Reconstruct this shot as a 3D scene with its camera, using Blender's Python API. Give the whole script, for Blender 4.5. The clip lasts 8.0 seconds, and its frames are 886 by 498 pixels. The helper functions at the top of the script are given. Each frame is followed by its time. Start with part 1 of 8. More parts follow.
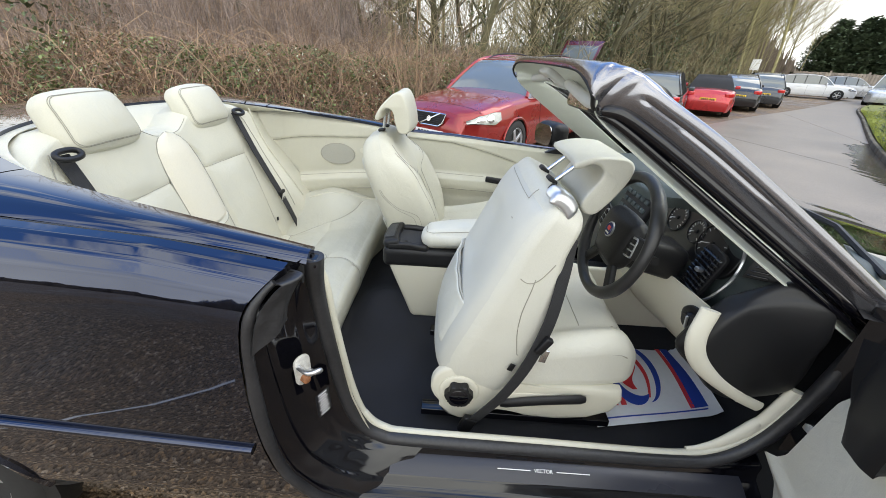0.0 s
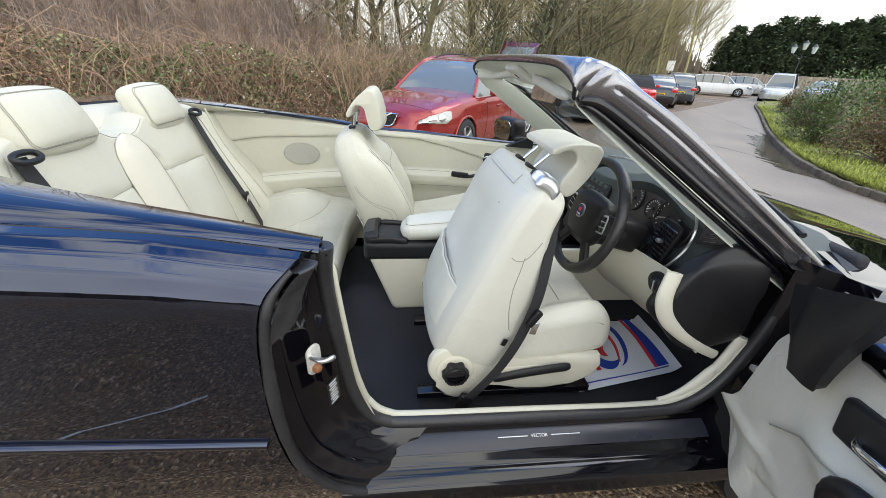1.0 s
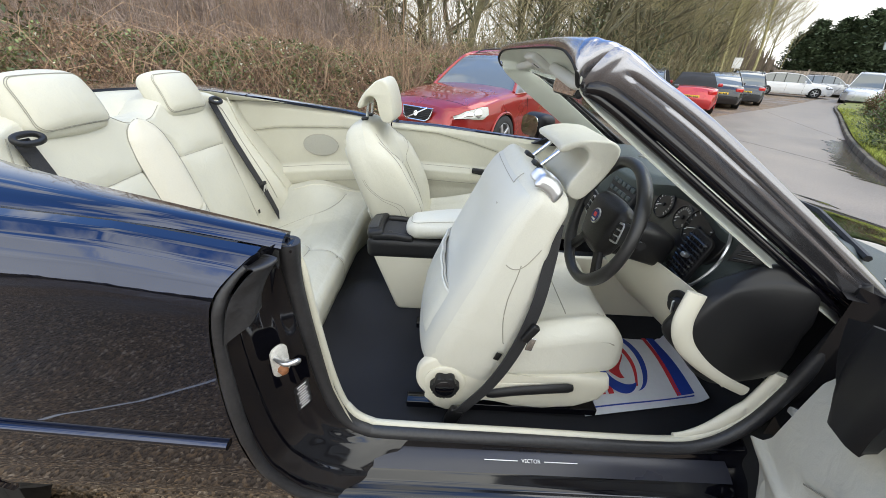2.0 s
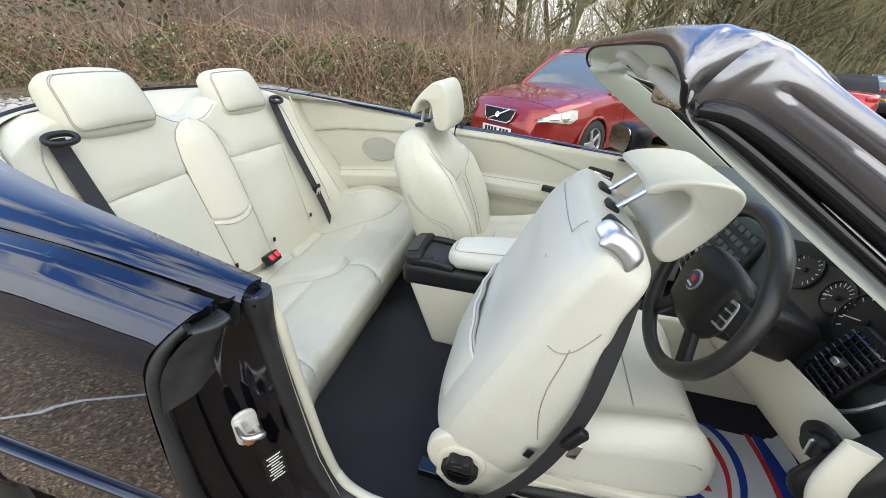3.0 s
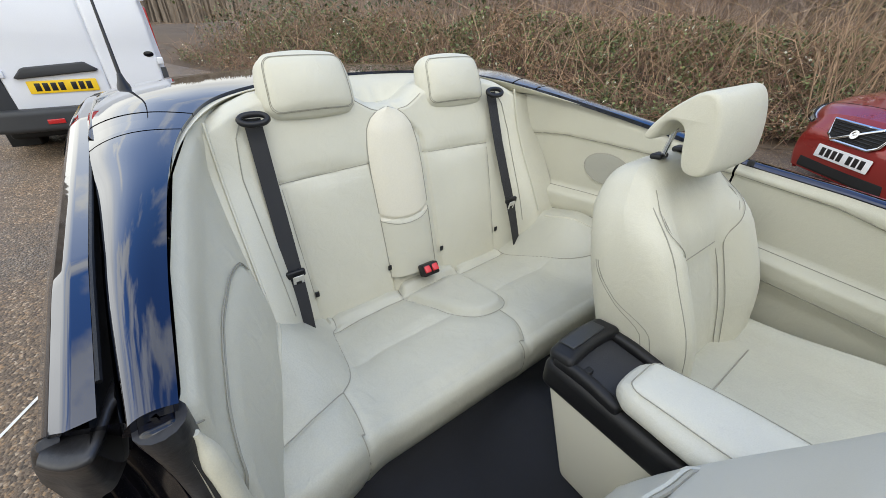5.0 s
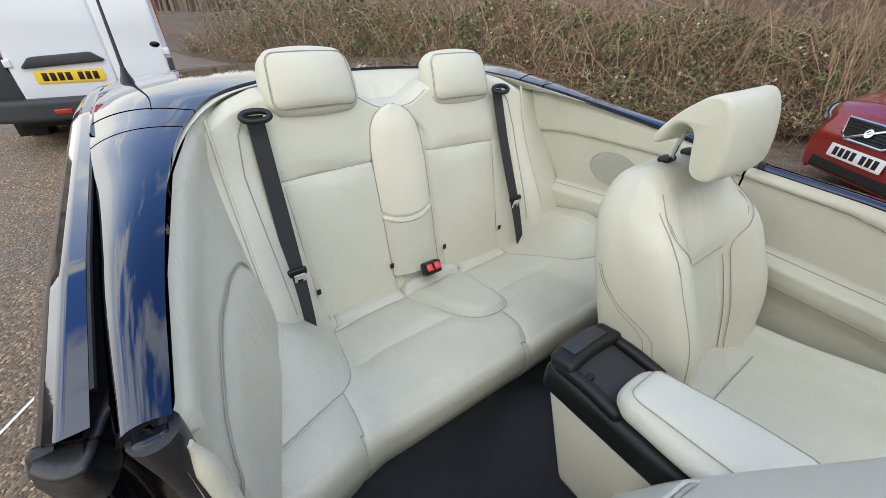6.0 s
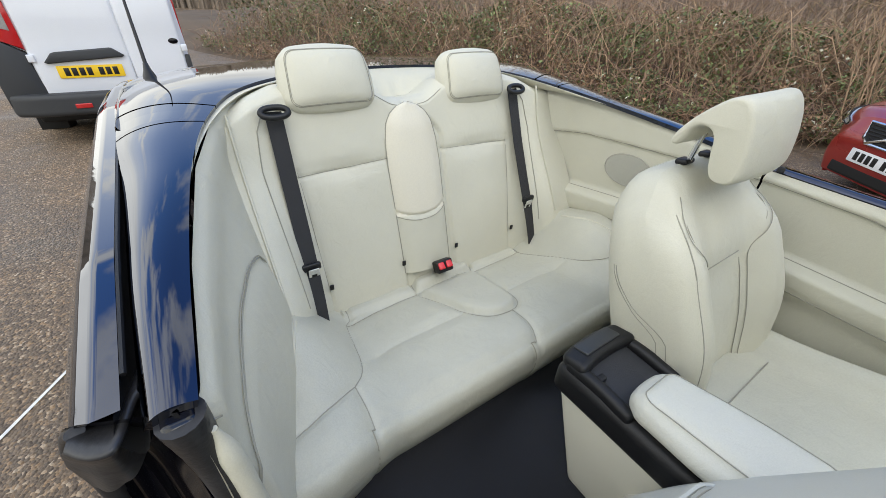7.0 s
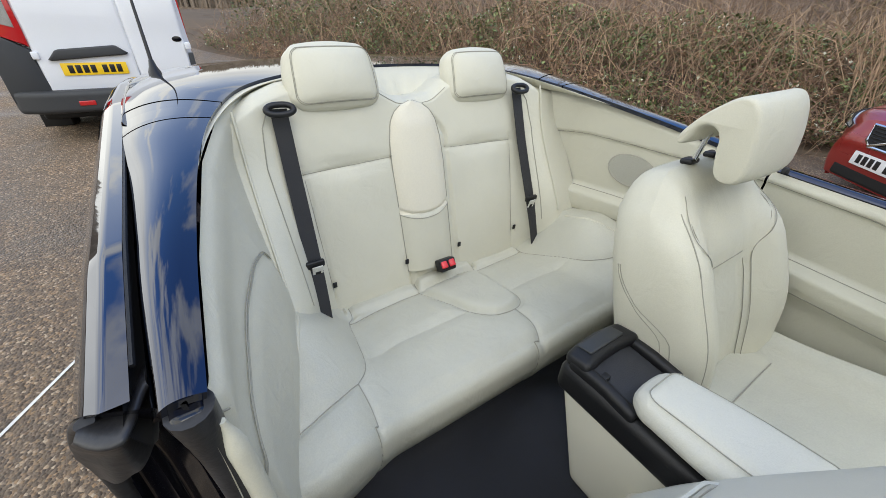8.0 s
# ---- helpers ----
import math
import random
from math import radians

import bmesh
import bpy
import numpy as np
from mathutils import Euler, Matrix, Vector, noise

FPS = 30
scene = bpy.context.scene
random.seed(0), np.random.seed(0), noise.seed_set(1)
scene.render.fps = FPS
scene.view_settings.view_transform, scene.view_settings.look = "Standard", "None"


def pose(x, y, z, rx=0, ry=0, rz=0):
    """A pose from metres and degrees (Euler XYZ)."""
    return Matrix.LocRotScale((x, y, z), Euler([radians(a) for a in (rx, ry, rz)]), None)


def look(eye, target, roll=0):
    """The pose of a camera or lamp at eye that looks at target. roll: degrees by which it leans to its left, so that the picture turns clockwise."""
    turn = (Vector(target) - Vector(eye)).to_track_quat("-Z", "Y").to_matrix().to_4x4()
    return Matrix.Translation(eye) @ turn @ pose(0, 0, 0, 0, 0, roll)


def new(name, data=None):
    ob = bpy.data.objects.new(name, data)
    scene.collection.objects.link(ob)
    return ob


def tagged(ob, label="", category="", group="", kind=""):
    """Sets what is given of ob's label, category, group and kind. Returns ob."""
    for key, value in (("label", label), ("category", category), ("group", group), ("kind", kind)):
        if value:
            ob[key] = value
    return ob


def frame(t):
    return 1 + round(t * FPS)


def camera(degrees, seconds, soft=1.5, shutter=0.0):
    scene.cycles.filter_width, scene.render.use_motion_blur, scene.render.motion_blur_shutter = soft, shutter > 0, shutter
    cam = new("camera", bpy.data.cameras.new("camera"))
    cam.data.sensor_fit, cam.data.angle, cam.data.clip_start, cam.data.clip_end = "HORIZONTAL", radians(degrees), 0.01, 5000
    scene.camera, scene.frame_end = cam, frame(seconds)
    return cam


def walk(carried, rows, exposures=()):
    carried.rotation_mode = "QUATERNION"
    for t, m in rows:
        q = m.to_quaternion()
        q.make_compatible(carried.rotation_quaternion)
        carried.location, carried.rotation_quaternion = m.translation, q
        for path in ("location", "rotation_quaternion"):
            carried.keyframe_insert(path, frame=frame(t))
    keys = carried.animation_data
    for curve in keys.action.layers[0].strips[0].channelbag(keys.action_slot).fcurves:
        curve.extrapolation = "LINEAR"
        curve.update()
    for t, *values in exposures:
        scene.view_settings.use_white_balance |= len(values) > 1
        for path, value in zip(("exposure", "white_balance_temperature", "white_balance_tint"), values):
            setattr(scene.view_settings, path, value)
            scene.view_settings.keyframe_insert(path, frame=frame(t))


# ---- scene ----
cam = camera(99.5, 8.0, soft=0.8)
PATH = [
    (0, (0.038, -1.452, 1.393), (-0.008, 0.322, 0.471), 2.7),
    (0.5, (-0.05, -1.5, 1.38), (-0.005, 0.278, 0.464), 2.9),
    (1, (-0.084, -1.519, 1.376), (0.13, 0.251, 0.469), 2.9),
    (1.2, (-0.079, -1.517, 1.369), (0.144, 0.252, 0.463), 2.9),
    (2.3, (0.11, -1.388, 1.349), (0.002, 0.374, 0.41), 3.0),
    (2.5, (0.132, -1.344, 1.346), (-0.047, 0.411, 0.404), 2.9),
    (3, (0.14, -1.169, 1.358), (-0.244, 0.545, 0.401), 3.0),
    (3.5, (0.129, -1.005, 1.356), (-0.598, 0.579, 0.376), 2.7),
    (4, (0.144, -0.836, 1.356), (-0.991, 0.472, 0.355), 2.0),
    (4.5, (0.143, -0.72, 1.353), (-1.191, 0.355, 0.321), 1.7),
    (4.7, (0.121, -0.688, 1.354), (-1.22, 0.362, 0.306), 1.9),
    (5.8, (0.075, -0.648, 1.37), (-1.258, 0.363, 0.275), 2.2),
    (6, (0.081, -0.647, 1.371), (-1.257, 0.355, 0.273), 2.4),
    (6.5, (0.082, -0.649, 1.37), (-1.268, 0.333, 0.269), 2.6),
    (7, (0.078, -0.663, 1.37), (-1.283, 0.303, 0.268), 2.8),
    (7.5, (0.076, -0.67, 1.366), (-1.291, 0.291, 0.267), 3.0),
    (8, (0.077, -0.673, 1.365), (-1.287, 0.291, 0.265), 3.2),
]
walk(cam, [(t, look(eye, target, roll)) for t, eye, target, roll in PATH], exposures=[(0.0, 0.90, 7050, 5), (3.0, 0.93, 7050, 5), (4.0, 0.69, 7050, 5), (4.8, 0.61, 7050, 5), (8.0, 0.59, 7050, 5)])

# ---- world, sun ----
world = bpy.data.worlds.new("world")
scene.world = world
world.use_nodes = True
wn, wl = world.node_tree.nodes, world.node_tree.links
wn.clear()
SUN_ELEV, SUN_TURN = 58.0, 75.0
sky = wn.new("ShaderNodeTexSky")
sky.sky_type, sky.sun_disc = "NISHITA", False
sky.sun_elevation, sky.sun_rotation = radians(SUN_ELEV), radians(SUN_TURN)
sky.ozone_density, sky.air_density, sky.dust_density = 5.0, 1.2, 0.2
geo = wn.new("ShaderNodeTexCoord")
wmap = wn.new("ShaderNodeMapping")
wmap.inputs["Scale"].default_value = (1.0, 1.0, 2.2)
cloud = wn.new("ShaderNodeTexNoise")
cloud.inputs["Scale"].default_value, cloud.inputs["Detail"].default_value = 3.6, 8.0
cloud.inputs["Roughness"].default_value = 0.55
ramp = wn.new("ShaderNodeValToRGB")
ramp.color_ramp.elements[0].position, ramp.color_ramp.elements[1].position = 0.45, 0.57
tone = wn.new("ShaderNodeTexNoise")
tone.inputs["Scale"].default_value, tone.inputs["Detail"].default_value = 3.3, 5.0
tramp = wn.new("ShaderNodeValToRGB")
tramp.color_ramp.elements[0].color = (3.4, 3.6, 4.1, 1)
tramp.color_ramp.elements[1].color = (8.6, 8.7, 8.8, 1)
sep = wn.new("ShaderNodeSeparateXYZ")
low = wn.new("ShaderNodeMapRange")
low.inputs["From Min"].default_value, low.inputs["From Max"].default_value = 0.25, 0.58
low.inputs["To Min"].default_value, low.inputs["To Max"].default_value = 1.0, 0.0
most = wn.new("ShaderNodeMath")
most.operation = "MAXIMUM"
mixw = wn.new("ShaderNodeMix")
mixw.data_type = "RGBA"
back = wn.new("ShaderNodeBackground")
lift = wn.new("ShaderNodeMapRange")       # the cloud deck is brightest overhead
lift.inputs["From Max"].default_value = 0.9
lift.inputs["To Min"].default_value, lift.inputs["To Max"].default_value = 0.115, 0.16
wout = wn.new("ShaderNodeOutputWorld")
wl.new(geo.outputs["Generated"], wmap.inputs["Vector"])
wl.new(wmap.outputs["Vector"], cloud.inputs["Vector"])
wl.new(wmap.outputs["Vector"], tone.inputs["Vector"])
drift = wn.new("ShaderNodeMath")          # more cloud ahead of the car, clearer behind it, so the deck reflects blue
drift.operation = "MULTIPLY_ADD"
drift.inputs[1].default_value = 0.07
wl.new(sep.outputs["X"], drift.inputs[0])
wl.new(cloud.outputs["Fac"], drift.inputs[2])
side = wn.new("ShaderNodeMath")           # and more cloud on the driver's side, to brighten the flank's reflections
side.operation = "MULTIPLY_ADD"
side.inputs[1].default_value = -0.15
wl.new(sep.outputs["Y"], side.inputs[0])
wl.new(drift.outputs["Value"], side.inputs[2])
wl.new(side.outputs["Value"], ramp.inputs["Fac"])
wl.new(tone.outputs["Fac"], tramp.inputs["Fac"])
wl.new(geo.outputs["Generated"], sep.inputs["Vector"])
wl.new(sep.outputs["Z"], low.inputs["Value"])
wl.new(sep.outputs["Z"], lift.inputs["Value"])
glow = wn.new("ShaderNodeMapRange")       # sky strength raised on the driver's side, to brighten the paint there
glow.inputs["From Min"].default_value, glow.inputs["From Max"].default_value = 0.1, -0.9
glow.inputs["To Min"].default_value, glow.inputs["To Max"].default_value = 1.0, 1.8
gain = wn.new("ShaderNodeMath")
gain.operation = "MULTIPLY"
wl.new(sep.outputs["Y"], glow.inputs["Value"])
wl.new(glow.outputs["Result"], gain.inputs[0])
wl.new(lift.outputs["Result"], gain.inputs[1])
wl.new(gain.outputs["Value"], back.inputs["Strength"])
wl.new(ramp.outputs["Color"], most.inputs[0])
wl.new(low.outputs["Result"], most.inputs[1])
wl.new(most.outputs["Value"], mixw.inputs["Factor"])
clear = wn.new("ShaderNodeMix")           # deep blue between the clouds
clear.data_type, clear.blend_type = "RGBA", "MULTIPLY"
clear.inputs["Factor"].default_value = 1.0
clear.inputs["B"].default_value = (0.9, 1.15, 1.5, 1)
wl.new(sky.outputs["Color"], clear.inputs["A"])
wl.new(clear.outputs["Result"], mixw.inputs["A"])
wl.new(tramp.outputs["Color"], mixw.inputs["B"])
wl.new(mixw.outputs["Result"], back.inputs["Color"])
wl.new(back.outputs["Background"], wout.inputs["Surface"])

sun = new("sun", bpy.data.lights.new("sun", "SUN"))
sun.data.energy, sun.data.angle, sun.data.color = 0.7, radians(40), (1.0, 0.95, 0.88)
_a, _e = radians(SUN_TURN), radians(SUN_ELEV)
sun.matrix_world = look((0, 0, 0), (-math.sin(_a) * math.cos(_e), -math.cos(_a) * math.cos(_e), -math.sin(_e)))


# ---- materials ----
def mat(name, color, rough=0.5, metal=0.0, bump=0.0, grain=200.0, vary=0.06, stain=3.0, coat=0.0, alpha_t=0.0, spec=0.5, rnd=0.0, sheen=0.0, ior=1.5, coat_ior=1.5, crease=0.0):
    """A principled material with fine relief and colour that varies at two scales."""
    m = bpy.data.materials.new(name)
    m.use_nodes = True
    n, l = m.node_tree.nodes, m.node_tree.links
    b = n["Principled BSDF"]
    b.inputs["Metallic"].default_value = metal
    b.inputs["Specular IOR Level"].default_value, b.inputs["IOR"].default_value = spec, ior
    b.inputs["Coat Weight"].default_value, b.inputs["Coat Roughness"].default_value = coat, 0.02
    b.inputs["Transmission Weight"].default_value, b.inputs["Coat IOR"].default_value = alpha_t, coat_ior
    b.inputs["Sheen Weight"].default_value = sheen
    tc = n.new("ShaderNodeTexCoord")
    big, fine = n.new("ShaderNodeTexNoise"), n.new("ShaderNodeTexNoise")
    big.inputs["Scale"].default_value, big.inputs["Detail"].default_value = stain, 5.0
    fine.inputs["Scale"].default_value, fine.inputs["Detail"].default_value = grain, 3.0
    l.new(tc.outputs["Object"], big.inputs["Vector"])
    l.new(tc.outputs["Object"], fine.inputs["Vector"])
    add = n.new("ShaderNodeMath")
    add.operation = "ADD"
    l.new(big.outputs["Fac"], add.inputs[0])
    l.new(fine.outputs["Fac"], add.inputs[1])
    val = n.new("ShaderNodeMapRange")
    val.inputs["From Min"].default_value, val.inputs["From Max"].default_value = 0.6, 1.4
    val.inputs["To Min"].default_value, val.inputs["To Max"].default_value = 1 - vary, 1 + vary
    l.new(add.outputs["Value"], val.inputs["Value"])
    last = val.outputs["Result"]
    if rnd:
        oi = n.new("ShaderNodeObjectInfo")
        gi = n.new("ShaderNodeNewGeometry")
        s = n.new("ShaderNodeMath")
        s.operation = "ADD"
        l.new(oi.outputs["Random"], s.inputs[0])
        l.new(gi.outputs["Random Per Island"], s.inputs[1])
        fr = n.new("ShaderNodeMath")
        fr.operation = "FRACT"
        l.new(s.outputs["Value"], fr.inputs[0])
        rr = n.new("ShaderNodeMapRange")
        rr.inputs["To Min"].default_value, rr.inputs["To Max"].default_value = 1 - rnd, 1 + rnd
        l.new(fr.outputs["Value"], rr.inputs["Value"])
        mu = n.new("ShaderNodeMath")
        mu.operation = "MULTIPLY"
        l.new(last, mu.inputs[0])
        l.new(rr.outputs["Result"], mu.inputs[1])
        last = mu.outputs["Value"]
    hsv = n.new("ShaderNodeHueSaturation")
    hsv.inputs["Color"].default_value = (*color, 1)
    l.new(last, hsv.inputs["Value"])
    l.new(hsv.outputs["Color"], b.inputs["Base Color"])
    rv = n.new("ShaderNodeMapRange")
    rv.inputs["To Min"].default_value, rv.inputs["To Max"].default_value = max(0.0, rough * 0.85), min(1.0, rough * 1.15)
    l.new(big.outputs["Fac"], rv.inputs["Value"])
    l.new(rv.outputs["Result"], b.inputs["Roughness"])
    if bump:
        bp = n.new("ShaderNodeBump")
        bp.inputs["Strength"].default_value, bp.inputs["Distance"].default_value = bump, 0.002
        l.new(fine.outputs["Fac"], bp.inputs["Height"])
        l.new(bp.outputs["Normal"], b.inputs["Normal"])
        if crease:
            # soft puckers and fine folds of sat-on hide
            fold, pucker = n.new("ShaderNodeTexNoise"), n.new("ShaderNodeBump")
            fold.inputs["Scale"].default_value, fold.inputs["Detail"].default_value, fold.inputs["Distortion"].default_value = 16, 4.0, 1.6
            pucker.inputs["Strength"].default_value, pucker.inputs["Distance"].default_value = crease, 0.006
            l.new(tc.outputs["Object"], fold.inputs["Vector"])
            l.new(fold.outputs["Fac"], pucker.inputs["Height"])
            l.new(pucker.outputs["Normal"], bp.inputs["Normal"])
    return m


LEATHER = mat("cream_leather", (0.55, 0.532, 0.438), 0.45, bump=0.2, grain=420, vary=0.075, stain=5, spec=0.38, crease=0.35)
LEATHER_WORN = mat("cream_leather_seat_centre", (0.485, 0.475, 0.398), 0.42, spec=0.38, bump=0.25, grain=300, vary=0.09, stain=7, crease=0.5)
LEATHER_PALE = mat("pale_leather", (0.58, 0.57, 0.50), 0.44, bump=0.2, grain=420, vary=0.07, stain=5, crease=0.35)
SHELL = mat("grey_white_backing", (0.53, 0.525, 0.475), 0.45, bump=0.1, grain=500, vary=0.04, stain=4)
TRIM = mat("cream_trim_plastic", (0.62, 0.595, 0.495), 0.5, bump=0.08, grain=600, vary=0.04, stain=4)
STITCH = mat("seam_thread", (0.30, 0.29, 0.24), 0.7, vary=0.1)
GROOVE = mat("seam_shadow", (0.38, 0.365, 0.31), 0.8)
CARPET = mat("charcoal_carpet", (0.018, 0.019, 0.024), 0.95, bump=0.9, grain=900, vary=0.5, stain=4)
PLASTIC = mat("black_grained_plastic", (0.010, 0.010, 0.011), 0.42, bump=0.2, grain=700, vary=0.1, spec=0.35)
SOFT = mat("dark_soft_dashboard", (0.05, 0.064, 0.064), 0.55, bump=0.2, grain=700, vary=0.1)
RUBBER = mat("black_rubber_seal", (0.009, 0.009, 0.010), 0.42, spec=0.4, bump=0.3, grain=120, vary=0.25, stain=12)
PAINT = mat("dark_blue_pearl_paint", (0.006, 0.014, 0.044), 0.04, metal=1.0, vary=0.12, grain=900, coat=1.0, coat_ior=1.62)
# dark pillar paint, grey put into it for the bright sky it reflects
PILLAR = mat("sky_greyed_dark_paint", (0.27, 0.27, 0.295), 0.22, metal=0.9, vary=0.12, grain=900, coat=0.6, coat_ior=1.5)
OLDRUBBER = mat("grey_worn_rubber", (0.022, 0.022, 0.024), 0.42, bump=0.3, grain=120, vary=0.4, stain=14)
JAMB = mat("black_jamb_paint", (0.003, 0.003, 0.005), 0.09, vary=0.2, stain=9, spec=0.6)
CHROME = mat("chrome", (0.75, 0.76, 0.78), 0.12, metal=1.0, vary=0.04)
SATIN = mat("satin_silver", (0.62, 0.63, 0.65), 0.3, metal=0.9, vary=0.05)
STEEL = mat("zinc_steel", (0.62, 0.61, 0.57), 0.4, metal=0.3, vary=0.2, stain=40)
RUST = mat("rusty_steel", (0.25, 0.1, 0.04), 0.7, vary=0.4, stain=60)
WEB = mat("charcoal_belt_webbing", (0.02, 0.02, 0.022), 0.75, bump=0.6, grain=1100, vary=0.12)
RED = mat("red_button", (0.65, 0.03, 0.04), 0.35)
INK = mat("white_print", (0.8, 0.8, 0.8), 0.5)
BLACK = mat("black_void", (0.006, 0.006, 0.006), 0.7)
PAPER = mat("white_paper_mat", (0.74, 0.76, 0.80), 0.6, bump=0.2, grain=60, vary=0.04)
BLUEINK = mat("blue_print", (0.02, 0.06, 0.36), 0.55)
REDINK = mat("red_print", (0.62, 0.04, 0.05), 0.55)
DIAL = mat("instrument_face", (0.012, 0.012, 0.013), 0.3)


def glass_mat(name, tint, rough=0.0):
    m = bpy.data.materials.new(name)
    m.use_nodes = True
    b = m.node_tree.nodes["Principled BSDF"]
    b.inputs["Base Color"].default_value = (*tint, 1)
    b.inputs["Roughness"].default_value, b.inputs["IOR"].default_value = rough, 1.45
    b.inputs["Transmission Weight"].default_value = 1.0
    return m


GLASS = glass_mat("windscreen_glass", (0.9, 0.95, 0.93))


# ---- builders ----
def world_of(ob):
    m = Matrix.Identity(4)
    while ob:
        m = ob.matrix_basis @ m
        ob = ob.parent
    return m


def part(name, bm, material, parent, label="", flat=False, local=False, sharp=52):
    """Links a bmesh as one mesh under a thing or a part; its points are in the world unless local."""
    if parent and not local:
        bm.transform(world_of(parent).inverted())
    me = bpy.data.meshes.new(name)
    bm.normal_update()
    bm.to_mesh(me)
    bm.free()
    if not flat:
        me.shade_smooth()
        me.set_sharp_from_angle(angle=radians(sharp))
    for m in material if isinstance(material, (list, tuple)) else (material,):
        me.materials.append(m)
    ob = new(name, me)
    ob.parent = parent
    if label:
        tagged(ob, label)
    return ob


def thing(name, label, category, m=Matrix.Identity(4), group="", kind=""):
    ob = new(name)
    ob.empty_display_size = 0.1
    ob.matrix_basis = m
    return tagged(ob, label, category, group, kind)


def smooth(a, b, x):
    t = min(1.0, max(0.0, (x - a) / (b - a)))
    return t * t * (3 - 2 * t)


def bump1(x, c, w):
    return math.exp(-((x - c) / w) ** 2)


def lerp_table(table, x):
    """Piecewise smooth value from sorted (x, v) pairs."""
    if x <= table[0][0]:
        return table[0][1]
    for (x0, v0), (x1, v1) in zip(table, table[1:]):
        if x <= x1:
            t = (x - x0) / (x1 - x0)
            return v0 + (v1 - v0) * t
    return table[-1][1]


def spline(pts, n):
    """Catmull-Rom through pts, n samples."""
    P = [Vector(p) for p in pts]
    P = [2 * P[0] - P[1]] + P + [2 * P[-1] - P[-2]]
    k = len(P) - 3
    out = []
    for i in range(n):
        s = i / (n - 1) * k
        j = min(int(s), k - 1)
        t = s - j
        a, b, c, d = P[j:j + 4]
        out.append(0.5 * ((2 * b) + (c - a) * t + (2 * a - 5 * b + 4 * c - d) * t * t + (3 * b - a - 3 * c + d) * t ** 3))
    return out


def grid(fn, nu, nv, thick=0.0, skip=None, wrap=False):
    """A sheet of points fn(u, v), u and v in 0..1, with optional thickness against its normal."""
    bm = bmesh.new()
    P = [[Vector(fn(i / (nu - 1), j / (nv - 1))) for j in range(nv)] for i in range(nu)]
    top = [[bm.verts.new(p) for p in row] for row in P]
    layers = [top]
    if thick:
        low = []
        for i in range(nu):
            row = []
            for j in range(nv):
                du = P[min(i + 1, nu - 1)][j] - P[max(i - 1, 0)][j]
                dv = P[i][min(j + 1, nv - 1)] - P[i][max(j - 1, 0)]
                nrm = du.cross(dv)
                nrm = nrm.normalized() if nrm.length > 1e-9 else Vector((0, 0, 1))
                row.append(bm.verts.new(P[i][j] - nrm * thick))
            low.append(row)
        layers.append(low)
    for k, L in enumerate(layers):
        for i in range(nu - 1):
            for j in range(nv - 1):
                if skip and skip((P[i][j] + P[i + 1][j + 1]) / 2):
                    continue
                q = (L[i][j], L[i + 1][j], L[i + 1][j + 1], L[i][j + 1])
                bm.faces.new(q if k == 0 else q[::-1])
    if thick:
        a, b = layers
        for i in range(nu - 1):
            for j in (0, nv - 1):
                q = (a[i][j], b[i][j], b[i + 1][j], a[i + 1][j])
                bm.faces.new(q if j == 0 else q[::-1])
        for j in range(nv - 1):
            for i in (0, nu - 1):
                q = (a[i][j], a[i][j + 1], b[i][j + 1], b[i][j])
                bm.faces.new(q if i == 0 else q[::-1])
    if wrap:
        bmesh.ops.remove_doubles(bm, verts=bm.verts, dist=1e-5)
    return bm


def rbox(h, r, n=8, puff=0.0, deform=None, m=None, bm=None):
    """A box of half sizes h with edges rounded to r, its faces puffed out, bent by deform, at the pose m."""
    bm = bm or bmesh.new()
    h, made = Vector(h), {}
    r = min(r, *h)

    def vert(q):
        key = tuple(round(c * 1e4) for c in q)
        if key not in made:
            p = Vector((q[0] * h.x, q[1] * h.y, q[2] * h.z))
            c = Vector([max(-h[k] + r, min(h[k] - r, p[k])) for k in range(3)])
            d = p - c
            p = c + d.normalized() * r if d.length > 1e-9 else c
            if puff:
                for k in range(3):
                    if abs(q[k]) > 0.999:
                        o = [q[j] for j in range(3) if j != k]
                        p[k] += math.copysign(puff * (1 - o[0] ** 2) * (1 - o[1] ** 2), q[k])
            if deform:
                p = Vector(deform(p))
            made[key] = bm.verts.new(m @ p if m else p)
        return made[key]

    # steps crowd toward the edges, so that the rounding is even
    def steps(k):
        e = r / h[k]
        edge = [-1, -1 + e * 0.3, -1 + e * 0.65, -1 + e] if e < 0.98 else [-1, -0.6, -0.25]
        if n < 3 and e < 0.98:
            edge = [-1, -1 + e * 0.45, -1 + e] if n == 2 else [-1, -1 + e]
        inner = [(-1 + e) + (2 - 2 * e) * i / n for i in range(1, n)] if e < 0.98 else [0]
        return edge + inner + [-v for v in reversed(edge)]

    for k in range(3):
        a, b = (k + 1) % 3, (k + 2) % 3
        A, B = steps(a), steps(b)
        for s in (-1, 1):
            for i in range(len(A) - 1):
                for j in range(len(B) - 1):
                    q = []
                    for x, y in ((A[i], B[j]), (A[i + 1], B[j]), (A[i + 1], B[j + 1]), (A[i], B[j + 1])):
                        v = [0, 0, 0]
                        v[k], v[a], v[b] = s, x, y
                        q.append(vert(v))
                    q = q if s > 0 else q[::-1]
                    if len(set(q)) == 4:
                        try:
                            bm.faces.new(q)
                        except ValueError:
                            pass
    return bm


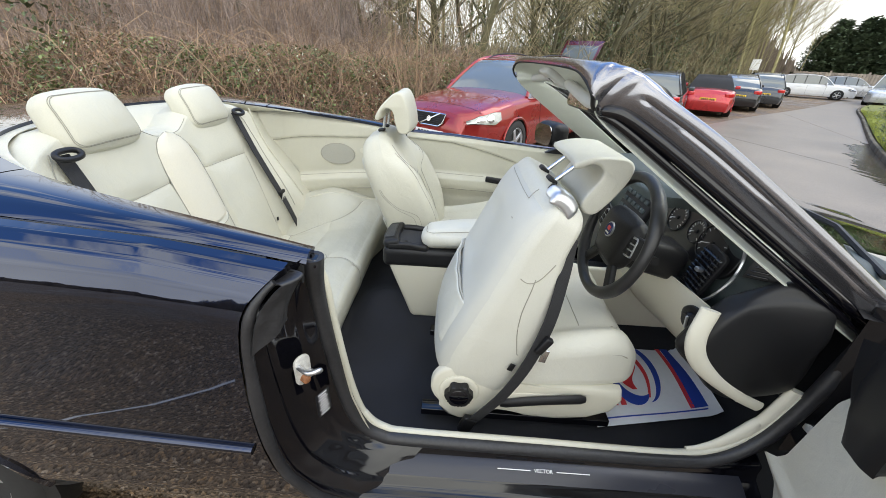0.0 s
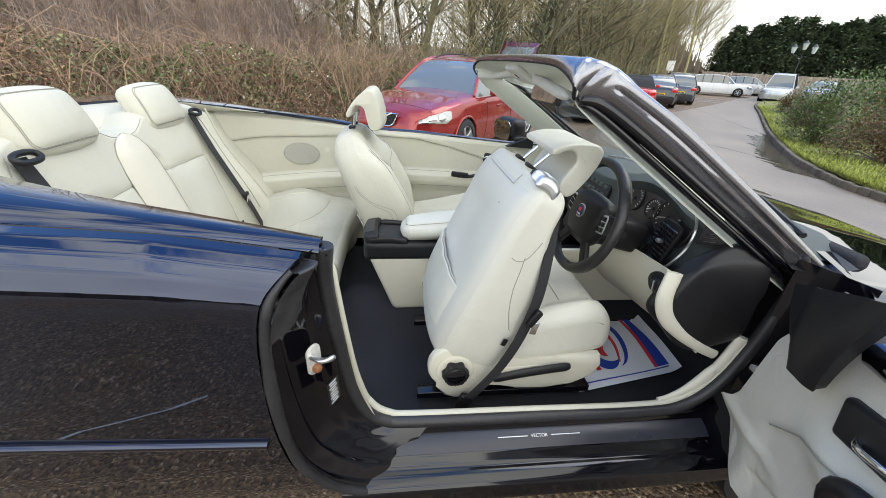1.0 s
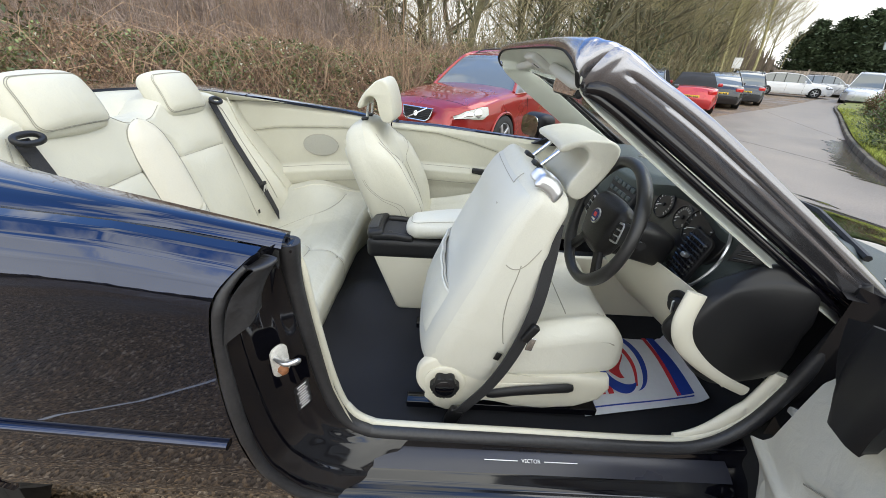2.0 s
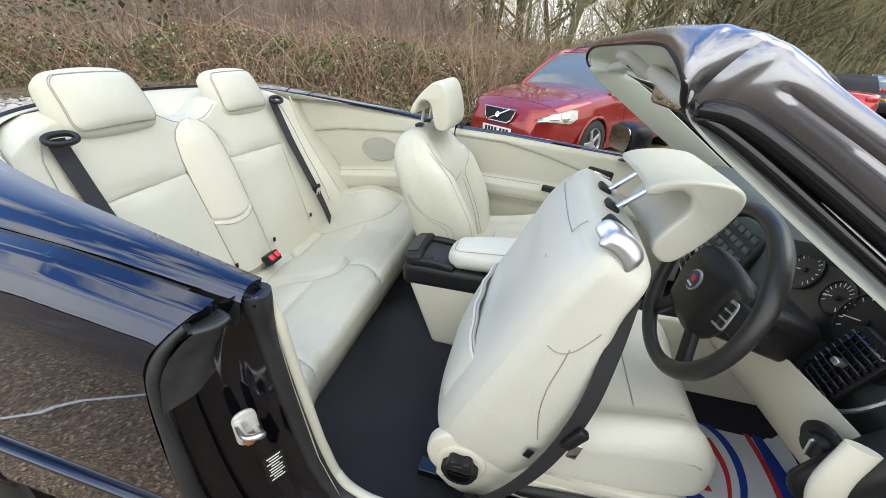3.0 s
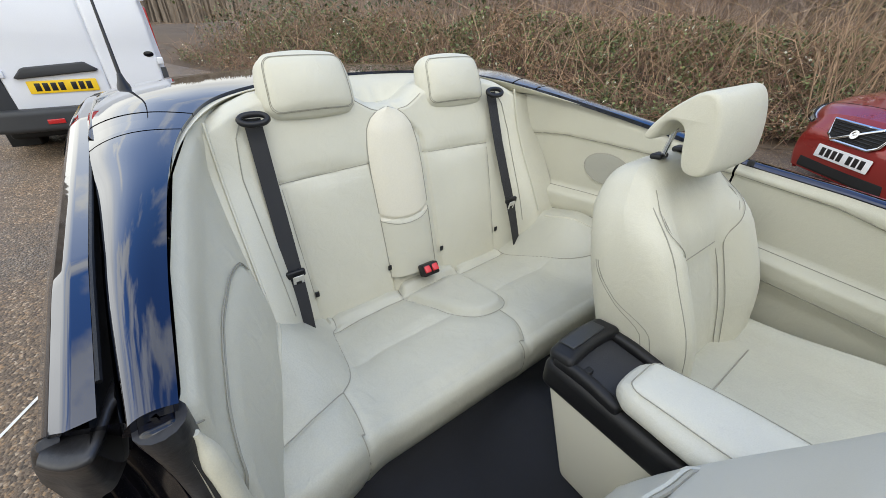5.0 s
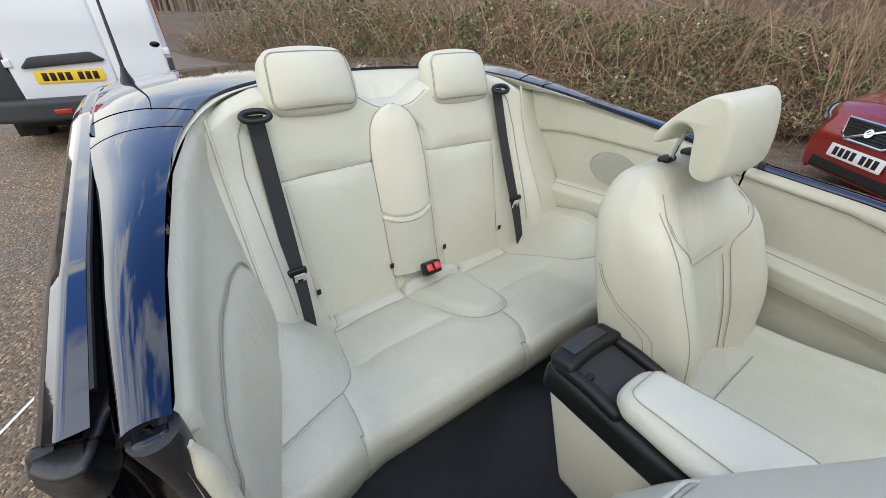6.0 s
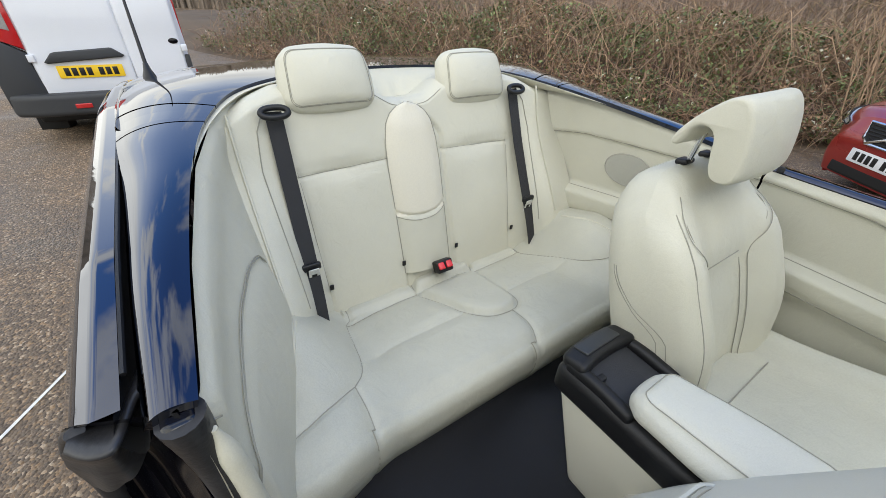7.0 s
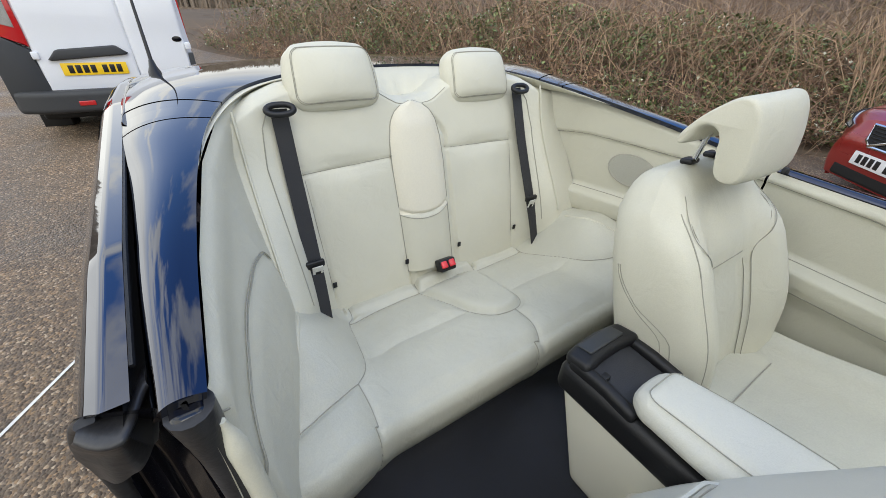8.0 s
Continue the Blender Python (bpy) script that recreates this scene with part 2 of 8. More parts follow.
def loft(rings, cap=True, closed=True, bm=None):
    bm = bm or bmesh.new()
    R = [[bm.verts.new(p) for p in ring] for ring in rings]
    n = len(R[0])
    for a, b in zip(R, R[1:]):
        for i in range(n if closed else n - 1):
            j = (i + 1) % n
            bm.faces.new((a[i], a[j], b[j], b[i]))
    if cap and closed:
        bm.faces.new(R[0][::-1])
        bm.faces.new(R[-1])
    return bm


def tube(pts, r, n=8, flat=1.0, up=(0, 0, 1), closed=False, bm=None):
    """A round or flattened bar along pts; r may be a list."""
    P = [Vector(p) for p in pts]
    rings = []
    for i, p in enumerate(P):
        a = P[i - 1] if i or closed else P[i]
        b = P[(i + 1) % len(P)] if i < len(P) - 1 or closed else P[i]
        d = (b - a).normalized()
        s = d.cross(Vector(up))
        s = s.normalized() if s.length > 1e-6 else d.cross(Vector((1, 0, 0))).normalized()
        w = s.cross(d)
        k = r[i] if isinstance(r, (list, tuple)) else r
        rings.append([p + s * math.cos(2 * math.pi * j / n) * k + w * math.sin(2 * math.pi * j / n) * k * flat for j in range(n)])
    if closed:
        rings.append(rings[0])
        bm = loft(rings, cap=False, bm=bm)
        bmesh.ops.remove_doubles(bm, verts=bm.verts, dist=1e-6)
        return bm
    return loft(rings, bm=bm)


def on_rbox(q, h, r, puff=0.0, lift=0.0):
    """A point of a rounded box's skin under the box point q."""
    p = Vector(q)
    c = Vector([max(-k + r, min(k - r, v)) for k, v in zip(h, p)])
    if (p - c).length > 1e-9:
        p = c + (p - c).normalized() * (r + lift)
    for k in range(3):
        if abs(abs(q[k]) - h[k]) < 1e-6:
            o = [q[j] / h[j] for j in range(3) if j != k]
            p[k] += math.copysign(puff * (1 - o[0] ** 2) * (1 - o[1] ** 2), q[k])
    return p


def surf_line(fn, uv, r=0.0013, off=(0, 0, 0)):
    """A sewn line lying in a surface fn along (u, v) pairs."""
    return tube([fn(u, v) + Vector(off) for u, v in uv], r, 5)


def ribbon(pts, width, thick, side=(0, 1, 0)):
    """A flat strap along pts whose width lies along side."""
    P = [Vector(p) for p in pts]
    rings = []
    for i, p in enumerate(P):
        d = (P[min(i + 1, len(P) - 1)] - P[max(i - 1, 0)]).normalized()
        s = Vector(side)
        s = (s - d * s.dot(d)).normalized()
        nrm = d.cross(s)
        a, b = s * width / 2, nrm * thick / 2
        rings.append([p - a - b, p + a - b, p + a + b, p - a + b])
    return loft(rings)


def lathe(profile, n=24, m=None):
    """Turns (radius, height) pairs about z."""
    rings = [[Vector((r * math.cos(2 * math.pi * j / n), r * math.sin(2 * math.pi * j / n), z)) for j in range(n)] for r, z in profile]
    bm = loft(rings, cap=True)
    if m:
        bm.transform(m)
    return bm


def prism(outline, depth, m=None, bevel=0.0):
    """A plate from an outline in xy, thick along z."""
    bm = bmesh.new()
    lo = [bm.verts.new((x, y, 0)) for x, y in outline]
    hi = [bm.verts.new((x, y, depth)) for x, y in outline]
    n = len(lo)
    bm.faces.new(lo[::-1])
    top = bm.faces.new(hi)
    for i in range(n):
        bm.faces.new((lo[i], lo[(i + 1) % n], hi[(i + 1) % n], hi[i]))
    if bevel:
        bmesh.ops.bevel(bm, geom=list(top.edges), offset=bevel, segments=2, affect="EDGES", profile=0.5)
    bmesh.ops.recalc_face_normals(bm, faces=bm.faces)
    if m:
        bm.transform(m)
    return bm


def join(*bms):
    """One bmesh from several."""
    out = bmesh.new()
    me = bpy.data.meshes.new("tmp")
    for b in bms:
        b.to_mesh(me)
        b.free()
        out.from_mesh(me)
    bpy.data.meshes.remove(me)
    return out


def frame_of(o, x, y):
    """A pose whose x and y axes lie along the given ways."""
    x = Vector(x).normalized()
    z = x.cross(Vector(y)).normalized()
    y = z.cross(x)
    return Matrix((( x.x, y.x, z.x, o[0]), (x.y, y.y, z.y, o[1]), (x.z, y.z, z.z, o[2]), (0, 0, 0, 1)))


def arc(c, r, a0, a1, n, e=1.0):
    return [(c[0] + r * math.cos(radians(a0 + (a1 - a0) * i / (n - 1))), c[1] + e * r * math.sin(radians(a0 + (a1 - a0) * i / (n - 1)))) for i in range(n)]


def rrect(w, h, r, n=5):
    """A rounded rectangle about the origin."""
    out = []
    for sx, sy, a in ((1, 1, 0), (-1, 1, 90), (-1, -1, 180), (1, -1, 270)):
        out += arc((sx * (w / 2 - r), sy * (h / 2 - r)), r, a, a + 90, n)
    return out


def dense(loop, step):
    """A closed outline with points no further apart than step."""
    out = []
    for (ax, ay), (bx, by) in zip(loop, loop[1:] + loop[:1]):
        n = max(1, int(math.hypot(bx - ax, by - ay) / step))
        out += [(ax + (bx - ax) * i / n, ay + (by - ay) * i / n) for i in range(n)]
    return out


def text_mesh(words, size, m, depth=0.001):
    """Letters as a bmesh, centred, lying in the xy plane of m."""
    cu = bpy.data.curves.new("letters", "FONT")
    cu.body, cu.size, cu.extrude, cu.align_x, cu.align_y = words, size, depth, "CENTER", "CENTER"
    ob = bpy.data.objects.new("letters", cu)
    me = ob.to_mesh()
    bm = bmesh.new()
    bm.from_mesh(me)
    ob.to_mesh_clear()
    bpy.data.objects.remove(ob)
    bm.transform(m)
    return bm


# ---- ground ----
def gz(x, y):
    """Height of the ground: it falls a little away from the car."""
    d = math.hypot(x, y)
    return -0.06 - 0.26 * smooth(6, 16, d)


# ---- the open convertible ----
car = thing("convertible", "dark blue open-top convertible with cream leather, driver's door open", "car")

BELT = [(-2.3, 0.98), (-2.0, 1.06), (-1.62, 1.095), (-1.3, 1.095), (-0.92, 1.068), (-0.56, 1.042), (-0.27, 0.998), (0.0, 0.985), (0.53, 0.94), (1.08, 0.915), (1.4, 0.86), (2.0, 0.73), (2.25, 0.62)]


def belt(x):
    return lerp_table(BELT, x)


def girth(x):
    return lerp_table([(-2.3, 0.80), (-2.15, 0.90), (-1.8, 0.98), (-1.4, 1.0), (1.2, 1.0), (1.7, 0.97), (2.05, 0.88), (2.25, 0.72)], x)


SECTION = [(0.800, 0.0, 1), (0.826, -0.004, 1), (0.850, -0.022, 1), (0.868, -0.052, 1), (0.880, -0.088, 1), (0.884, -0.102, 1), (0.893, 0.76, 0), (0.901, 0.64, 0),
           (0.905, 0.55, 0), (0.901, 0.44, 0), (0.886, 0.33, 0), (0.862, 0.25, 0), (0.83, 0.17, 0)]


def flank(x, v, side):
    """The car's side: v from the shoulder (0) to the sill (1)."""
    s = v * (len(SECTION) - 1)
    i = min(int(s), len(SECTION) - 2)
    t = s - i
    pts = []
    for y, z, rel in (SECTION[i], SECTION[i + 1]):
        top = belt(x)
        pts.append((y * girth(x), top + z if rel else min(z, top - 0.13)))
    y = pts[0][0] + (pts[1][0] - pts[0][0]) * t
    z = pts[0][1] + (pts[1][1] - pts[0][1]) * t
    return Vector((x, side * y, z))


def shut(z):
    """The rear shut line of the door."""
    return lerp_table(SHUT, z)


SHUT = [(p.z, p.x) for p in spline([(-0.10, 0, 0.16), (-0.17, 0, 0.22), (-0.275, 0, 0.30), (-0.352, 0, 0.43), (-0.378, 0, 0.56), (-0.388, 0, 0.70), (-0.384, 0, 0.83), (-0.366, 0, 0.92), (-0.335, 0, 0.97), (-0.295, 0, 1.01), (-0.285, 0, 1.06)], 90)]


def wheel_gap(p):
    return (p.x + 1.40) ** 2 + (p.z - 0.27) ** 2 < 0.345 ** 2 or (p.x - 1.30) ** 2 + (p.z - 0.27) ** 2 < 0.345 ** 2


def quarter_fn(side):
    def fn(u, v):
        z = flank(-0.36, v, side).z
        x1 = shut(z)
        return flank(-2.28 + (x1 + 2.28) * u, v, side)
    return fn


def flank_part(name, side, x0, x1, label=""):
    def fn(u, v):
        a = shut(flank(-0.36, v, side).z) + 0.006 if x0 is None else x0
        return flank(a + (x1 - a) * u, v, side)
    bm = grid(fn, 60, 40, skip=wheel_gap)
    if side > 0:
        bmesh.ops.reverse_faces(bm, faces=bm.faces)
    return part(name, bm, PAINT, car, label)


for side in (-1, 1):
    bm = grid(quarter_fn(side), 110, 49, skip=wheel_gap)
    if side > 0:
        bmesh.ops.reverse_faces(bm, faces=bm.faces)
    q = part("rear_quarter_panel", bm, PAINT, car, "glossy near-black rear quarter panel" if side < 0 else "")
    # lip of the wheel arch
    for cx in (-1.40, 1.30):
        pts = []
        for a in range(0, 181, 6):
            x, z = cx + 0.347 * math.cos(radians(a)), 0.27 + 0.347 * math.sin(radians(a))
            y = lerp_table([(0.17, 0.83), (0.25, 0.862), (0.33, 0.886), (0.44, 0.901), (0.55, 0.905), (0.64, 0.901)], z) * girth(x)
            pts.append((x, side * (y - 0.004), z))
        part("arch_lip", tube(pts, 0.014, 6), PAINT, car)
    # rub strip along the quarter
    strip = []
    for i in range(14):
        x = -0.40 - 0.62 * i / 13
        strip.append((x, side * 0.908, 0.548 + 0.003 * i))
    part("rub_strip", tube(strip, 0.011, 8, flat=1.0), PAINT, car, "thin dark rubbing strip on the flank")
flank_part("door_skin", 1, None, 1.08, "closed passenger door skin")
for side in (-1, 1):
    flank_part("front_wing", side, 1.088, 2.22)

# ---- deck round the cabin ----
INNER = [(-0.265, -0.735, 0.992), (-0.50, -0.712, 1.030), (-0.80, -0.668, 1.070), (-1.03, -0.605, 1.100), (-1.20, -0.50, 1.125), (-1.29, -0.30, 1.142), (-1.32, 0.0, 1.148)]
INNER = INNER + [(x, -y, z) for x, y, z in INNER[-2::-1]]
OUTER = [(-0.265, -0.772, 0.996), (-0.50, -0.776, 1.032), (-0.80, -0.780, 1.059), (-1.06, -0.790, 1.085), (-1.45, -0.775, 1.105), (-1.90, -0.60, 1.085), (-2.12, 0.0, 1.085)]
OUTER = OUTER + [(x, -y, z) for x, y, z in OUTER[-2::-1]]
IN_S, OUT_S = spline(INNER, 121), spline(OUTER, 121)


def deck_fn(i0, i1, lift=0.0):
    def fn(u, v):
        k = i0 + (i1 - i0) * u
        a = int(min(k, 119.999))
        t = k - a
        p = IN_S[a].lerp(IN_S[a + 1], t)
        q = OUT_S[a].lerp(OUT_S[a + 1], t)
        r = p.lerp(q, v)
        r.z += 0.018 * math.sin(math.pi * v) * min(1.0, (p - q).length / 0.3) + lift - 0.012 * v ** 6
        return r
    return fn


SEAM = 33
for name, i0, i1, lab in (("deck_strip", 0, SEAM - 5, "glossy blue side strip of the roof cover"), ("hinge_flap", SEAM - 4.75, SEAM - 0.3, ""), ("roof_cover", SEAM, 120 - SEAM, "glossy hard cover over the folded roof"),
                          ("hinge_flap", 120 - SEAM + 0.3, 120 - SEAM + 4.75, ""), ("deck_strip", 120 - SEAM + 5, 120, "")):
    part(name, grid(deck_fn(i0, i1), 50, 18, thick=-0.014), PAINT, car, lab)
# shoulder behind the side gap, down to the bumper line
for side in (-1, 1):
    def fn(u, v, side=side):
        x = -1.08 - 1.20 * u
        a = Vector((x, 0, 0))
        o = lerp_table([(-2.28, 0.30), (-2.12, 0.44), (-1.90, 0.606), (-1.45, 0.779), (-1.08, 0.793)], x)
        zi = lerp_table([(-2.28, 1.03), (-2.12, 1.083), (-1.9, 1.085), (-1.45, 1.105), (-1.08, 1.087)], x)
        p, q = Vector((x, side * o, zi)), flank(x, 0, side)
        r = p.lerp(q, v)
        r.z += 0.012 * math.sin(math.pi * v)
        return r
    bm = grid(fn, 40, 8)
    if side < 0:
        bmesh.ops.reverse_faces(bm, faces=bm.faces)
    part("rear_shoulder", bm, PAINT, car)
    # channel between strip and quarter panel, black put in for its dark depth
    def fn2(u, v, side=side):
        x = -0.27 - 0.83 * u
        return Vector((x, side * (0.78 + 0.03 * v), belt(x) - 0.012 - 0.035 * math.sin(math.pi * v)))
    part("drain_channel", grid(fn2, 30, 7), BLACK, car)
    ch = [(x, side * 0.797, belt(x) - 0.002) for x in [-0.34 - 0.08 * i for i in range(9)]]
    part("channel_seal", tube(ch, 0.0035, 6), RUBBER, car)


def tail_fn(u, v):
    """Rear face and bumper."""
    a = -1 + 2 * u
    w = math.copysign(abs(a) ** 0.9, a)
    x0 = lerp_table([(0, -2.12), (0.3, -2.30), (0.55, -2.42), (0.8, -2.42), (1, -2.32)], v)
    z = lerp_table([(0, 1.083), (0.3, 0.95), (0.55, 0.62), (0.8, 0.40), (1, 0.2)], v)
    hw = lerp_table([(0, 0.30), (0.3, 0.64), (0.55, 0.74), (0.8, 0.74), (1, 0.70)], v)
    return Vector((x0 + 0.16 * abs(w) ** 3, hw * w * 1.0, z))


bm = grid(tail_fn, 40, 26)
part("boot_lid_and_bumper", bm, PAINT, car)


def bonnet_fn(u, v):
    x = 1.22 + 1.06 * u
    a = -1 + 2 * v
    hw = 0.80 * girth(x)
    z = belt(x) + 0.055 * (1 - a * a) * (1 - 0.5 * u) - 0.004 + 0.01 * bump1(abs(a), 0.55, 0.12)
    return Vector((x - 0.13 * a * a * (1 - u), hw * a, z - 0.10 * smooth(0.8, 1.0, u)))


part("bonnet", grid(bonnet_fn, 40, 40, thick=-0.01), PAINT, car, "glossy black-blue bonnet")


def nose_fn(u, v):
    a = -1 + 2 * u
    x0 = lerp_table([(0, 2.26), (0.4, 2.36), (0.8, 2.34), (1, 2.22)], v)
    z = lerp_table([(0, 0.58), (0.4, 0.45), (0.8, 0.28), (1, 0.18)], v)
    return Vector((x0 - 0.30 * abs(a) ** 3, 0.72 * a, z))


bm = grid(nose_fn, 30, 14)
bmesh.ops.reverse_faces(bm, faces=bm.faces)
part("front_bumper", bm, PAINT, car)

for side in (-1, 1):
    part("tail_lamp", rbox((0.09, 0.05, 0.07), 0.03, 4, m=pose(-2.10, side * 0.70, 0.88, 0, 0, side * 25)), mat("tail_lamp_red", (0.4, 0.01, 0.015), 0.1, coat=1), car)
    part("headlamp", rbox((0.16, 0.09, 0.06), 0.04, 4, m=pose(2.08, side * 0.60, 0.66, 0, 8, side * -25)), mat("headlamp_lens", (0.55, 0.57, 0.6), 0.08, coat=1), car)

# wheels
TYRE = mat("tyre_rubber", (0.018, 0.018, 0.018), 0.8, bump=0.3, grain=60, vary=0.2)
RIM = mat("alloy_wheel", (0.55, 0.56, 0.58), 0.3, metal=0.8, vary=0.06)


def wheel(parent, cx, cy, cz, side, r=0.315, w=0.2, local=False, name="wheel"):
    """A tyre with a five-spoke alloy rim."""
    m = pose(cx, cy, cz, -90 * side, 0, 0)
    prof = [(r * 0.66, -w / 2), (r * 0.9, -w / 2), (r, -w * 0.32), (r, w * 0.32), (r * 0.9, w / 2), (r * 0.68, w / 2), (r * 0.66, w * 0.3)]
    bm = lathe(prof, 28)
    bm.transform(m)
    t = part("wheel", bm, TYRE, parent, local=local)
    bms = [lathe([(r * 0.67, -0.02), (r * 0.69, w * 0.42), (r * 0.64, w * 0.46), (r * 0.6, w * 0.3), (r * 0.6, -0.02)], 28)]
    for k in range(5):
        a = 72 * k
        bms.append(rbox((r * 0.27, r * 0.085, 0.016), 0.012, 2, m=pose(0, 0, w * 0.36, 0, 0, a) @ pose(r * 0.36, 0, 0)))
    bms.append(lathe([(0.005, w * 0.44), (r * 0.16, w * 0.43), (r * 0.18, w * 0.3), (0.005, w * 0.28)], 16))
    bm = join(*bms)
    bm.transform(m)
    part("rim", bm, RIM, t, local=local)
    bm = lathe([(r * 0.62, 0.0), (0.01, 0.005)], 20)
    bm.transform(m)
    part("brake_disc", bm, BLACK, t, local=local)
    return t


for cx in (-1.40, 1.30):
    for side in (-1, 1):
        wheel(car, cx, side * 0.775, 0.262, side)
        part("arch_liner", lathe([(0.342, -0.25), (0.342, 0.0), (0.30, 0.0), (0.30, -0.25)], 28, m=pose(cx, side * 0.86, 0.27, -90 * side, 0, 0)), BLACK, car)

# under-body pan and bulkheads: closes the car below and behind
part("floor_pan", rbox((2.1, 0.74, 0.03), 0.02, 2, m=pose(-0.05, 0, 0.20)), BLACK, car)

# ---- door jamb, sill and seals on the driver's side; the same mirrored shape is hidden by the closed door ----
SEALP = [(-0.262, -0.752, 1.000), (-0.266, -0.748, 0.92), (-0.258, -0.742, 0.79), (-0.232, -0.734, 0.56), (-0.195, -0.731, 0.44), (-0.14, -0.729, 0.388), (-0.06, -0.728, 0.374),
         (0.30, -0.728, 0.368), (0.70, -0.728, 0.362), (0.84, -0.728, 0.385), (0.93, -0.726, 0.47), (0.985, -0.722, 0.60), (1.02, -0.716, 0.74), (1.045, -0.708, 0.86), (1.02, -0.700, 0.93)]
SEALS = spline(SEALP, 140)


def jamb_fn(u, v):
    # u from the outer skin inwards, v from top to sill
    z = 1.0 - 0.80 * v
    o = Vector((shut(z) + 0.004, flank(-0.36, 0, -1).y, z))
    for i in range(len(SECTION) - 1):
        a, b = flank(-0.36, i / 12, -1), flank(-0.36, (i + 1) / 12, -1)
        if b.z <= z <= a.z:
            o.y = a.y + (b.y - a.y) * (a.z - z) / max(1e-6, a.z - b.z)
    k = lerp_table([(0, 0), (0.1, 6), (0.26, 17), (0.55, 36), (0.70, 46), (0.77, 54), (1, 62)], v)
    a = int(min(k, 138))
    i = SEALS[a].lerp(SEALS[a + 1], k - a)
    p = o.lerp(i, u)
    step = 0.022 * smooth(0.12, 0.2, u) + 0.018 * smooth(0.38, 0.46, u) - 0.012 * smooth(0.7, 0.8, u)
    p.x -= (step - 0.028 * smooth(0.85, 1.0, u)) * (1 - 0.7 * smooth(0.75, 1, v)) * smooth(0.02, 0.3, v)
    return p


part("door_jamb", grid(jamb_fn, 40, 60), JAMB, car, "glossy black door jamb with pressed ridges")
edge = [jamb_fn(0.03, i / 60) + Vector((0.006, 0.004, -0.004)) for i in range(1, 61)]
part("outer_seal", tube(edge, [0.009 + 0.006 * smooth(0, 6, i) for i in range(60)], 14, flat=0.8), OLDRUBBER, car, "worn black rubber door seal")
# folded rubber boot at the top of the jamb
def boot_fn(u, v):
    t = max(0.0, (v - 0.30) / 0.70)
    p = jamb_fn(0.0, 0.015 + 0.19 * t * (1 - 0.35 * u))
    q = SEALS[0].lerp(SEALS[10], t)
    r = p.lerp(q, 0.62 * u)
    r.x += 0.012 + 0.022 * math.sin(math.pi * min(1.0, 0.15 + u * 0.85)) - 0.055 * smooth(0.62, 1.0, u) + 0.003 * math.sin(u * 12 + t * 4) * t
    if v < 0.30:
        k = 1 - v / 0.30
        r.x -= 0.055 * (1 - math.cos(k * math.pi / 2))
        r.z += 0.006 * math.sin(k * math.pi) - 0.012 * k
    r.z -= 0.010
    return r


part("seal_boot", grid(boot_fn, 44, 44, thick=0.003), OLDRUBBER, car, "folded black rubber boot", sharp=80)
part("deck_strip_end", rbox((0.016, 0.021, 0.013), 0.011, 5, m=pose(-0.262, -0.753, 0.981, 0, 6, 0)), JAMB, car)
# black sheet below the gap stands in for its dark depth
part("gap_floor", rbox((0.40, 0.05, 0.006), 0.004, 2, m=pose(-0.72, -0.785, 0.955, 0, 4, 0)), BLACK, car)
part("inner_seal", tube(SEALS[1:], [0.019 + 0.006 * (1 - smooth(0, 14, i)) for i in range(139)], 14), OLDRUBBER, car, "dark grey rubber seal round the door opening")
# cream finisher inside the seal
cream = []
for p in SEALS[5:112]:
    k = smooth(0.42, 0.54, p.z) * (p.x < 0.3)
    q = Vector((p.x + (0.012 if p.x < 0 else -0.012 if p.x > 0.75 else 0), p.y + 0.016, p.z + (0.014 if p.z < 0.45 else 0.006)))
    cream.append(q.lerp(Vector((p.x + 0.012, p.y + 0.021, p.z)), k))
part("cream_finisher", tube(cream, [(0.014 - 0.003 * smooth(25, 45, i)) * (0.3 + 0.7 * smooth(0, 7, i)) for i in range(len(cream))], 10), LEATHER, car, "cream edge trim along the sill")


def sill_fn(u, v):
    x = -0.26 + 1.36 * u
    y = lerp_table([(0, -0.700), (0.12, -0.735), (0.2, -0.742), (0.3, -0.748), (0.52, -0.788), (0.58, -0.812), (0.68, -0.835), (0.75, -0.866), (0.88, -0.872), (1, -0.82)], v)
    z = lerp_table([(0, 0.372), (0.12, 0.362), (0.2, 0.335), (0.3, 0.322), (0.52, 0.302), (0.58, 0.272), (0.68, 0.268), (0.75, 0.25), (0.88, 0.19), (1, 0.11)], v)
    return Vector((x, y, z + 0.02 * smooth(0.85, 1.0, u)))


part("sill", grid(sill_fn, 40, 40), JAMB, car, "glossy black sill")


def scuff_fn(u, v):
    return Vector((-0.105 + 1.02 * u, -0.742 - 0.052 * v, 0.334 - 0.026 * v + 0.003 * math.sin(math.pi * v)))


scuff = part("scuff_plate", grid(scuff_fn, 30, 6, thick=-0.004), mat("scuff_plate_grey", (0.026, 0.027, 0.036), 0.28, bump=0.1, grain=500), car, "dark grey scuff plate with lettering")
SC = frame_of((0.343, -0.7675, 0.3280), (1, 0, 0), (0, 0.894, 0.447))
part("lettering", text_mesh("VECTOR", 0.014, SC, 0.0006), INK, scuff)
for s in (-1, 1):
    part("line", rbox((0.048, 0.0012, 0.0006), 0.0004, 2, m=SC @ pose(s * 0.086, 0, 0.0005)), INK, scuff)

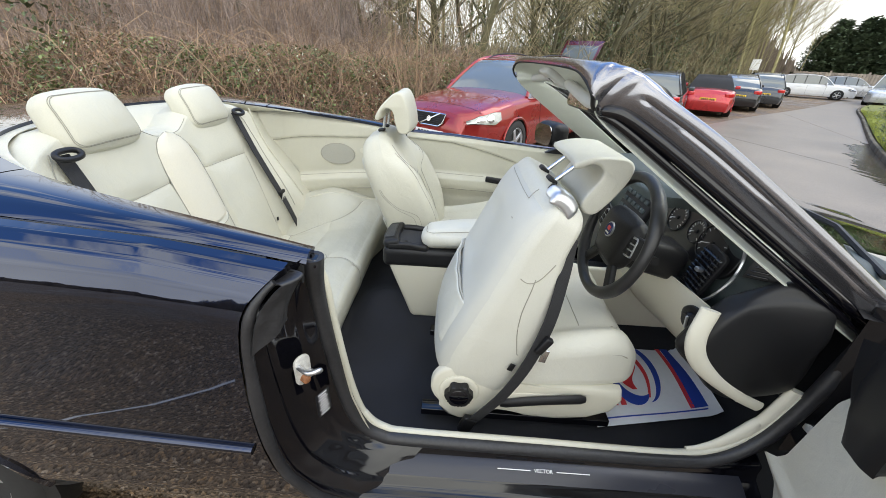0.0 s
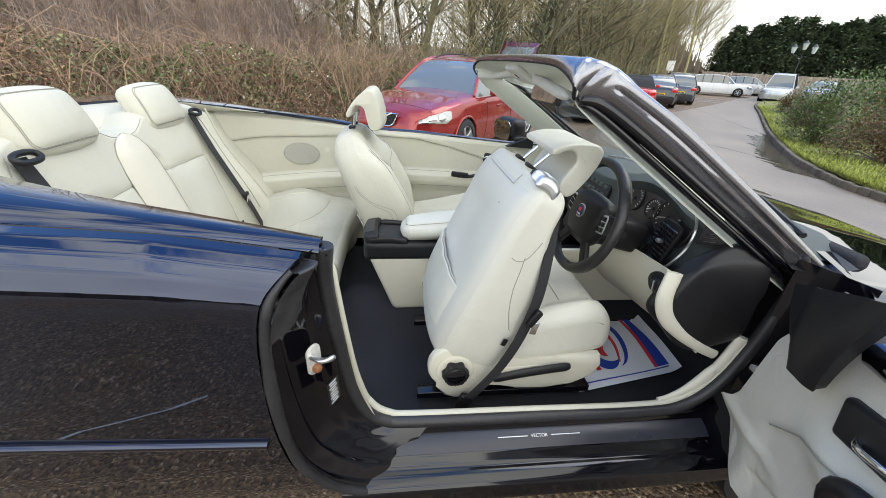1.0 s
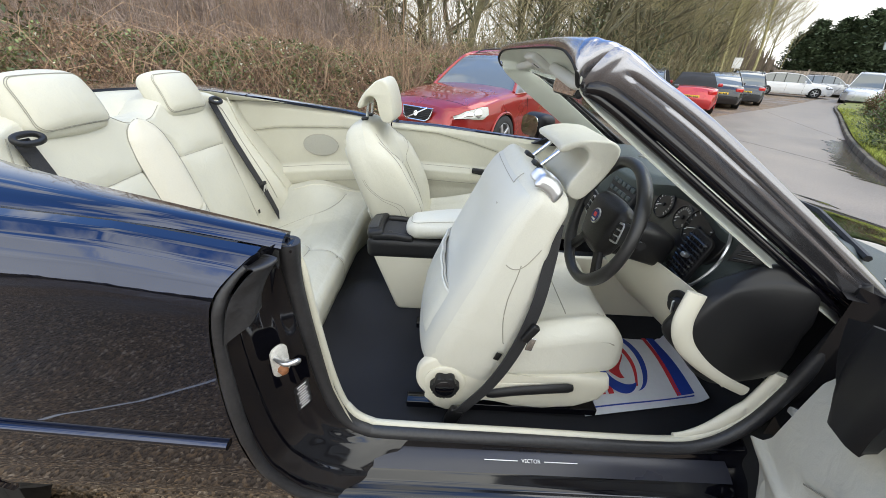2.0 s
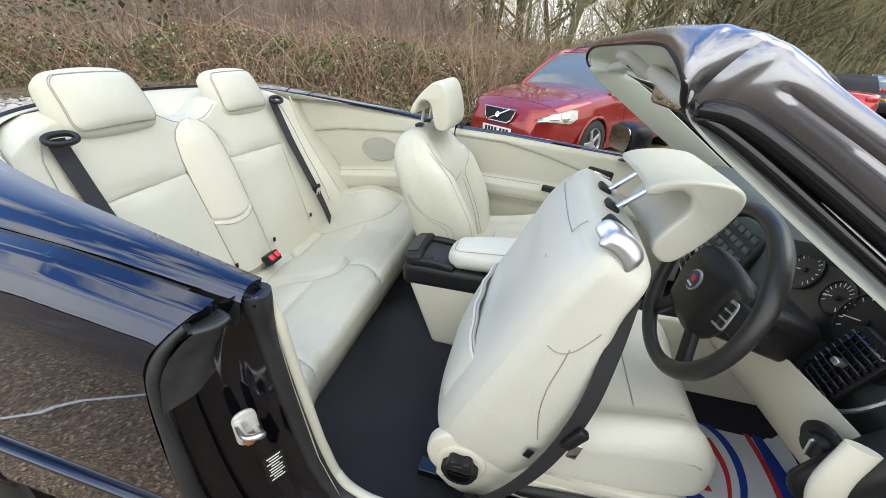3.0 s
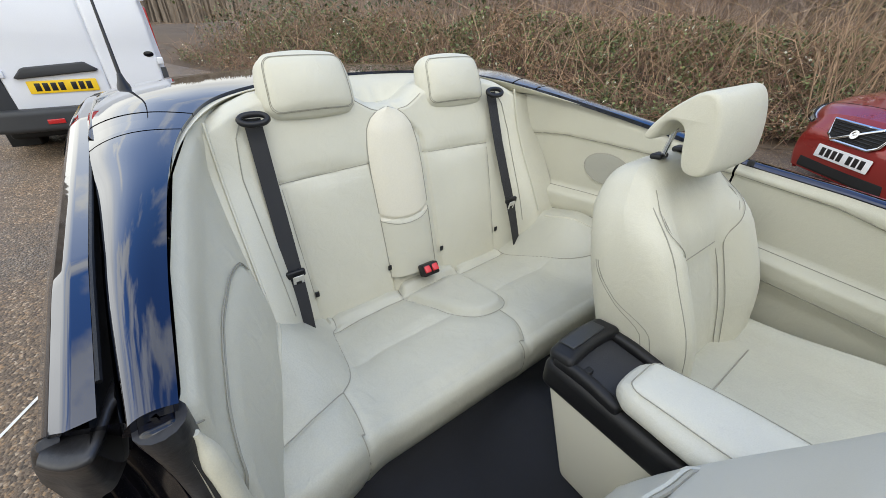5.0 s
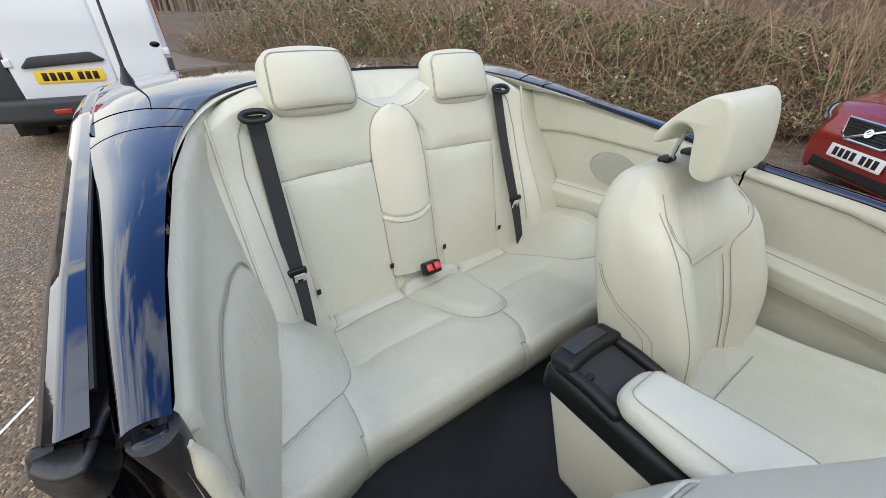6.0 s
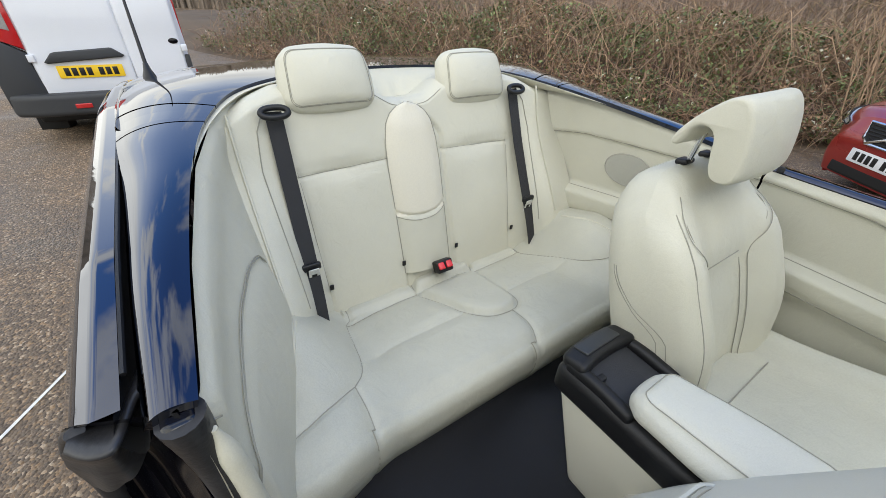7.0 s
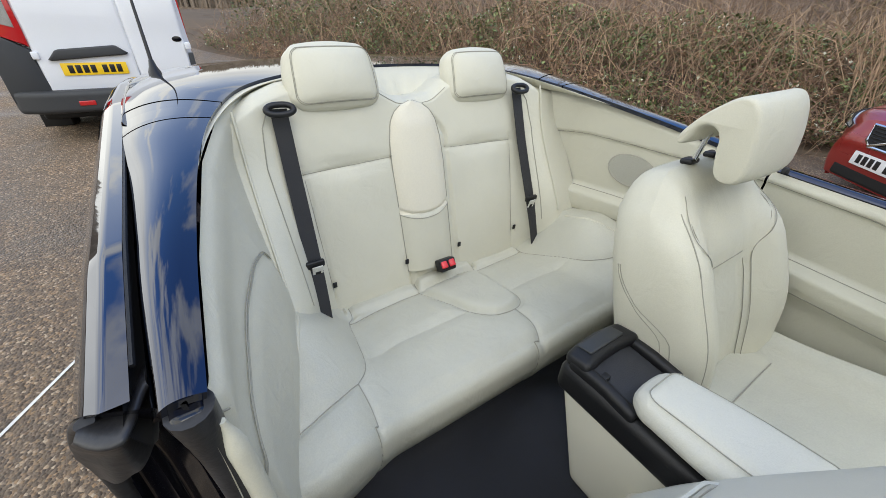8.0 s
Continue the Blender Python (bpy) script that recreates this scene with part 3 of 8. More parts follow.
# striker, bolt and label on the jamb
SB = frame_of((-0.300, -0.808, 0.715), (0.55, 0.83, 0), (0, 0, 1))
st = part("striker", prism(rrect(0.042, 0.085, 0.018), 0.006, SB, 0.002), STEEL, car, "zinc door striker with rust")
part("loop", tube(spline([SB @ Vector(p) for p in ((-0.012, 0.018, 0), (-0.01, 0.02, 0.04), (0.012, 0.022, 0.055), (0.016, -0.004, 0.03), (0.012, -0.012, 0))], 20), 0.0065, 8), SATIN, st)
part("bolt", lathe([(0.011, 0), (0.011, 0.014), (0.007, 0.018)], 8, m=SB @ pose(-0.002, -0.022, 0.004)), RUST, st)
LB = frame_of((-0.262, -0.803, 0.600), (0.50, 0.86, 0), (-0.05, 0, 1))
lab = part("sticker", prism(rrect(0.042, 0.075, 0.003), 0.0008, LB), DIAL, car, "black pressure sticker with small white print")
for k in range(9):
    w = (0.030, 0.022, 0.034, 0.018, 0.030, 0.026, 0.034, 0.02, 0.03)[k]
    part("print_bar", rbox((w / 2 * 0.9, 0.0014, 0.0003), 0.0002, 1, m=LB @ pose(0, 0.031 - 0.0078 * k, 0.0011)), INK, lab)

# ---- windscreen surround ----
def both_sides(half):
    """A curve from the foot of one pillar over the header to the other foot, 161 points."""
    near = [(x, 0.012 - y, z) for x, y, z in half]
    return spline(near + [(x, 0.012 + y, z) for x, y, z in half[-2::-1]], 161)


# outer ridge, rolled lip, lower edge of the seal, edges of the glass above and below
RIDGE = both_sides([(1.12, 0.722, 0.885), (0.86, 0.706, 1.066), (0.584, 0.688, 1.248), (0.44, 0.676, 1.330), (0.40, 0.668, 1.354), (0.365, 0.655, 1.374), (0.335, 0.630, 1.386), (0.318, 0.585, 1.390), (0.308, 0.50, 1.392), (0.306, 0.30, 1.394), (0.31, 0.012, 1.394)])
LIP = both_sides([(1.09, 0.712, 0.838), (0.83, 0.694, 1.012), (0.555, 0.672, 1.192), (0.42, 0.660, 1.275), (0.355, 0.652, 1.306), (0.315, 0.634, 1.304), (0.297, 0.656, 1.334), (0.294, 0.602, 1.358), (0.298, 0.50, 1.373), (0.300, 0.30, 1.378), (0.306, 0.012, 1.379)])
HEM = both_sides([(1.06, 0.705, 0.790), (0.80, 0.690, 0.958), (0.53, 0.672, 1.138), (0.40, 0.660, 1.228), (0.345, 0.648, 1.268), (0.318, 0.630, 1.296), (0.302, 0.650, 1.331), (0.298, 0.599, 1.354), (0.302, 0.50, 1.369), (0.304, 0.30, 1.374), (0.310, 0.012, 1.375)])
SILL = both_sides([(1.17, 0.660, 0.858), (0.905, 0.640, 1.028), (0.655, 0.624, 1.194), (0.505, 0.618, 1.292), (0.455, 0.622, 1.338), (0.44, 0.600, 1.348), (0.432, 0.570, 1.353), (0.428, 0.530, 1.356), (0.425, 0.45, 1.358), (0.425, 0.27, 1.360), (0.43, 0.012, 1.362)])
INNER_EDGE = both_sides([(1.13, 0.615, 0.832), (0.875, 0.592, 1.008), (0.64, 0.584, 1.172), (0.50, 0.588, 1.262), (0.455, 0.600, 1.286), (0.445, 0.585, 1.292), (0.44, 0.560, 1.298), (0.437, 0.520, 1.302), (0.43, 0.45, 1.304), (0.42, 0.27, 1.306), (0.415, 0.012, 1.308)])

# the driver's pillar shows a broad band of trim beside the seal
for i in range(52):
    INNER_EDGE[i].y += 0.042 * (1 - smooth(34, 51, i))


def corner_step(k):
    """Saw-toothed steps where the roof seals lap over the corner."""
    k = min(k, 20 - k)
    d = 0.0
    for c in (4.5, 5.2, 6.0):
        d += 0.0045 * smooth(c - 0.05, c + 0.05, k) * (1 - smooth(c + 0.1, c + 0.75, k))
    return d


def skin_fn(u, v):
    i = min(160, int(round(u * 160)))
    c, t, w, e = LIP[i], RIDGE[i], SILL[i], INNER_EDGE[i]
    out = ((c + t) / 2 - e).normalized()
    rows = [c, (c + t) / 2 + out * 0.009, t, (t + w) / 2 + Vector((0, 0, 0.006)), w]
    q = spline(rows, 33)[int(round(v * 32))]
    f = 1 - smooth(0.75, 1.0, v)
    pinch = 0.007 * bump1(v, 0.30, 0.035) * (1 - smooth(3.4, 4.0, min(u * 20, 20 - u * 20)))
    return q + out * (corner_step(u * 20) * f * smooth(0.0, 0.08, v) - pinch)


def lining_fn(u, v):
    i = min(160, int(round(u * 160)))
    a, b = HEM[i], INNER_EDGE[i]
    head = smooth(4.6, 6.0, min(u * 20, 20 - u * 20))
    q = a.lerp(b, v)
    inward = Vector((0, -math.copysign(1.0, a.y), 0))
    return q + (inward * 0.010 + Vector((-0.006, 0, 0.004))) * math.sin(math.pi * v) * (1 - head) + Vector((0, 0, 0.010)) * math.sin(math.pi * v) * head


part("windscreen_surround", grid(skin_fn, 161, 33, thick=0.004), PILLAR, car, "glossy windscreen pillar and header", sharp=40)
LINING = mat("header_lining", (0.55, 0.57, 0.51), 0.7, bump=0.2, grain=400)
part("pillar_trim", grid(lining_fn, 161, 13, thick=0.004), LINING, car, "pale grey-cream pillar and header lining", sharp=60)
for lo, hi in ((0, 43), (118, 161)):
    for f, r in ((0.25, 0.014), (0.68, 0.010)):
        n = hi - lo - 1
        run = [LIP[i].lerp(HEM[i], f) + Vector((0.006, math.copysign(0.006, LIP[i].y), 0.004)) for i in range(lo, hi)]
        part("pillar_seal", tube(run, [r * min(1.0, 0.3 + k / 6, 0.3 + (n - k) / 6) for k in range(n + 1)], 10, up=(0, 1, 0)), JAMB, car, "thick glossy black pillar seal")
    part("screen_seal", tube([SILL[i] + Vector((0, 0, 0.002)) for i in range(lo, hi)], 0.007, 8, up=(0, 1, 0)), RUBBER, car)
    part("pillar_groove", tube([skin_fn(i / 160, 0.30) for i in range(lo if lo == 0 else lo + 14, hi - 14 if lo == 0 else hi)], 0.0035, 6, up=(0, 1, 0)), BLACK, car)
part("header_seal", tube([LIP[i] + Vector((-0.001, 0, 0.001)) for i in range(40, 121)], 0.0042, 8), BLACK, car, "thin black line round the header lining")
# sun visors, map lamp and mirror
for s in (-1, 1):
    v = spline([(0.386, s * 0.09, 1.334 + 0.006 * s), (0.378, s * 0.20, 1.325 + 0.006 * s), (0.371, s * 0.33, 1.314 + 0.006 * s), (0.365, s * 0.47, 1.302 + 0.006 * s)], 20)
    part("sun_visor", tube(v, [0.006, 0.013] + [0.0175] * 15 + [0.016, 0.012, 0.004], 12, flat=0.9), mat("visor_cloth", (0.50, 0.495, 0.46), 0.8, bump=0.2), car)
ml = part("map_lamp", rbox((0.05, 0.075, 0.014), 0.01, 3, m=pose(0.368, 0.03, 1.336, 0, 32, 0)), mat("lamp_console", (0.5, 0.5, 0.47), 0.5), car)
for s in (-1, 0, 1):
    part("lamp_switch", rbox((0.012, 0.012, 0.004), 0.003, 2, m=pose(0.358, 0.03 + s * 0.035, 1.328, 0, 32, 0)), PLASTIC if s == 0 else SATIN, ml)
mr = part("rear_view_mirror", rbox((0.012, 0.115, 0.032), 0.011, 4, m=pose(0.475, 0.0, 1.268, 0, 8, 6)), PLASTIC, car, "black-framed rear-view mirror")
MIRROR = mat("mirror_glass", (0.85, 0.87, 0.88), 0.01, metal=1.0, vary=0.0)
part("mirror_glass", prism(rrect(0.052, 0.215, 0.02), 0.002, pose(0.475, 0.0, 1.268, 0, 8, 6) @ pose(-0.0145, 0, 0, 0, -90, 0)), MIRROR, mr)
part("mirror_stem", tube([(0.485, 0, 1.285), (0.52, 0, 1.296)], 0.010, 8), PLASTIC, mr)


def screen_fn(u, v):
    a = -1 + 2 * u
    top = Vector((0.425, 0.62 * a, 1.330 - 0.030 * a * a))
    low = Vector((1.30 - 0.24 * a * a, 0.69 * a, 0.925 - 0.005 * a * a))
    p = top.lerp(low, v)
    p.z += 0.03 * math.sin(math.pi * v)
    return p


ws = part("windscreen", grid(screen_fn, 30, 20, thick=0.005), GLASS, car, "clear laminated windscreen")
ws.visible_shadow = False
# scuttle with wipers in front of the screen
part("scuttle", grid(lambda u, v: Vector((1.16 + 0.17 * v - 0.20 * (2 * u - 1) ** 2 * (1 - 0.2 * v), 0.74 * (2 * u - 1), 0.912 - 0.014 * math.sin(v * 3.1) - 0.004 * v)), 30, 10), PLASTIC, car, "matt black scuttle panel")
for y0, y1 in ((-0.62, -0.05), (-0.05, 0.5)):
    part("wiper", tube([(1.10 if y0 < -0.5 else 1.24, y0, 0.955), (1.22, (y0 + y1) / 2, 0.972), (1.25, y1, 0.965)], 0.009, 6), PLASTIC, car)

# ---- cabin floor ----
def floor_fn(u, v):
    x = -0.55 + 1.85 * u
    y = -0.705 + 1.41 * v
    z = 0.262 + 0.10 * bump1(y, 0.03, 0.16) * smooth(-0.5, -0.3, x) + 0.20 * smooth(1.02, 1.25, x) + 0.12 * smooth(-0.40, -0.50, x)
    z += 0.004 * math.sin(x * 23 + y * 9) * math.sin(y * 17)
    return Vector((x, y, z))


part("carpet", grid(floor_fn, 60, 50), CARPET, car, "charcoal carpet over the cabin floor")
part("bulkhead", rbox((0.03, 0.70, 0.30), 0.02, 3, m=pose(1.24, 0, 0.62)), CARPET, car)

# ---- rear seat ----
def back_top(y):
    a = abs(y)
    return lerp_table([(0, 1.085), (0.07, 1.095), (0.14, 1.135), (0.22, 1.158), (0.32, 1.160), (0.42, 1.150), (0.50, 1.128), (0.58, 1.09)], a)


def back_x(y, z):
    a = abs(y)
    x = -0.935 - 0.26 * (z - 0.53) - 0.05 * (z - 0.53) ** 2
    deep = 0.19 if y < 0 else 0.105
    wing = smooth(0.40, 0.565, a) * (deep * (1 - smooth(0.55, 1.0, z)) + 0.035)
    x += wing
    x += 0.012 * bump1(a, 0.27, 0.12) * (1 - bump1(z, 0.91, 0.03))
    # sewn seams
    if 0.09 < a < 0.43:
        x -= 0.005 * bump1(z, 0.915 - 0.03 * (a - 0.1), 0.005)
    if z < 0.93:
        x -= 0.005 * bump1(a, 0.405 + 0.03 * (z - 0.53), 0.005)
    x -= 0.012 * bump1(a, 0.105 - 0.10 * smooth(0.95, 1.10, z), 0.008)
    return x


def back_fn(u, v):
    y = -0.62 + 1.31 * u
    zt = back_top(y)
    if v < 0.82:
        z = 0.43 + (zt - 0.025 - 0.43) * v / 0.82
        return Vector((back_x(y, z), y, z))
    t = (v - 0.82) / 0.18
    z0 = zt - 0.025
    x0 = back_x(y, z0)
    return Vector((x0 - 0.13 * t ** 1.3 - 0.005 * t, y, z0 + 0.028 * math.sin(min(1, t * 1.6) * math.pi / 2) - 0.02 * t * t))


bm = grid(back_fn, 190, 130)
bmesh.ops.reverse_faces(bm, faces=bm.faces)
rear = part("rear_seat", bm, LEATHER, car, "cream leather rear bench for two", sharp=60)


def oval_fn(u, v):
    # padded oval between the two seats: perforated above, plain below
    a = -1 + 2 * u
    z = 0.505 + (1.082 - 0.505) * v
    w = lerp_table([(0.50, 0.100), (0.70, 0.102), (0.88, 0.104), (0.96, 0.100), (1.02, 0.088), (1.05, 0.070), (1.072, 0.040), (1.082, 0.006)], z)
    y = w * a
    x = -0.923 - 0.26 * (z - 0.53) - 0.05 * (z - 0.53) ** 2 - 0.010 + 0.026 * (1 - abs(a) ** 3.0) * (1 - 0.5 * smooth(1.0, 1.09, z)) - 0.007 * bump1(z, 0.735 - 0.02 * (1 - a * a), 0.006)
    return Vector((x, y - 0.018, z))


PERF = mat("perforated_leather", (0.64, 0.60, 0.49), 0.45, vary=0.05)
pn, pl = PERF.node_tree.nodes, PERF.node_tree.links
vor = pn.new("ShaderNodeTexVoronoi")
vor.inputs["Scale"].default_value, vor.inputs["Randomness"].default_value = 260, 0.0
ptc = pn.new("ShaderNodeTexCoord")
pl.new(ptc.outputs["Object"], vor.inputs["Vector"])
pb = pn.new("ShaderNodeBump")
pb.inputs["Strength"].default_value, pb.inputs["Distance"].default_value = 0.35, 0.001
pl.new(vor.outputs["Distance"], pb.inputs["Height"])
pl.new(pb.outputs["Normal"], pn["Principled BSDF"].inputs["Normal"])
bm = grid(lambda u, v: oval_fn(u, 0.372 + 0.628 * v), 40, 70)
bmesh.ops.reverse_faces(bm, faces=bm.faces)
part("perforated_pad", bm, PERF, rear, "perforated oval leather pad")
bm = grid(lambda u, v: oval_fn(u, 0.372 * v), 40, 40)
bmesh.ops.reverse_faces(bm, faces=bm.faces)
part("lower_pad", bm, LEATHER, rear)


# sewn lines of the bench cushion, seen from above
SEAMS = {
    "bolster": [(-0.94, -0.37), (-0.865, -0.375), (-0.82, -0.400), (-0.69, -0.423), (-0.60, -0.438), (-0.55, -0.458), (-0.513, -0.490)],
    "bolster_nose": [(-0.513, -0.490), (-0.48, -0.549), (-0.457, -0.609), (-0.44, -0.66)],
    "nose": [(-0.513, -0.490), (-0.448, -0.488), (-0.379, -0.492), (-0.345, -0.498)],
    "pad": [(-0.82, -0.400), (-0.844, -0.306), (-0.854, -0.213), (-0.858, -0.111)],
    "panel": [(-0.603, -0.438), (-0.633, -0.326), (-0.637, -0.204), (-0.639, -0.05)],
    "tongue": [(-0.858, -0.111), (-0.733, -0.073), (-0.64, -0.044), (-0.579, 0.002), (-0.559, 0.059), (-0.563, 0.109), (-0.592, 0.142), (-0.646, 0.154), (-0.727, 0.158), (-0.861, 0.156), (-0.872, 0.02), (-0.858, -0.111)],
    "buckle_pad": [(-0.98, -0.095), (-0.91, -0.100), (-0.858, -0.111)],
    "far_buckle_pad": [(-0.98, 0.185), (-0.92, 0.172), (-0.861, 0.156)],
    "middle": [(-0.558, 0.088), (-0.481, 0.084), (-0.425, 0.065), (-0.375, 0.035)],
    "far_bolster": [(-0.945, 0.435), (-0.871, 0.420), (-0.766, 0.440), (-0.626, 0.471), (-0.555, 0.506), (-0.52, 0.552), (-0.505, 0.62)],
    "far_pad": [(-0.861, 0.156), (-0.866, 0.29), (-0.871, 0.420)],
    "far_panel": [(-0.655, 0.158), (-0.662, 0.29), (-0.650, 0.455)],
}
SEAM_RUN = {k: [Vector((q.x, q.y, 0)) for q in spline([(x, y, 0) for x, y in L], 8 * len(L))] for k, L in SEAMS.items()}
SEAM_DOTS = np.array([(q.x, q.y) for L in SEAM_RUN.values() for q in L])
SOFT_DOTS = np.array([(q.x, q.y) for k in ("panel", "far_panel") for q in SEAM_RUN[k]])
TONGUE_AT = np.array([(q.x, q.y) for q in SEAM_RUN["tongue"]])


def nearest(dots, x, y):
    return math.sqrt(float(np.min((dots[:, 0] - x) ** 2 + (dots[:, 1] - y) ** 2)))


def in_tongue(x, y):
    """Winding test against the tongue's outline."""
    inside = False
    P = TONGUE_AT
    for (x0, y0), (x1, y1) in zip(P, np.roll(P, -1, axis=0)):
        if (y0 > y) != (y1 > y) and x < x0 + (y - y0) * (x1 - x0) / (y1 - y0):
            inside = not inside
    return inside


def bench_nose(y):
    return -0.385 + 0.055 * smooth(0.42, 0.66, abs(y - 0.01))


def bench_z(x, y):
    a = abs(y - 0.01)
    z = lerp_table([(-1.0, 0.43), (-0.86, 0.446), (-0.70, 0.485), (-0.55, 0.515), (-0.45, 0.525), (-0.38, 0.52)], x)
    z += 0.17 * smooth(0.38, 0.60, a) * (1 - 0.62 * smooth(-0.72, -0.42, x))
    return z


def cushion_fn(u, v):
    # v: 0 at the backrest, 0.72 at the nose, then down the front
    y = -0.705 + 1.40 * u
    a = abs(y - 0.01)
    nose = bench_nose(y)
    if v < 0.72:
        t = v / 0.72
        x = -0.985 + (nose - 0.03 + 0.985) * t
        z = bench_z(x, y)
        d = nearest(SEAM_DOTS, x, y)
        ds_ = nearest(SOFT_DOTS, x, y)
        z -= (0.0075 if ds_ > d + 1e-6 else 0.004) * math.exp(-(d / 0.008) ** 2)
        z += 0.006 * smooth(0.0, 0.05, d)
        if -0.88 < x < -0.55 and -0.12 < y < 0.165 and in_tongue(x, y):
            z += 0.015 * smooth(0.0, 0.028, nearest(TONGUE_AT, x, y))
        if x < -0.85 and -0.11 < y < 0.175:
            z += 0.026 * smooth(-0.86, -0.90, x) * smooth(0.0, 0.03, min(y + 0.11, 0.175 - y))
        elif x < -0.845 and a < 0.40:
            z += 0.010 * smooth(-0.855, -0.885, x)
        z += 0.0018 * noise.noise((x * 14, y * 14, 2.0)) + 0.0012 * noise.noise((x * 40, y * 40, 5.0)) * smooth(-0.6, -0.45, x)
        if t > 0.86:
            z -= 0.0175 * ((t - 0.86) / 0.14) ** 2
        return Vector((x, y, z))
    t = (v - 0.72) / 0.28
    ang = min(1.0, t / 0.45)
    top = cushion_fn(u, 0.7199)
    x = top.x + 0.035 * math.sin(ang * math.pi / 2) - 0.055 * smooth(0.45, 1.0, t)
    z = top.z - 0.05 * (1 - math.cos(ang * math.pi / 2)) - (top.z - 0.30) * 0.8 * smooth(0.3, 1.0, t)
    x -= 0.005 * bump1(y, -0.50, 0.007) + 0.005 * bump1(y, 0.03, 0.007)
    return Vector((x, y, z))


bm = grid(cushion_fn, 220, 150)
part("seat_cushion", bm, LEATHER_WORN, rear, "cream leather bench cushion with a raised tongue", sharp=60)
# red and black buckles in the middle
bk = part("buckle_housing", rbox((0.020, 0.036, 0.024), 0.008, 3, m=pose(-0.880, 0.020, 0.517, 0, -28, 0)), PLASTIC, rear, "black twin belt buckle")
for s in (-1, 1):
    part("red_button", rbox((0.005, 0.013, 0.015), 0.004, 2, m=pose(-0.865, 0.020 + s * 0.017, 0.531, 0, -52, 0)), RED, bk)
# little black tags along the joint
for y in (-0.40, -0.125, 0.115, 0.41):
    part("child_seat_tag", rbox((0.003, 0.007, 0.010), 0.002, 1, m=pose(back_x(y, 0.545) + 0.012, y, 0.553)), PLASTIC, rear)


SEW = (0.0012, 0, 0.0004)


def rear_headrest(s):
    c = Vector((-1.118, -0.266, 1.163)) if s < 0 else Vector((-1.122, 0.283, 1.141))
    def bend(p):
        p = Vector(p)
        f = (p.z + 0.08) / 0.16
        p.y *= 1 - 0.10 * max(0, f) ** 2
        p.x -= 0.022 * (p.y / 0.14) ** 2
        p.x += 0.008 * math.sin(f * 3.1) - 0.010 * f
        return p
    m = pose(*c, 0, -20, 0)
    h = part("headrest", rbox((0.044, 0.136, 0.087), 0.034, 14, 0.010, bend, m), LEATHER, rear, "cream leather rear headrest")
    hh = (0.044, 0.136, 0.087)
    for g in (0.004, 0.009):
        ring = [m @ bend(on_rbox((0.044, y, z), hh, 0.034, 0.010, 0.0008)) for y, z in dense(rrect(0.272 - g * 2, 0.174 - g * 2, 0.034, 6), 0.012)]
        part("piping", tube(ring, 0.0010, 5, closed=True), STITCH, h)
    # darker strip stands in for the shadow gap under the headrest
    part("headrest_recess", rbox((0.014, 0.116, 0.005), 0.004, 3, m=pose(c.x + 0.014, c.y, c.z - 0.084, 0, -14, 0)), GROOVE, h)
    return h


def on_cushion(x, y):
    """u, v of the bench cushion at x and y."""
    return ((y + 0.705) / 1.40, 0.72 * (x + 0.985) / (bench_nose(y) - 0.03 + 0.985))


def bu(y, z):
    return ((y + 0.62) / 1.31, 0.82 * (z - 0.43) / (back_top(y) - 0.025 - 0.43))


for s in (-1, 1):
    part("seam", surf_line(back_fn, [bu(s * a, 0.915 - 0.03 * (a - 0.1)) for a in [0.105 + 0.315 * i / 24 for i in range(25)]], 0.0013, SEW), STITCH, rear)
    part("seam", surf_line(back_fn, [bu(s * (0.405 + 0.03 * (z - 0.53)), z) for z in [0.53 + 0.39 * i / 24 for i in range(25)]], 0.0013, SEW), STITCH, rear)
    part("seam", surf_line(back_fn, [bu(s * lerp_table([(0.53, 0.50), (0.75, 0.508), (0.95, 0.515), (1.05, 0.50), (1.12, 0.46)], z), z) for z in [0.60 + 0.50 * i / 30 for i in range(31)]], 0.0018, SEW), STITCH, rear)
    part("seam", surf_line(back_fn, [bu(s * (0.03 + 0.10 * t ** 0.6), 1.075 + 0.045 * t) for t in [i / 10 for i in range(11)]], 0.0013, SEW), STITCH, rear)
    ov = [oval_fn(0.5 + s * 0.5, i / 40) + Vector((0.001, 0, 0)) for i in range(41)]
    part("seam", tube(ov, 0.0018, 5), STITCH, rear)
for key, L in SEAM_RUN.items():
    if key in ("panel", "far_panel"):
        continue
    line = [on_cushion(q.x, q.y) for q in L]
    line = [(u, min(v, 0.7195)) for u, v in line]
    if key in ("nose", "middle"):
        line += [(line[-1][0], 0.72 + 0.25 * i / 10) for i in range(1, 11)]
    part("seam", surf_line(cushion_fn, line, 0.0016, (0, 0, 0.0016)), STITCH, rear)
# piping where the bench meets the side trims
for sd in (-1, 1):
    run = spline([(-0.80, sd * 0.565 + 0.01, 0), (-0.70, sd * 0.578 + 0.01, 0), (-0.58, sd * 0.618 + 0.01, 0), (-0.46, sd * 0.662 + 0.01, 0), (-0.36, sd * 0.694 + 0.01, 0)], 40)
    part("piping", tube([Vector((q.x, q.y, bench_z(q.x, q.y) + 0.004)) for q in run], 0.005, 6), LEATHER, rear)
part("seam", surf_line(oval_fn, [(i / 20, 0.372 - 0.034 * (1 - (2 * i / 20 - 1) ** 2)) for i in range(21)], 0.0013, SEW), STITCH, rear)

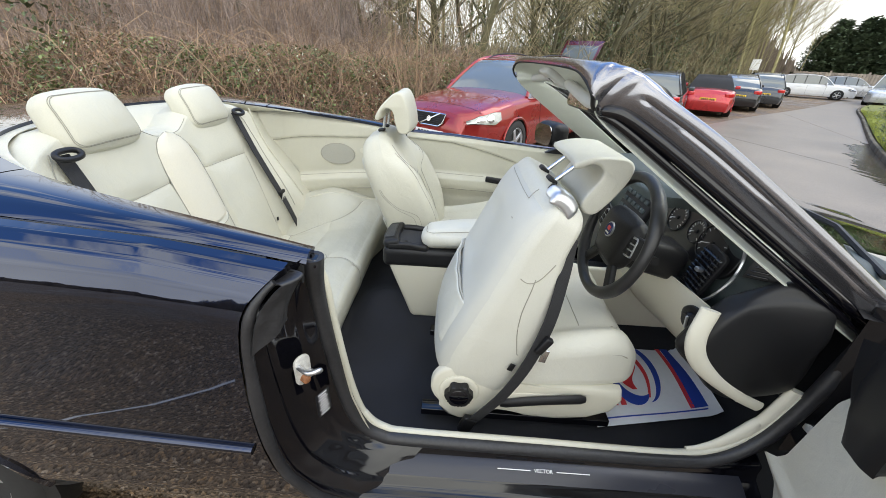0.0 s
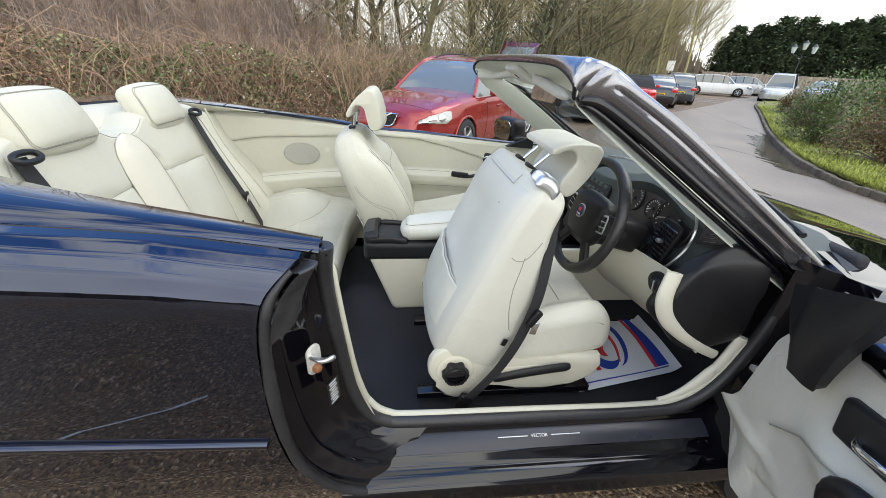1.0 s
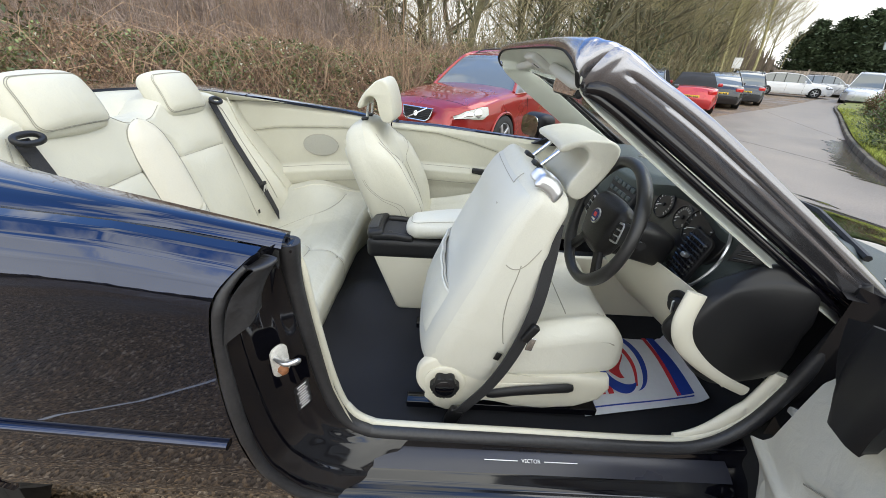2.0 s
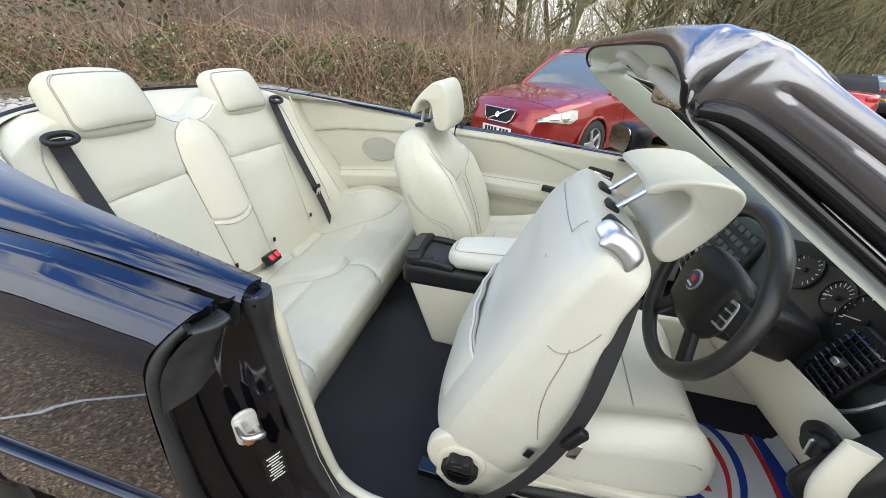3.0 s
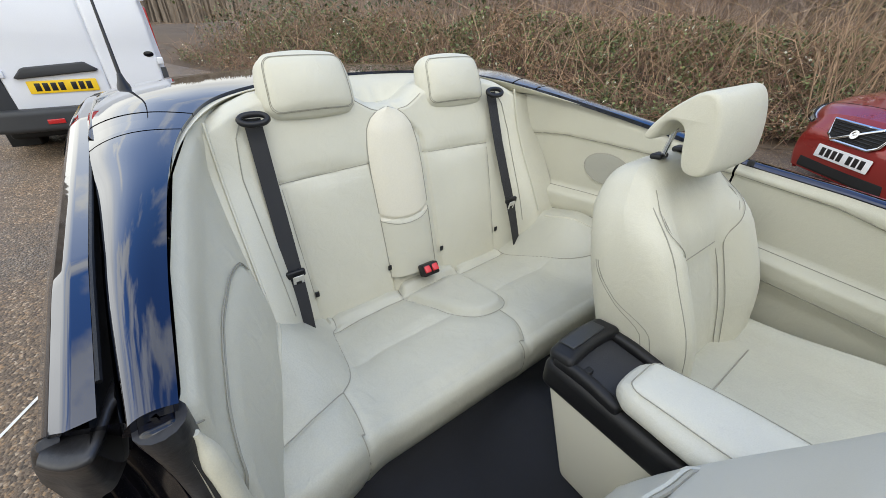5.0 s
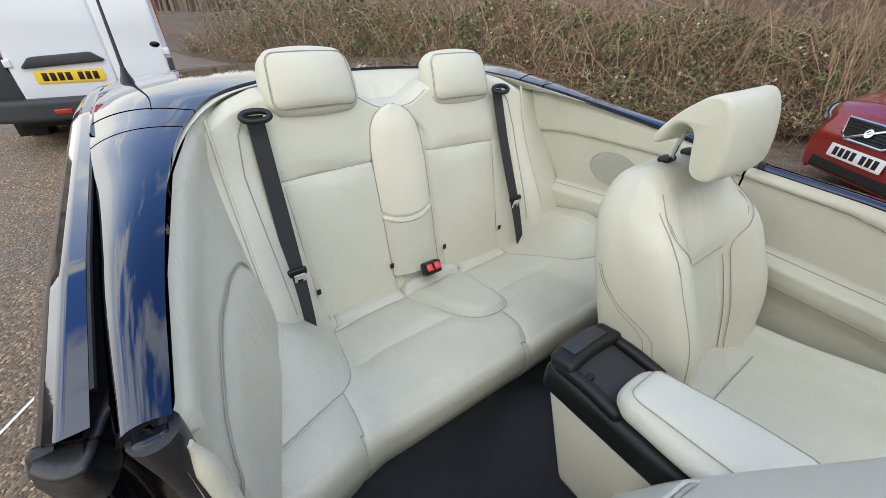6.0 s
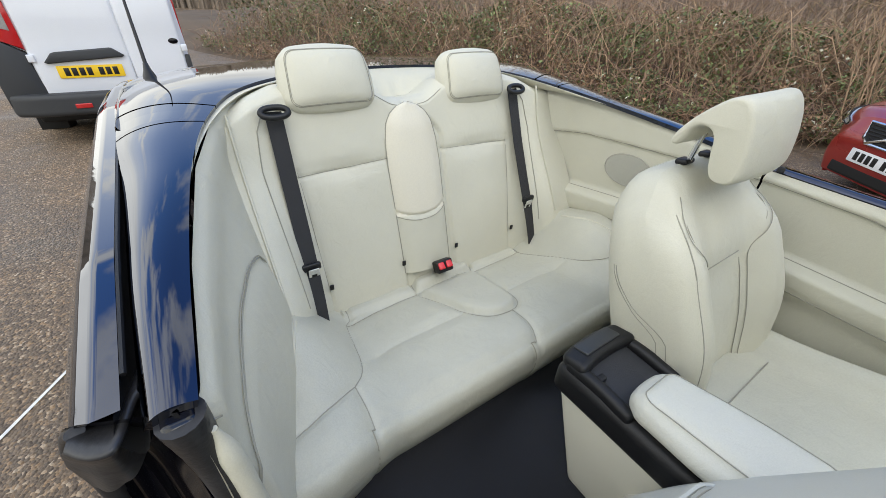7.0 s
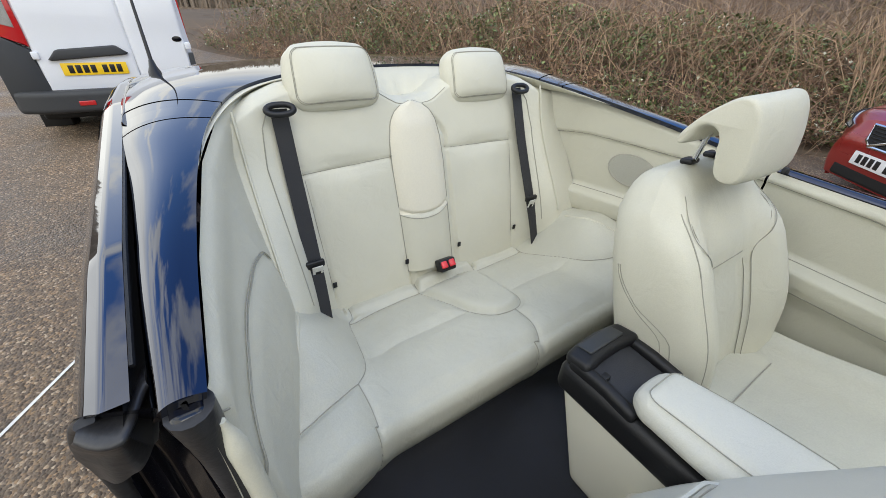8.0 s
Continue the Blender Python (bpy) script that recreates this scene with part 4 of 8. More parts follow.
for s in (-1, 1):
    rear_headrest(s)
    # belt guide and belt
    GM = frame_of((-1.050, s * 0.447, 1.098), (0, 1, 0), (-0.75, 0, 0.66))
    loop = [GM @ Vector((0.036 * math.copysign(abs(math.cos(k / 16 * math.pi)) ** 0.8, math.cos(k / 16 * math.pi)), 0.016 * math.sin(k / 16 * math.pi), 0)) for k in range(32)]
    g = part("belt_guide", tube(loop, 0.0085, 8, closed=True, up=(0.66, 0, 0.75)), PLASTIC, rear, "black belt guide loop")
    p0 = Vector((-1.042, s * 0.447, 1.095))
    run = []
    for i in range(26):
        t = i / 25
        z = 1.095 - 0.60 * t
        y = s * (0.447 + 0.03 * t + (-0.005) * math.sin(t * 3))
        run.append(Vector((back_x(y, z) + 0.016 + 0.01 * math.sin(t * 3.1), y, z)))
    b = part("seat_belt", ribbon(run, 0.046, 0.0025, (0, 1, 0.0)), WEB, rear, "charcoal seat belt")
    q = run[17]
    part("belt_tongue", rbox((0.008, 0.030, 0.012), 0.006, 2, m=pose(q.x + 0.008, q.y, q.z)), PLASTIC, b)
    tm = pose(q.x + 0.017, q.y - s * 0.004, q.z - 0.026, 0, 14, 0)
    tp = part("tongue_plate", rbox((0.0015, 0.016, 0.026), 0.0012, 3, m=tm), STEEL, b, "bright latch plate")
    part("latch_slot", rbox((0.0006, 0.008, 0.009), 0.0005, 2, m=tm @ pose(0.0016, 0, -0.004)), BLACK, tp)
    # piping down the outer edge of the backrest
    pip = [Vector((back_x(s * 0.562, z) + 0.004, s * 0.566, z)) for z in [1.10 - 0.02 * i for i in range(24)]]
    part("piping", tube(pip, 0.004, 6), LEATHER, rear)

# shelf between seat back and roof cover
def shelf_fn(u, v):
    y = -0.60 + 1.2 * u
    a = back_fn(min(1, max(0, (y + 0.62) / 1.31)), 1.0)
    k = 18 + 84 * u
    i = int(min(k, 119))
    b = IN_S[i].lerp(IN_S[i + 1], k - i) + Vector((0, 0, 0.004))
    p = a.lerp(b, v)
    p.z += 0.012 * math.sin(math.pi * v)
    return p


part("parcel_shelf", grid(shelf_fn, 80, 10), LEATHER, car, "cream padded shelf behind the rear seat")

# ---- side trims of the rear cabin ----
YT = [(-1.32, 0.30), (-1.2, 0.50), (-1.03, 0.603), (-0.8, 0.666), (-0.5, 0.710), (-0.25, 0.733)]
ZT = [(-1.32, 1.14), (-1.2, 1.122), (-1.03, 1.098), (-0.8, 1.068), (-0.5, 1.028), (-0.25, 0.988)]
FRONT = [(0.28, -0.10), (0.36, -0.135), (0.42, -0.165), (0.56, -0.206), (0.79, -0.236), (0.92, -0.246), (1.0, -0.246)]


ARCH = [(-0.84, 0.74), (-0.80, 0.80), (-0.761, 0.844), (-0.70, 0.870), (-0.642, 0.884), (-0.547, 0.892), (-0.471, 0.884), (-0.407, 0.870), (-0.33, 0.845), (-0.276, 0.80), (-0.25, 0.74)]


def near_trim(u, v):
    z0 = 1.0 - 0.70 * v
    xf = lerp_table(FRONT, z0)
    x = xf + (-1.26 - xf) * u
    top = lerp_table(ZT, x)
    z = top + (0.30 - top) * v
    yt = lerp_table(YT, x)
    y_in = lerp_table([(-1.3, 0.44), (-1.1, 0.560), (-0.75, 0.570), (-0.58, 0.608), (-0.46, 0.650), (-0.36, 0.682), (-0.30, 0.694), (-0.24, 0.70), (-0.12, 0.705)], x)
    f = smooth(-0.25, 0.55, v) - smooth(-0.25, 0.55, 0)
    f /= 1 - smooth(-0.25, 0.55, 0)
    y = yt + (min(y_in, yt) - yt) * f
    y -= 0.010 * smooth(0.0, 0.03, v) * bump1(v, 0.05, 0.06)
    # raised padded panel low at the front
    pan = smooth(-0.006, 0.050, lerp_table(ARCH, x) - z) * smooth(-0.85, -0.78, x)
    y -= 0.006 * pan
    y += (0.742 - y) * smooth(0.045, 0.0, u)
    return Vector((x, -y, z))


part("rear_side_trim", grid(near_trim, 130, 130), LEATHER, car, "cream padded side trim beside the rear seat", sharp=60)


def nt(x, z):
    """u, v of the near trim at x and z."""
    top = lerp_table(ZT, x)
    v = (z - top) / (0.30 - top)
    xf = lerp_table(FRONT, 1.0 - 0.70 * v)
    return ((x - xf) / (-1.26 - xf), v)


for dz in (0.0, 0.006):
    arch = spline([(x, z + dz, 0) for x, z in ARCH[1:]], 60)
    part("piping", surf_line(near_trim, [nt(q.x, q.y) for q in arch], 0.0014, (0, 0.003, 0.001)), STITCH, car)
part("seam", surf_line(near_trim, [nt(*p) for p in ((-0.275, 0.950), (-0.262, 0.964), (-0.256, 0.955), (-0.256, 0.90), (-0.254, 0.79), (-0.235, 0.65), (-0.21, 0.52))], 0.0015, (0, 0.0035, 0.001)), STITCH, car)

Z1 = [(-1.25, 0.895), (-1.19, 0.90), (-0.86, 0.943), (-0.52, 0.952), (-0.24, 0.962), (0.0, 0.948), (0.2, 0.905), (0.4, 0.845), (0.52, 0.79), (0.7, 0.70)]
ZA = [(-1.2, 0.700), (-1.05, 0.709), (-0.6, 0.745), (-0.1, 0.772), (0.2, 0.760), (0.5, 0.740), (0.9, 0.70)]
ZB = [(-1.2, 0.59), (-1.02, 0.597), (-0.68, 0.655), (-0.07, 0.690), (0.2, 0.680), (0.5, 0.66), (0.9, 0.62)]


def far_wall(x, z):
    """Inner face of the passenger side, quarter trim and door alike."""
    z1, za, zb = lerp_table(Z1, x), lerp_table(ZA, x), lerp_table(ZB, x)
    y = lerp_table([(-1.28, 0.42), (-1.18, 0.56), (-1.08, 0.635), (-0.95, 0.690), (-0.7, 0.718), (-0.25, 0.735), (0.9, 0.735)], x)
    y -= 0.010 * smooth(z1 - 0.004, z1 + 0.004, z)
    if za > z1 - 0.02:
        za = z1 - 0.02
    y -= 0.052 * smooth(za + 0.012, za - 0.022, z) * (0.55 + 0.45 * smooth(zb - 0.05, zb + 0.03, z)) * smooth(-1.2, -0.9, x)
    return y


def far_quarter(u, v):
    x = -1.28 + 1.022 * u
    top = belt(x) + 0.004
    z = top + (0.32 - top) * v
    return Vector((x, far_wall(x, z) + 0.012 * (1 - smooth(0.0, 0.04, v)), z))


bm = grid(far_quarter, 70, 90)
tr = part("rear_side_trim", bm, LEATHER, car, "cream padded side trim with a speaker", sharp=60)
sy = far_wall(-0.657, 0.86) - 0.001
SPK = frame_of((-0.657, sy - 0.006, 0.852), (-1, -0.058, 0.02), (0, 0.02, 1))
sp = part("speaker_grille", lathe([(0.001, 0.008), (0.075, 0.006), (0.084, 0.0)], 32, m=SPK @ Matrix.Diagonal((1.12, 0.68, 1, 1))), mat("speaker_cloth", (0.40, 0.39, 0.335), 0.85, bump=0.7, grain=900), tr, "oval cloth speaker grille")
part("grille_ring", tube([SPK @ Vector((0.0965 * math.cos(a / 16 * math.pi), 0.0585 * math.sin(a / 16 * math.pi), 0.002)) for a in range(32)], 0.0028, 6, closed=True), GROOVE, sp)
part("trim_plug", lathe([(0.014, 0), (0.014, 0.003), (0.006, 0.004), (0.002, 0.001)], 16, m=frame_of((-0.515, far_wall(-0.515, 0.875) - 0.001, 0.875), (-1, 0, 0), (0, 0, 1))), TRIM, tr)
for nm, T, xa, xb in (("upper_line", Z1, -1.2, -0.262), ("armrest_line", ZA, -1.15, -0.262), ("lower_line", ZB, -1.15, -0.262)):
    part("seam", tube([(x, far_wall(x, lerp_table(T, x)) - 0.0005, lerp_table(T, x)) for x in [xa + (xb - xa) * i / 40 for i in range(41)]], 0.0018, 5), STITCH, tr)
for nm, T, xa, xb in (("upper_line", Z1, -0.248, 0.62), ("armrest_line", ZA, -0.248, 0.2), ("lower_line", ZB, -0.248, 0.85)):
    part("seam", tube([(x, far_wall(x, lerp_table(T, x)) - 0.0005, lerp_table(T, x)) for x in [xa + (xb - xa) * i / 40 for i in range(41)]], 0.0018, 5), STITCH, car)

# ---- front seats ----
def seat_local(p):
    """Bolsters and waist of a front backrest."""
    x, y, z = p
    f = z / 0.32
    a = abs(y) / 0.25
    w = 1 - 0.13 * smooth(0.30, 1.0, f) - 0.05 * smooth(-0.5, -1.0, f) + 0.02 * bump1(f, 0.1, 0.3)
    side = smooth(0.38, 0.78, a)
    drop = 0.055 * smooth(0.45, 1.0, a) ** 2 * smooth(0.5, 1.0, f)
    if x > 0:
        k = smooth(0.0, 0.055, x)
        x += 0.060 * k * side * (1 - smooth(0.3, 0.9, f)) * (0.6 + 0.4 * bump1(f, -0.1, 0.5))
        x += 0.012 * k * bump1(f, -0.35, 0.35)
        wide = lerp_table([(-0.32, 0.100), (0.0, 0.103), (0.065, 0.108)], z)
        x -= 0.016 * k * (1 - smooth(wide - 0.012, wide + 0.010, abs(y))) * (1 - smooth(0.050, 0.078, z))
        flare = lerp_table([(0.065, 0.108), (0.115, 0.150), (0.17, 0.190), (0.22, 0.186), (0.275, 0.170)], z)
        x -= 0.006 * k * bump1(abs(y), flare, 0.008) * smooth(0.05, 0.07, z)
        x -= 0.005 * k * bump1(abs(y), 0.222, 0.006) * (1 - smooth(0.2, 0.27, z))
        x -= 0.030 * k * smooth(0.3, 1.0, f)
    else:
        x -= (0.010 * (1 - a * a) - 0.014 * smooth(0.7, 1, f) * a) * smooth(0.0, -0.05, x)
    return Vector((x, y * w, z - drop))


FRONT_EDGE = [(0.0, 0.148), (0.10, 0.144), (0.20, 0.135), (0.33, 0.116), (0.42, 0.084), (0.48, 0.056), (0.55, 0.034), (0.62, 0.027), (0.68, 0.020)]
BACK_WIDTH = [(0.0, 0.252), (0.08, 0.268), (0.20, 0.276), (0.34, 0.277), (0.46, 0.270), (0.60, 0.266), (0.68, 0.262)]
COMMA = [(0.003, 0.718), (0.018, 0.735), (0.050, 0.758), (0.088, 0.776), (0.122, 0.786), (0.147, 0.778), (0.157, 0.750), (0.156, 0.705), (0.148, 0.660), (0.136, 0.625), (0.116, 0.613), (0.092, 0.620),
         (0.080, 0.640), (0.083, 0.680), (0.088, 0.708), (0.083, 0.728), (0.066, 0.738), (0.046, 0.732), (0.030, 0.714), (0.016, 0.705), (0.006, 0.708)]


def folded_back(p):
    """The driver's backrest: deep bolsters low down, slim and square at the shoulders."""
    x, y, z = p
    h = z + 0.330
    a = abs(y) / 0.275
    edge = lerp_table(FRONT_EDGE, h)
    front = edge - 0.050 * (1 - smooth(0.45, 0.80, a)) * (1 - smooth(0.30, 0.52, h)) - 0.012 * smooth(0.3, 0.0, a) * smooth(0.3, 0.52, h)
    rear = -0.122 + 0.034 * a ** 3 + 0.012 * smooth(0.18, 0.0, h) + 0.018 * smooth(0.52, 0.68, h)
    rear += 0.010 * bump1(y, 0.0, 0.13) * smooth(0.27, 0.34, h) * (1 - smooth(0.46, 0.56, h))
    k = (x + 0.1) / 0.2
    w = lerp_table(BACK_WIDTH, h) / 0.275
    sag = 0.014 * a ** 4 * smooth(0.5, 0.68, h)
    return Vector((rear + (front - rear) * k, y * w, z - sag))


POST = (-0.024, 0.040)


def comma_headrest(B, dx, dz, hw):
    """A hooked pad: one comma-shaped outline carried across, rounded at both ends."""
    P = [Vector((q.x + dx, q.y + dz, 0)) for q in spline([(x, z, 0) for x, z in COMMA + COMMA[:1]], 73)[:-1]]
    n = len(P)
    inward = []
    for i in range(n):
        d = (P[(i + 1) % n] - P[i - 1]).normalized()
        inward.append(Vector((d.y, -d.x, 0)))
    rings, R = [], 0.014
    steps = [-hw + R * k for k in (0.0, 0.08, 0.3, 0.62, 1.0)] + [-hw + R + (2 * hw - 2 * R) * k / 10 for k in range(1, 10)] + [hw - R * k for k in (1.0, 0.62, 0.3, 0.08, 0.0)]
    for y in steps:
        e = max(0.0, (abs(y) - (hw - R)) / R)
        shrink = R * 0.55 * (1 - math.sqrt(max(0.0, 1 - e * e)))
        ring = []
        for q, w in zip(P, inward):
            r = q + w * shrink
            ring.append(B @ Vector((r.x - 0.016 * (y / hw) ** 2 + 0.003 * (1 - (y / hw) ** 2), y, r.y)))
        rings.append(ring)
    bm = loft(rings)
    bmesh.ops.recalc_face_normals(bm, faces=bm.faces)
    sewn = [[B @ Vector((r.x - 0.014, y, r.y)) for r in (q + w * 0.0035 for q, w in zip(P, inward))] for y in (-hw + R * 0.55, hw - R * 0.55)]
    return bm, sewn


def front_seat(tilt, hinge, driver):
    B = pose(*hinge, 0, tilt, 0)
    OFF = Vector((-0.028, 0, 0.330))
    HX = 0.086
    if driver:
        bm = rbox((0.1, 0.275, 0.330), 0.042, 22, 0.0, folded_back, B @ Matrix.Translation((0, 0, 0.330)))
    else:
        bm = rbox((HX, 0.252, 0.322), 0.062, 16, 0.0, seat_local, B @ Matrix.Translation(OFF))
    skin = LEATHER_PALE if driver else LEATHER
    seat = part("driver_seat" if driver else "passenger_seat", bm, skin, car,
                "cream leather driver's seat folded forward" if driver else "cream leather passenger seat, upright", sharp=60)
    # headrest: a hooked pad on two posts
    dx, dz = (-0.034, 0.022) if driver else (0.0, 0.0)
    bm, sewn = comma_headrest(B, dx, dz, 0.132)
    hd = part("headrest", bm, skin, seat, "hooked cream leather headrest", sharp=70)
    for ring in sewn:
        part("piping", tube(ring, 0.0014, 5, closed=True), STITCH, hd)
    for s in (-1, 1):
        part("headrest_post", tube([B @ Vector((POST[0] + dx, s * 0.056, 0.62)), B @ Vector((POST[1] + dx, s * 0.056, 0.745 + dz))], 0.0062, 10), CHROME, seat, "chrome headrest post")
        part("post_collar", rbox((0.015, 0.020, 0.007), 0.006, 2, m=B @ pose(POST[0] + dx + 0.01, s * 0.056, 0.657 + 0.006 * driver, 0, 10, 0)), PLASTIC, seat)
    sg = -1 if hinge[1] < 0 else 1

    def on_back(y, z, x=-0.086):
        if driver:
            hh = (0.1, 0.275, 0.330)
            p = Vector((-0.1 if x < -0.05 else 0.1 if x > 0.05 else x, y * 0.275 / 0.252, z - 0.330))
            c = Vector([max(-k + 0.042, min(k - 0.042, v)) for k, v in zip(hh, p)])
            if (p - c).length > 1e-9:
                p = c + (p - c).normalized() * 0.042
            return folded_back(p) + Vector((0, 0, 0.330))
        p = Vector((x, y, z - 0.330))
        c = Vector([max(-k + 0.062, min(k - 0.062, v)) for k, v in zip((HX, 0.252, 0.322), p)])
        if (p - c).length > 1e-9:
            p = c + (p - c).normalized() * 0.062
        return seat_local(p) + OFF
    # grey backing shell
    def shell(u, v):
        y = (-1 + 2 * u) * (0.246 if driver else 0.206)
        z = 0.030 + (0.600 if driver else 0.566) * v
        p = on_back(y, z)
        rim = smooth(0.0, 0.05, min(u, 1 - u)) * smooth(0.0, 0.04, min(v, 1 - v))
        dish = 0.003 * bump1(y, 0, 0.12) * smooth(0.30, 0.42, v) * (1 - smooth(0.75, 0.9, v))
        p.x += 0.006 * (1 - smooth(0.0, 0.10, min(u, 1 - u, (1 - v) * 1.4))) - 0.006 * rim + dish
        return B @ p
    bm = grid(shell, 50, 60, thick=0.003)
    bmesh.ops.reverse_faces(bm, faces=bm.faces)
    sh = part("back_shell", bm, SHELL, seat, "grey-white backing panel", sharp=60)
    for uu in (0.006, 0.994):
        part("shell_edge", tube([shell(uu, 0.02 + 0.96 * i / 40) for i in range(41)], 0.0022, 5), STITCH, sh)

    def pocket(u, v):
        y = (-1 + 2 * u) * 0.195
        z = 0.085 + (0.180 + 0.02 * (0.5 - u) * sg) * v
        p = on_back(y, z)
        bulge = 0.008 + 0.013 * math.sin(math.pi * u) * v + 0.0020 * math.sin(u * 24 + v * 4) * v ** 1.5
        rim = min(1, min(u, 1 - u) * 16) * min(1, v * 12)
        p.x -= 0.004 + bulge * rim
        return B @ p
    bm = grid(pocket, 60, 36, thick=0.003)
    bmesh.ops.reverse_faces(bm, faces=bm.faces)
    pk = part("map_pocket", bm, LEATHER_PALE, seat, "gathered leather map pocket", sharp=60)
    part("pocket_hem", tube([pocket(0.02 + 0.96 * i / 50, 1.0) for i in range(51)], 0.0045, 6), LEATHER_PALE, pk)
    # shadow-toned line drawn along the open mouth
    part("pocket_mouth", tube([pocket(0.04 + 0.92 * i / 50, 1.0) + (B.to_3x3() @ Vector((0.006, 0, 0.006))) for i in range(51)], 0.004, 5), GROOVE, pk)
    # fold-release handle at the outer shoulder
    if driver:
        lev = part("fold_lever", rbox((0.036, 0.017, 0.017), 0.012, 8, 0.0, lambda p: (p[0] - 0.022 * smooth(0.004, -0.017, p[1] * sg), p[1], p[2] - 0.012 * (p[0] / 0.036) ** 2 - 0.010 * smooth(0.0, 0.017, p[1] * sg)), B @ pose(-0.050, sg * 0.240, 0.664, 0, 14, sg * 8)), SATIN, seat, "bright release lever on the shoulder")
        # thread-coloured line drawn for the edge of a panel step
        step_line = [B @ (on_back(sg * (-0.13 + 0.28 * i / 14), 0.612) + Vector((-0.0065, 0, 0))) for i in range(15)] + [B @ (on_back(sg * 0.152, 0.612 + 0.042 * i / 5) + Vector((-0.0065, 0, 0))) for i in range(6)]
        part("shell_slit", tube(step_line, 0.0010, 6), STITCH, sh, "thin dark line along a step in the backing panel")
        part("shell_nick", rbox((0.002, 0.010, 0.002), 0.001, 1, m=B @ Matrix.Translation(on_back(sg * 0.15, 0.545) + Vector((-0.007, 0, 0)))), GROOVE, sh)
        part("lever_base", rbox((0.030, 0.018, 0.016), 0.008, 2, m=B @ pose(-0.050, sg * 0.165, 0.654, 0, 12, 0)), PLASTIC, lev)
    # sewn lines on the sides and the front of the backrest
    for s in (-1, 1):
        if driver:
            part("side_seam", tube([B @ (on_back(s * 0.2525, 0.10 + 0.355 * i / 24, 0.085 - 0.085 * smooth(0.0, 0.75, i / 24)) + Vector((0, s * 0.0005, 0))) for i in range(25)], 0.0014, 5), STITCH, seat)
            part("cross_seam", tube([B @ (on_back(s * 0.2525, 0.440 + 0.075 * (i / 24) ** 2.2 - 0.010 * math.sin(math.pi * i / 24), -0.049 + 0.098 * i / 24) + Vector((0, s * 0.0005, 0))) for i in range(25)], 0.0014, 5), STITCH, seat)
        else:
            for g in (0.0, 0.008):
                part("side_seam", tube([B @ on_back(s * 0.2525, z, 0.034 - g - 0.075 * smooth(0.26, 0.44, z)) for z in [0.06 + 0.38 * i / 24 for i in range(25)]], 0.0011, 5), STITCH, seat)
        panel = [(0.100, 0.06), (0.100, 0.20), (0.103, 0.33), (0.108, 0.395), (0.150, 0.445), (0.190, 0.500), (0.186, 0.550), (0.170, 0.605)]
        for g in (0.0, 0.012):
            part("front_seam", tube([B @ (on_back(s * (q.x + g), q.y, HX) + Vector((0.0006, 0, 0))) for q in spline([(y, z, 0) for y, z in panel], 44)], 0.0011, 5), STITCH, seat)
        part("edge_seam", tube([B @ on_back(s * (0.222 - 0.012 * smooth(0.4, 0.6, z)), z, HX) for z in [0.10 + 0.48 * i / 30 for i in range(31)]], 0.0015, 5), STITCH, seat)
    part("front_seam", tube([B @ on_back(0.108 * (i / 10 - 1), 0.395, HX) for i in range(21)], 0.0018, 5), STITCH, seat)
    # cushion
    hx, hy, hz = hinge
    CM = pose(hx + 0.262, hy, hz + (0.062 if driver else 0.046), 0, -5, 0)
    def cushion(p):
        x, y, z = p
        t = x / 0.290
        a = abs(y) / 0.25
        if z > 0:
            z += (0.042 if driver else 0.058) * smooth(0.55, 0.85, a) * (1 - 0.5 * smooth(0.5, 1, t)) + 0.035 * smooth(-0.6, 0.7, t) - 0.05 * smooth(0.75, 1.05, t)
            z -= 0.006 * bump1(a, 0.58, 0.03) * (abs(t) < 0.9)
        return Vector((x, y * (1 - 0.06 * smooth(0.4, 1, t)), z))
    part("cushion", rbox((0.290, 0.250, 0.070), 0.055, 18, 0.006, cushion, CM), LEATHER_PALE if driver else LEATHER_WORN, seat, "cream leather seat cushion", sharp=60)
    for s in (-1, 1):
        part("cushion_seam", tube([CM @ cushion(Vector((-0.22 + 0.46 * i / 24, s * 0.145, 0.0745))) for i in range(25)], 0.0018, 5), STITCH, seat)
        part("cushion_seam", tube([CM @ (cushion(Vector((-0.20 + 0.44 * i / 24, s * 0.250, 0.012))) + Vector((0, s * 0.0012, 0))) for i in range(25)], 0.002, 5), STITCH, seat)
    for t in (-0.2, 0.42) if driver else (-0.55,):
        part("cushion_seam", tube([CM @ cushion(Vector((0.29 * t, -0.145 + 0.29 * i / 12, 0.0755))) for i in range(13)], 0.0018, 5), STITCH, seat)
    for s in (-1, 1):
        yy = hy + s * 0.245
        out = arc((0.0, 0.0), 0.088, 70, 235, 14) + [(-0.030, -0.125), (0.010, -0.140), (0.060, -0.135), (0.10, -0.095), (0.125, -0.07), (0.16, -0.085), (0.22, -0.108), (0.32, -0.112), (0.42, -0.098), (0.49, -0.062), (0.515, -0.01), (0.505, 0.03), (0.40, 0.035), (0.26, 0.028), (0.15, 0.030), (0.08, 0.055)]
        if s > 0:
            bmS = prism(out, 0.030, frame_of((hx, yy + 0.016, hz), (1, 0, 0), (0, 0, 1)), 0.0)
        else:
            bmS = prism(out, 0.030, frame_of((hx, yy + 0.014, hz), (1, 0, 0), (0, 0, 1)), 0.010)
        part("side_shield", bmS, TRIM, seat, "cream plastic seat side shield", sharp=50)
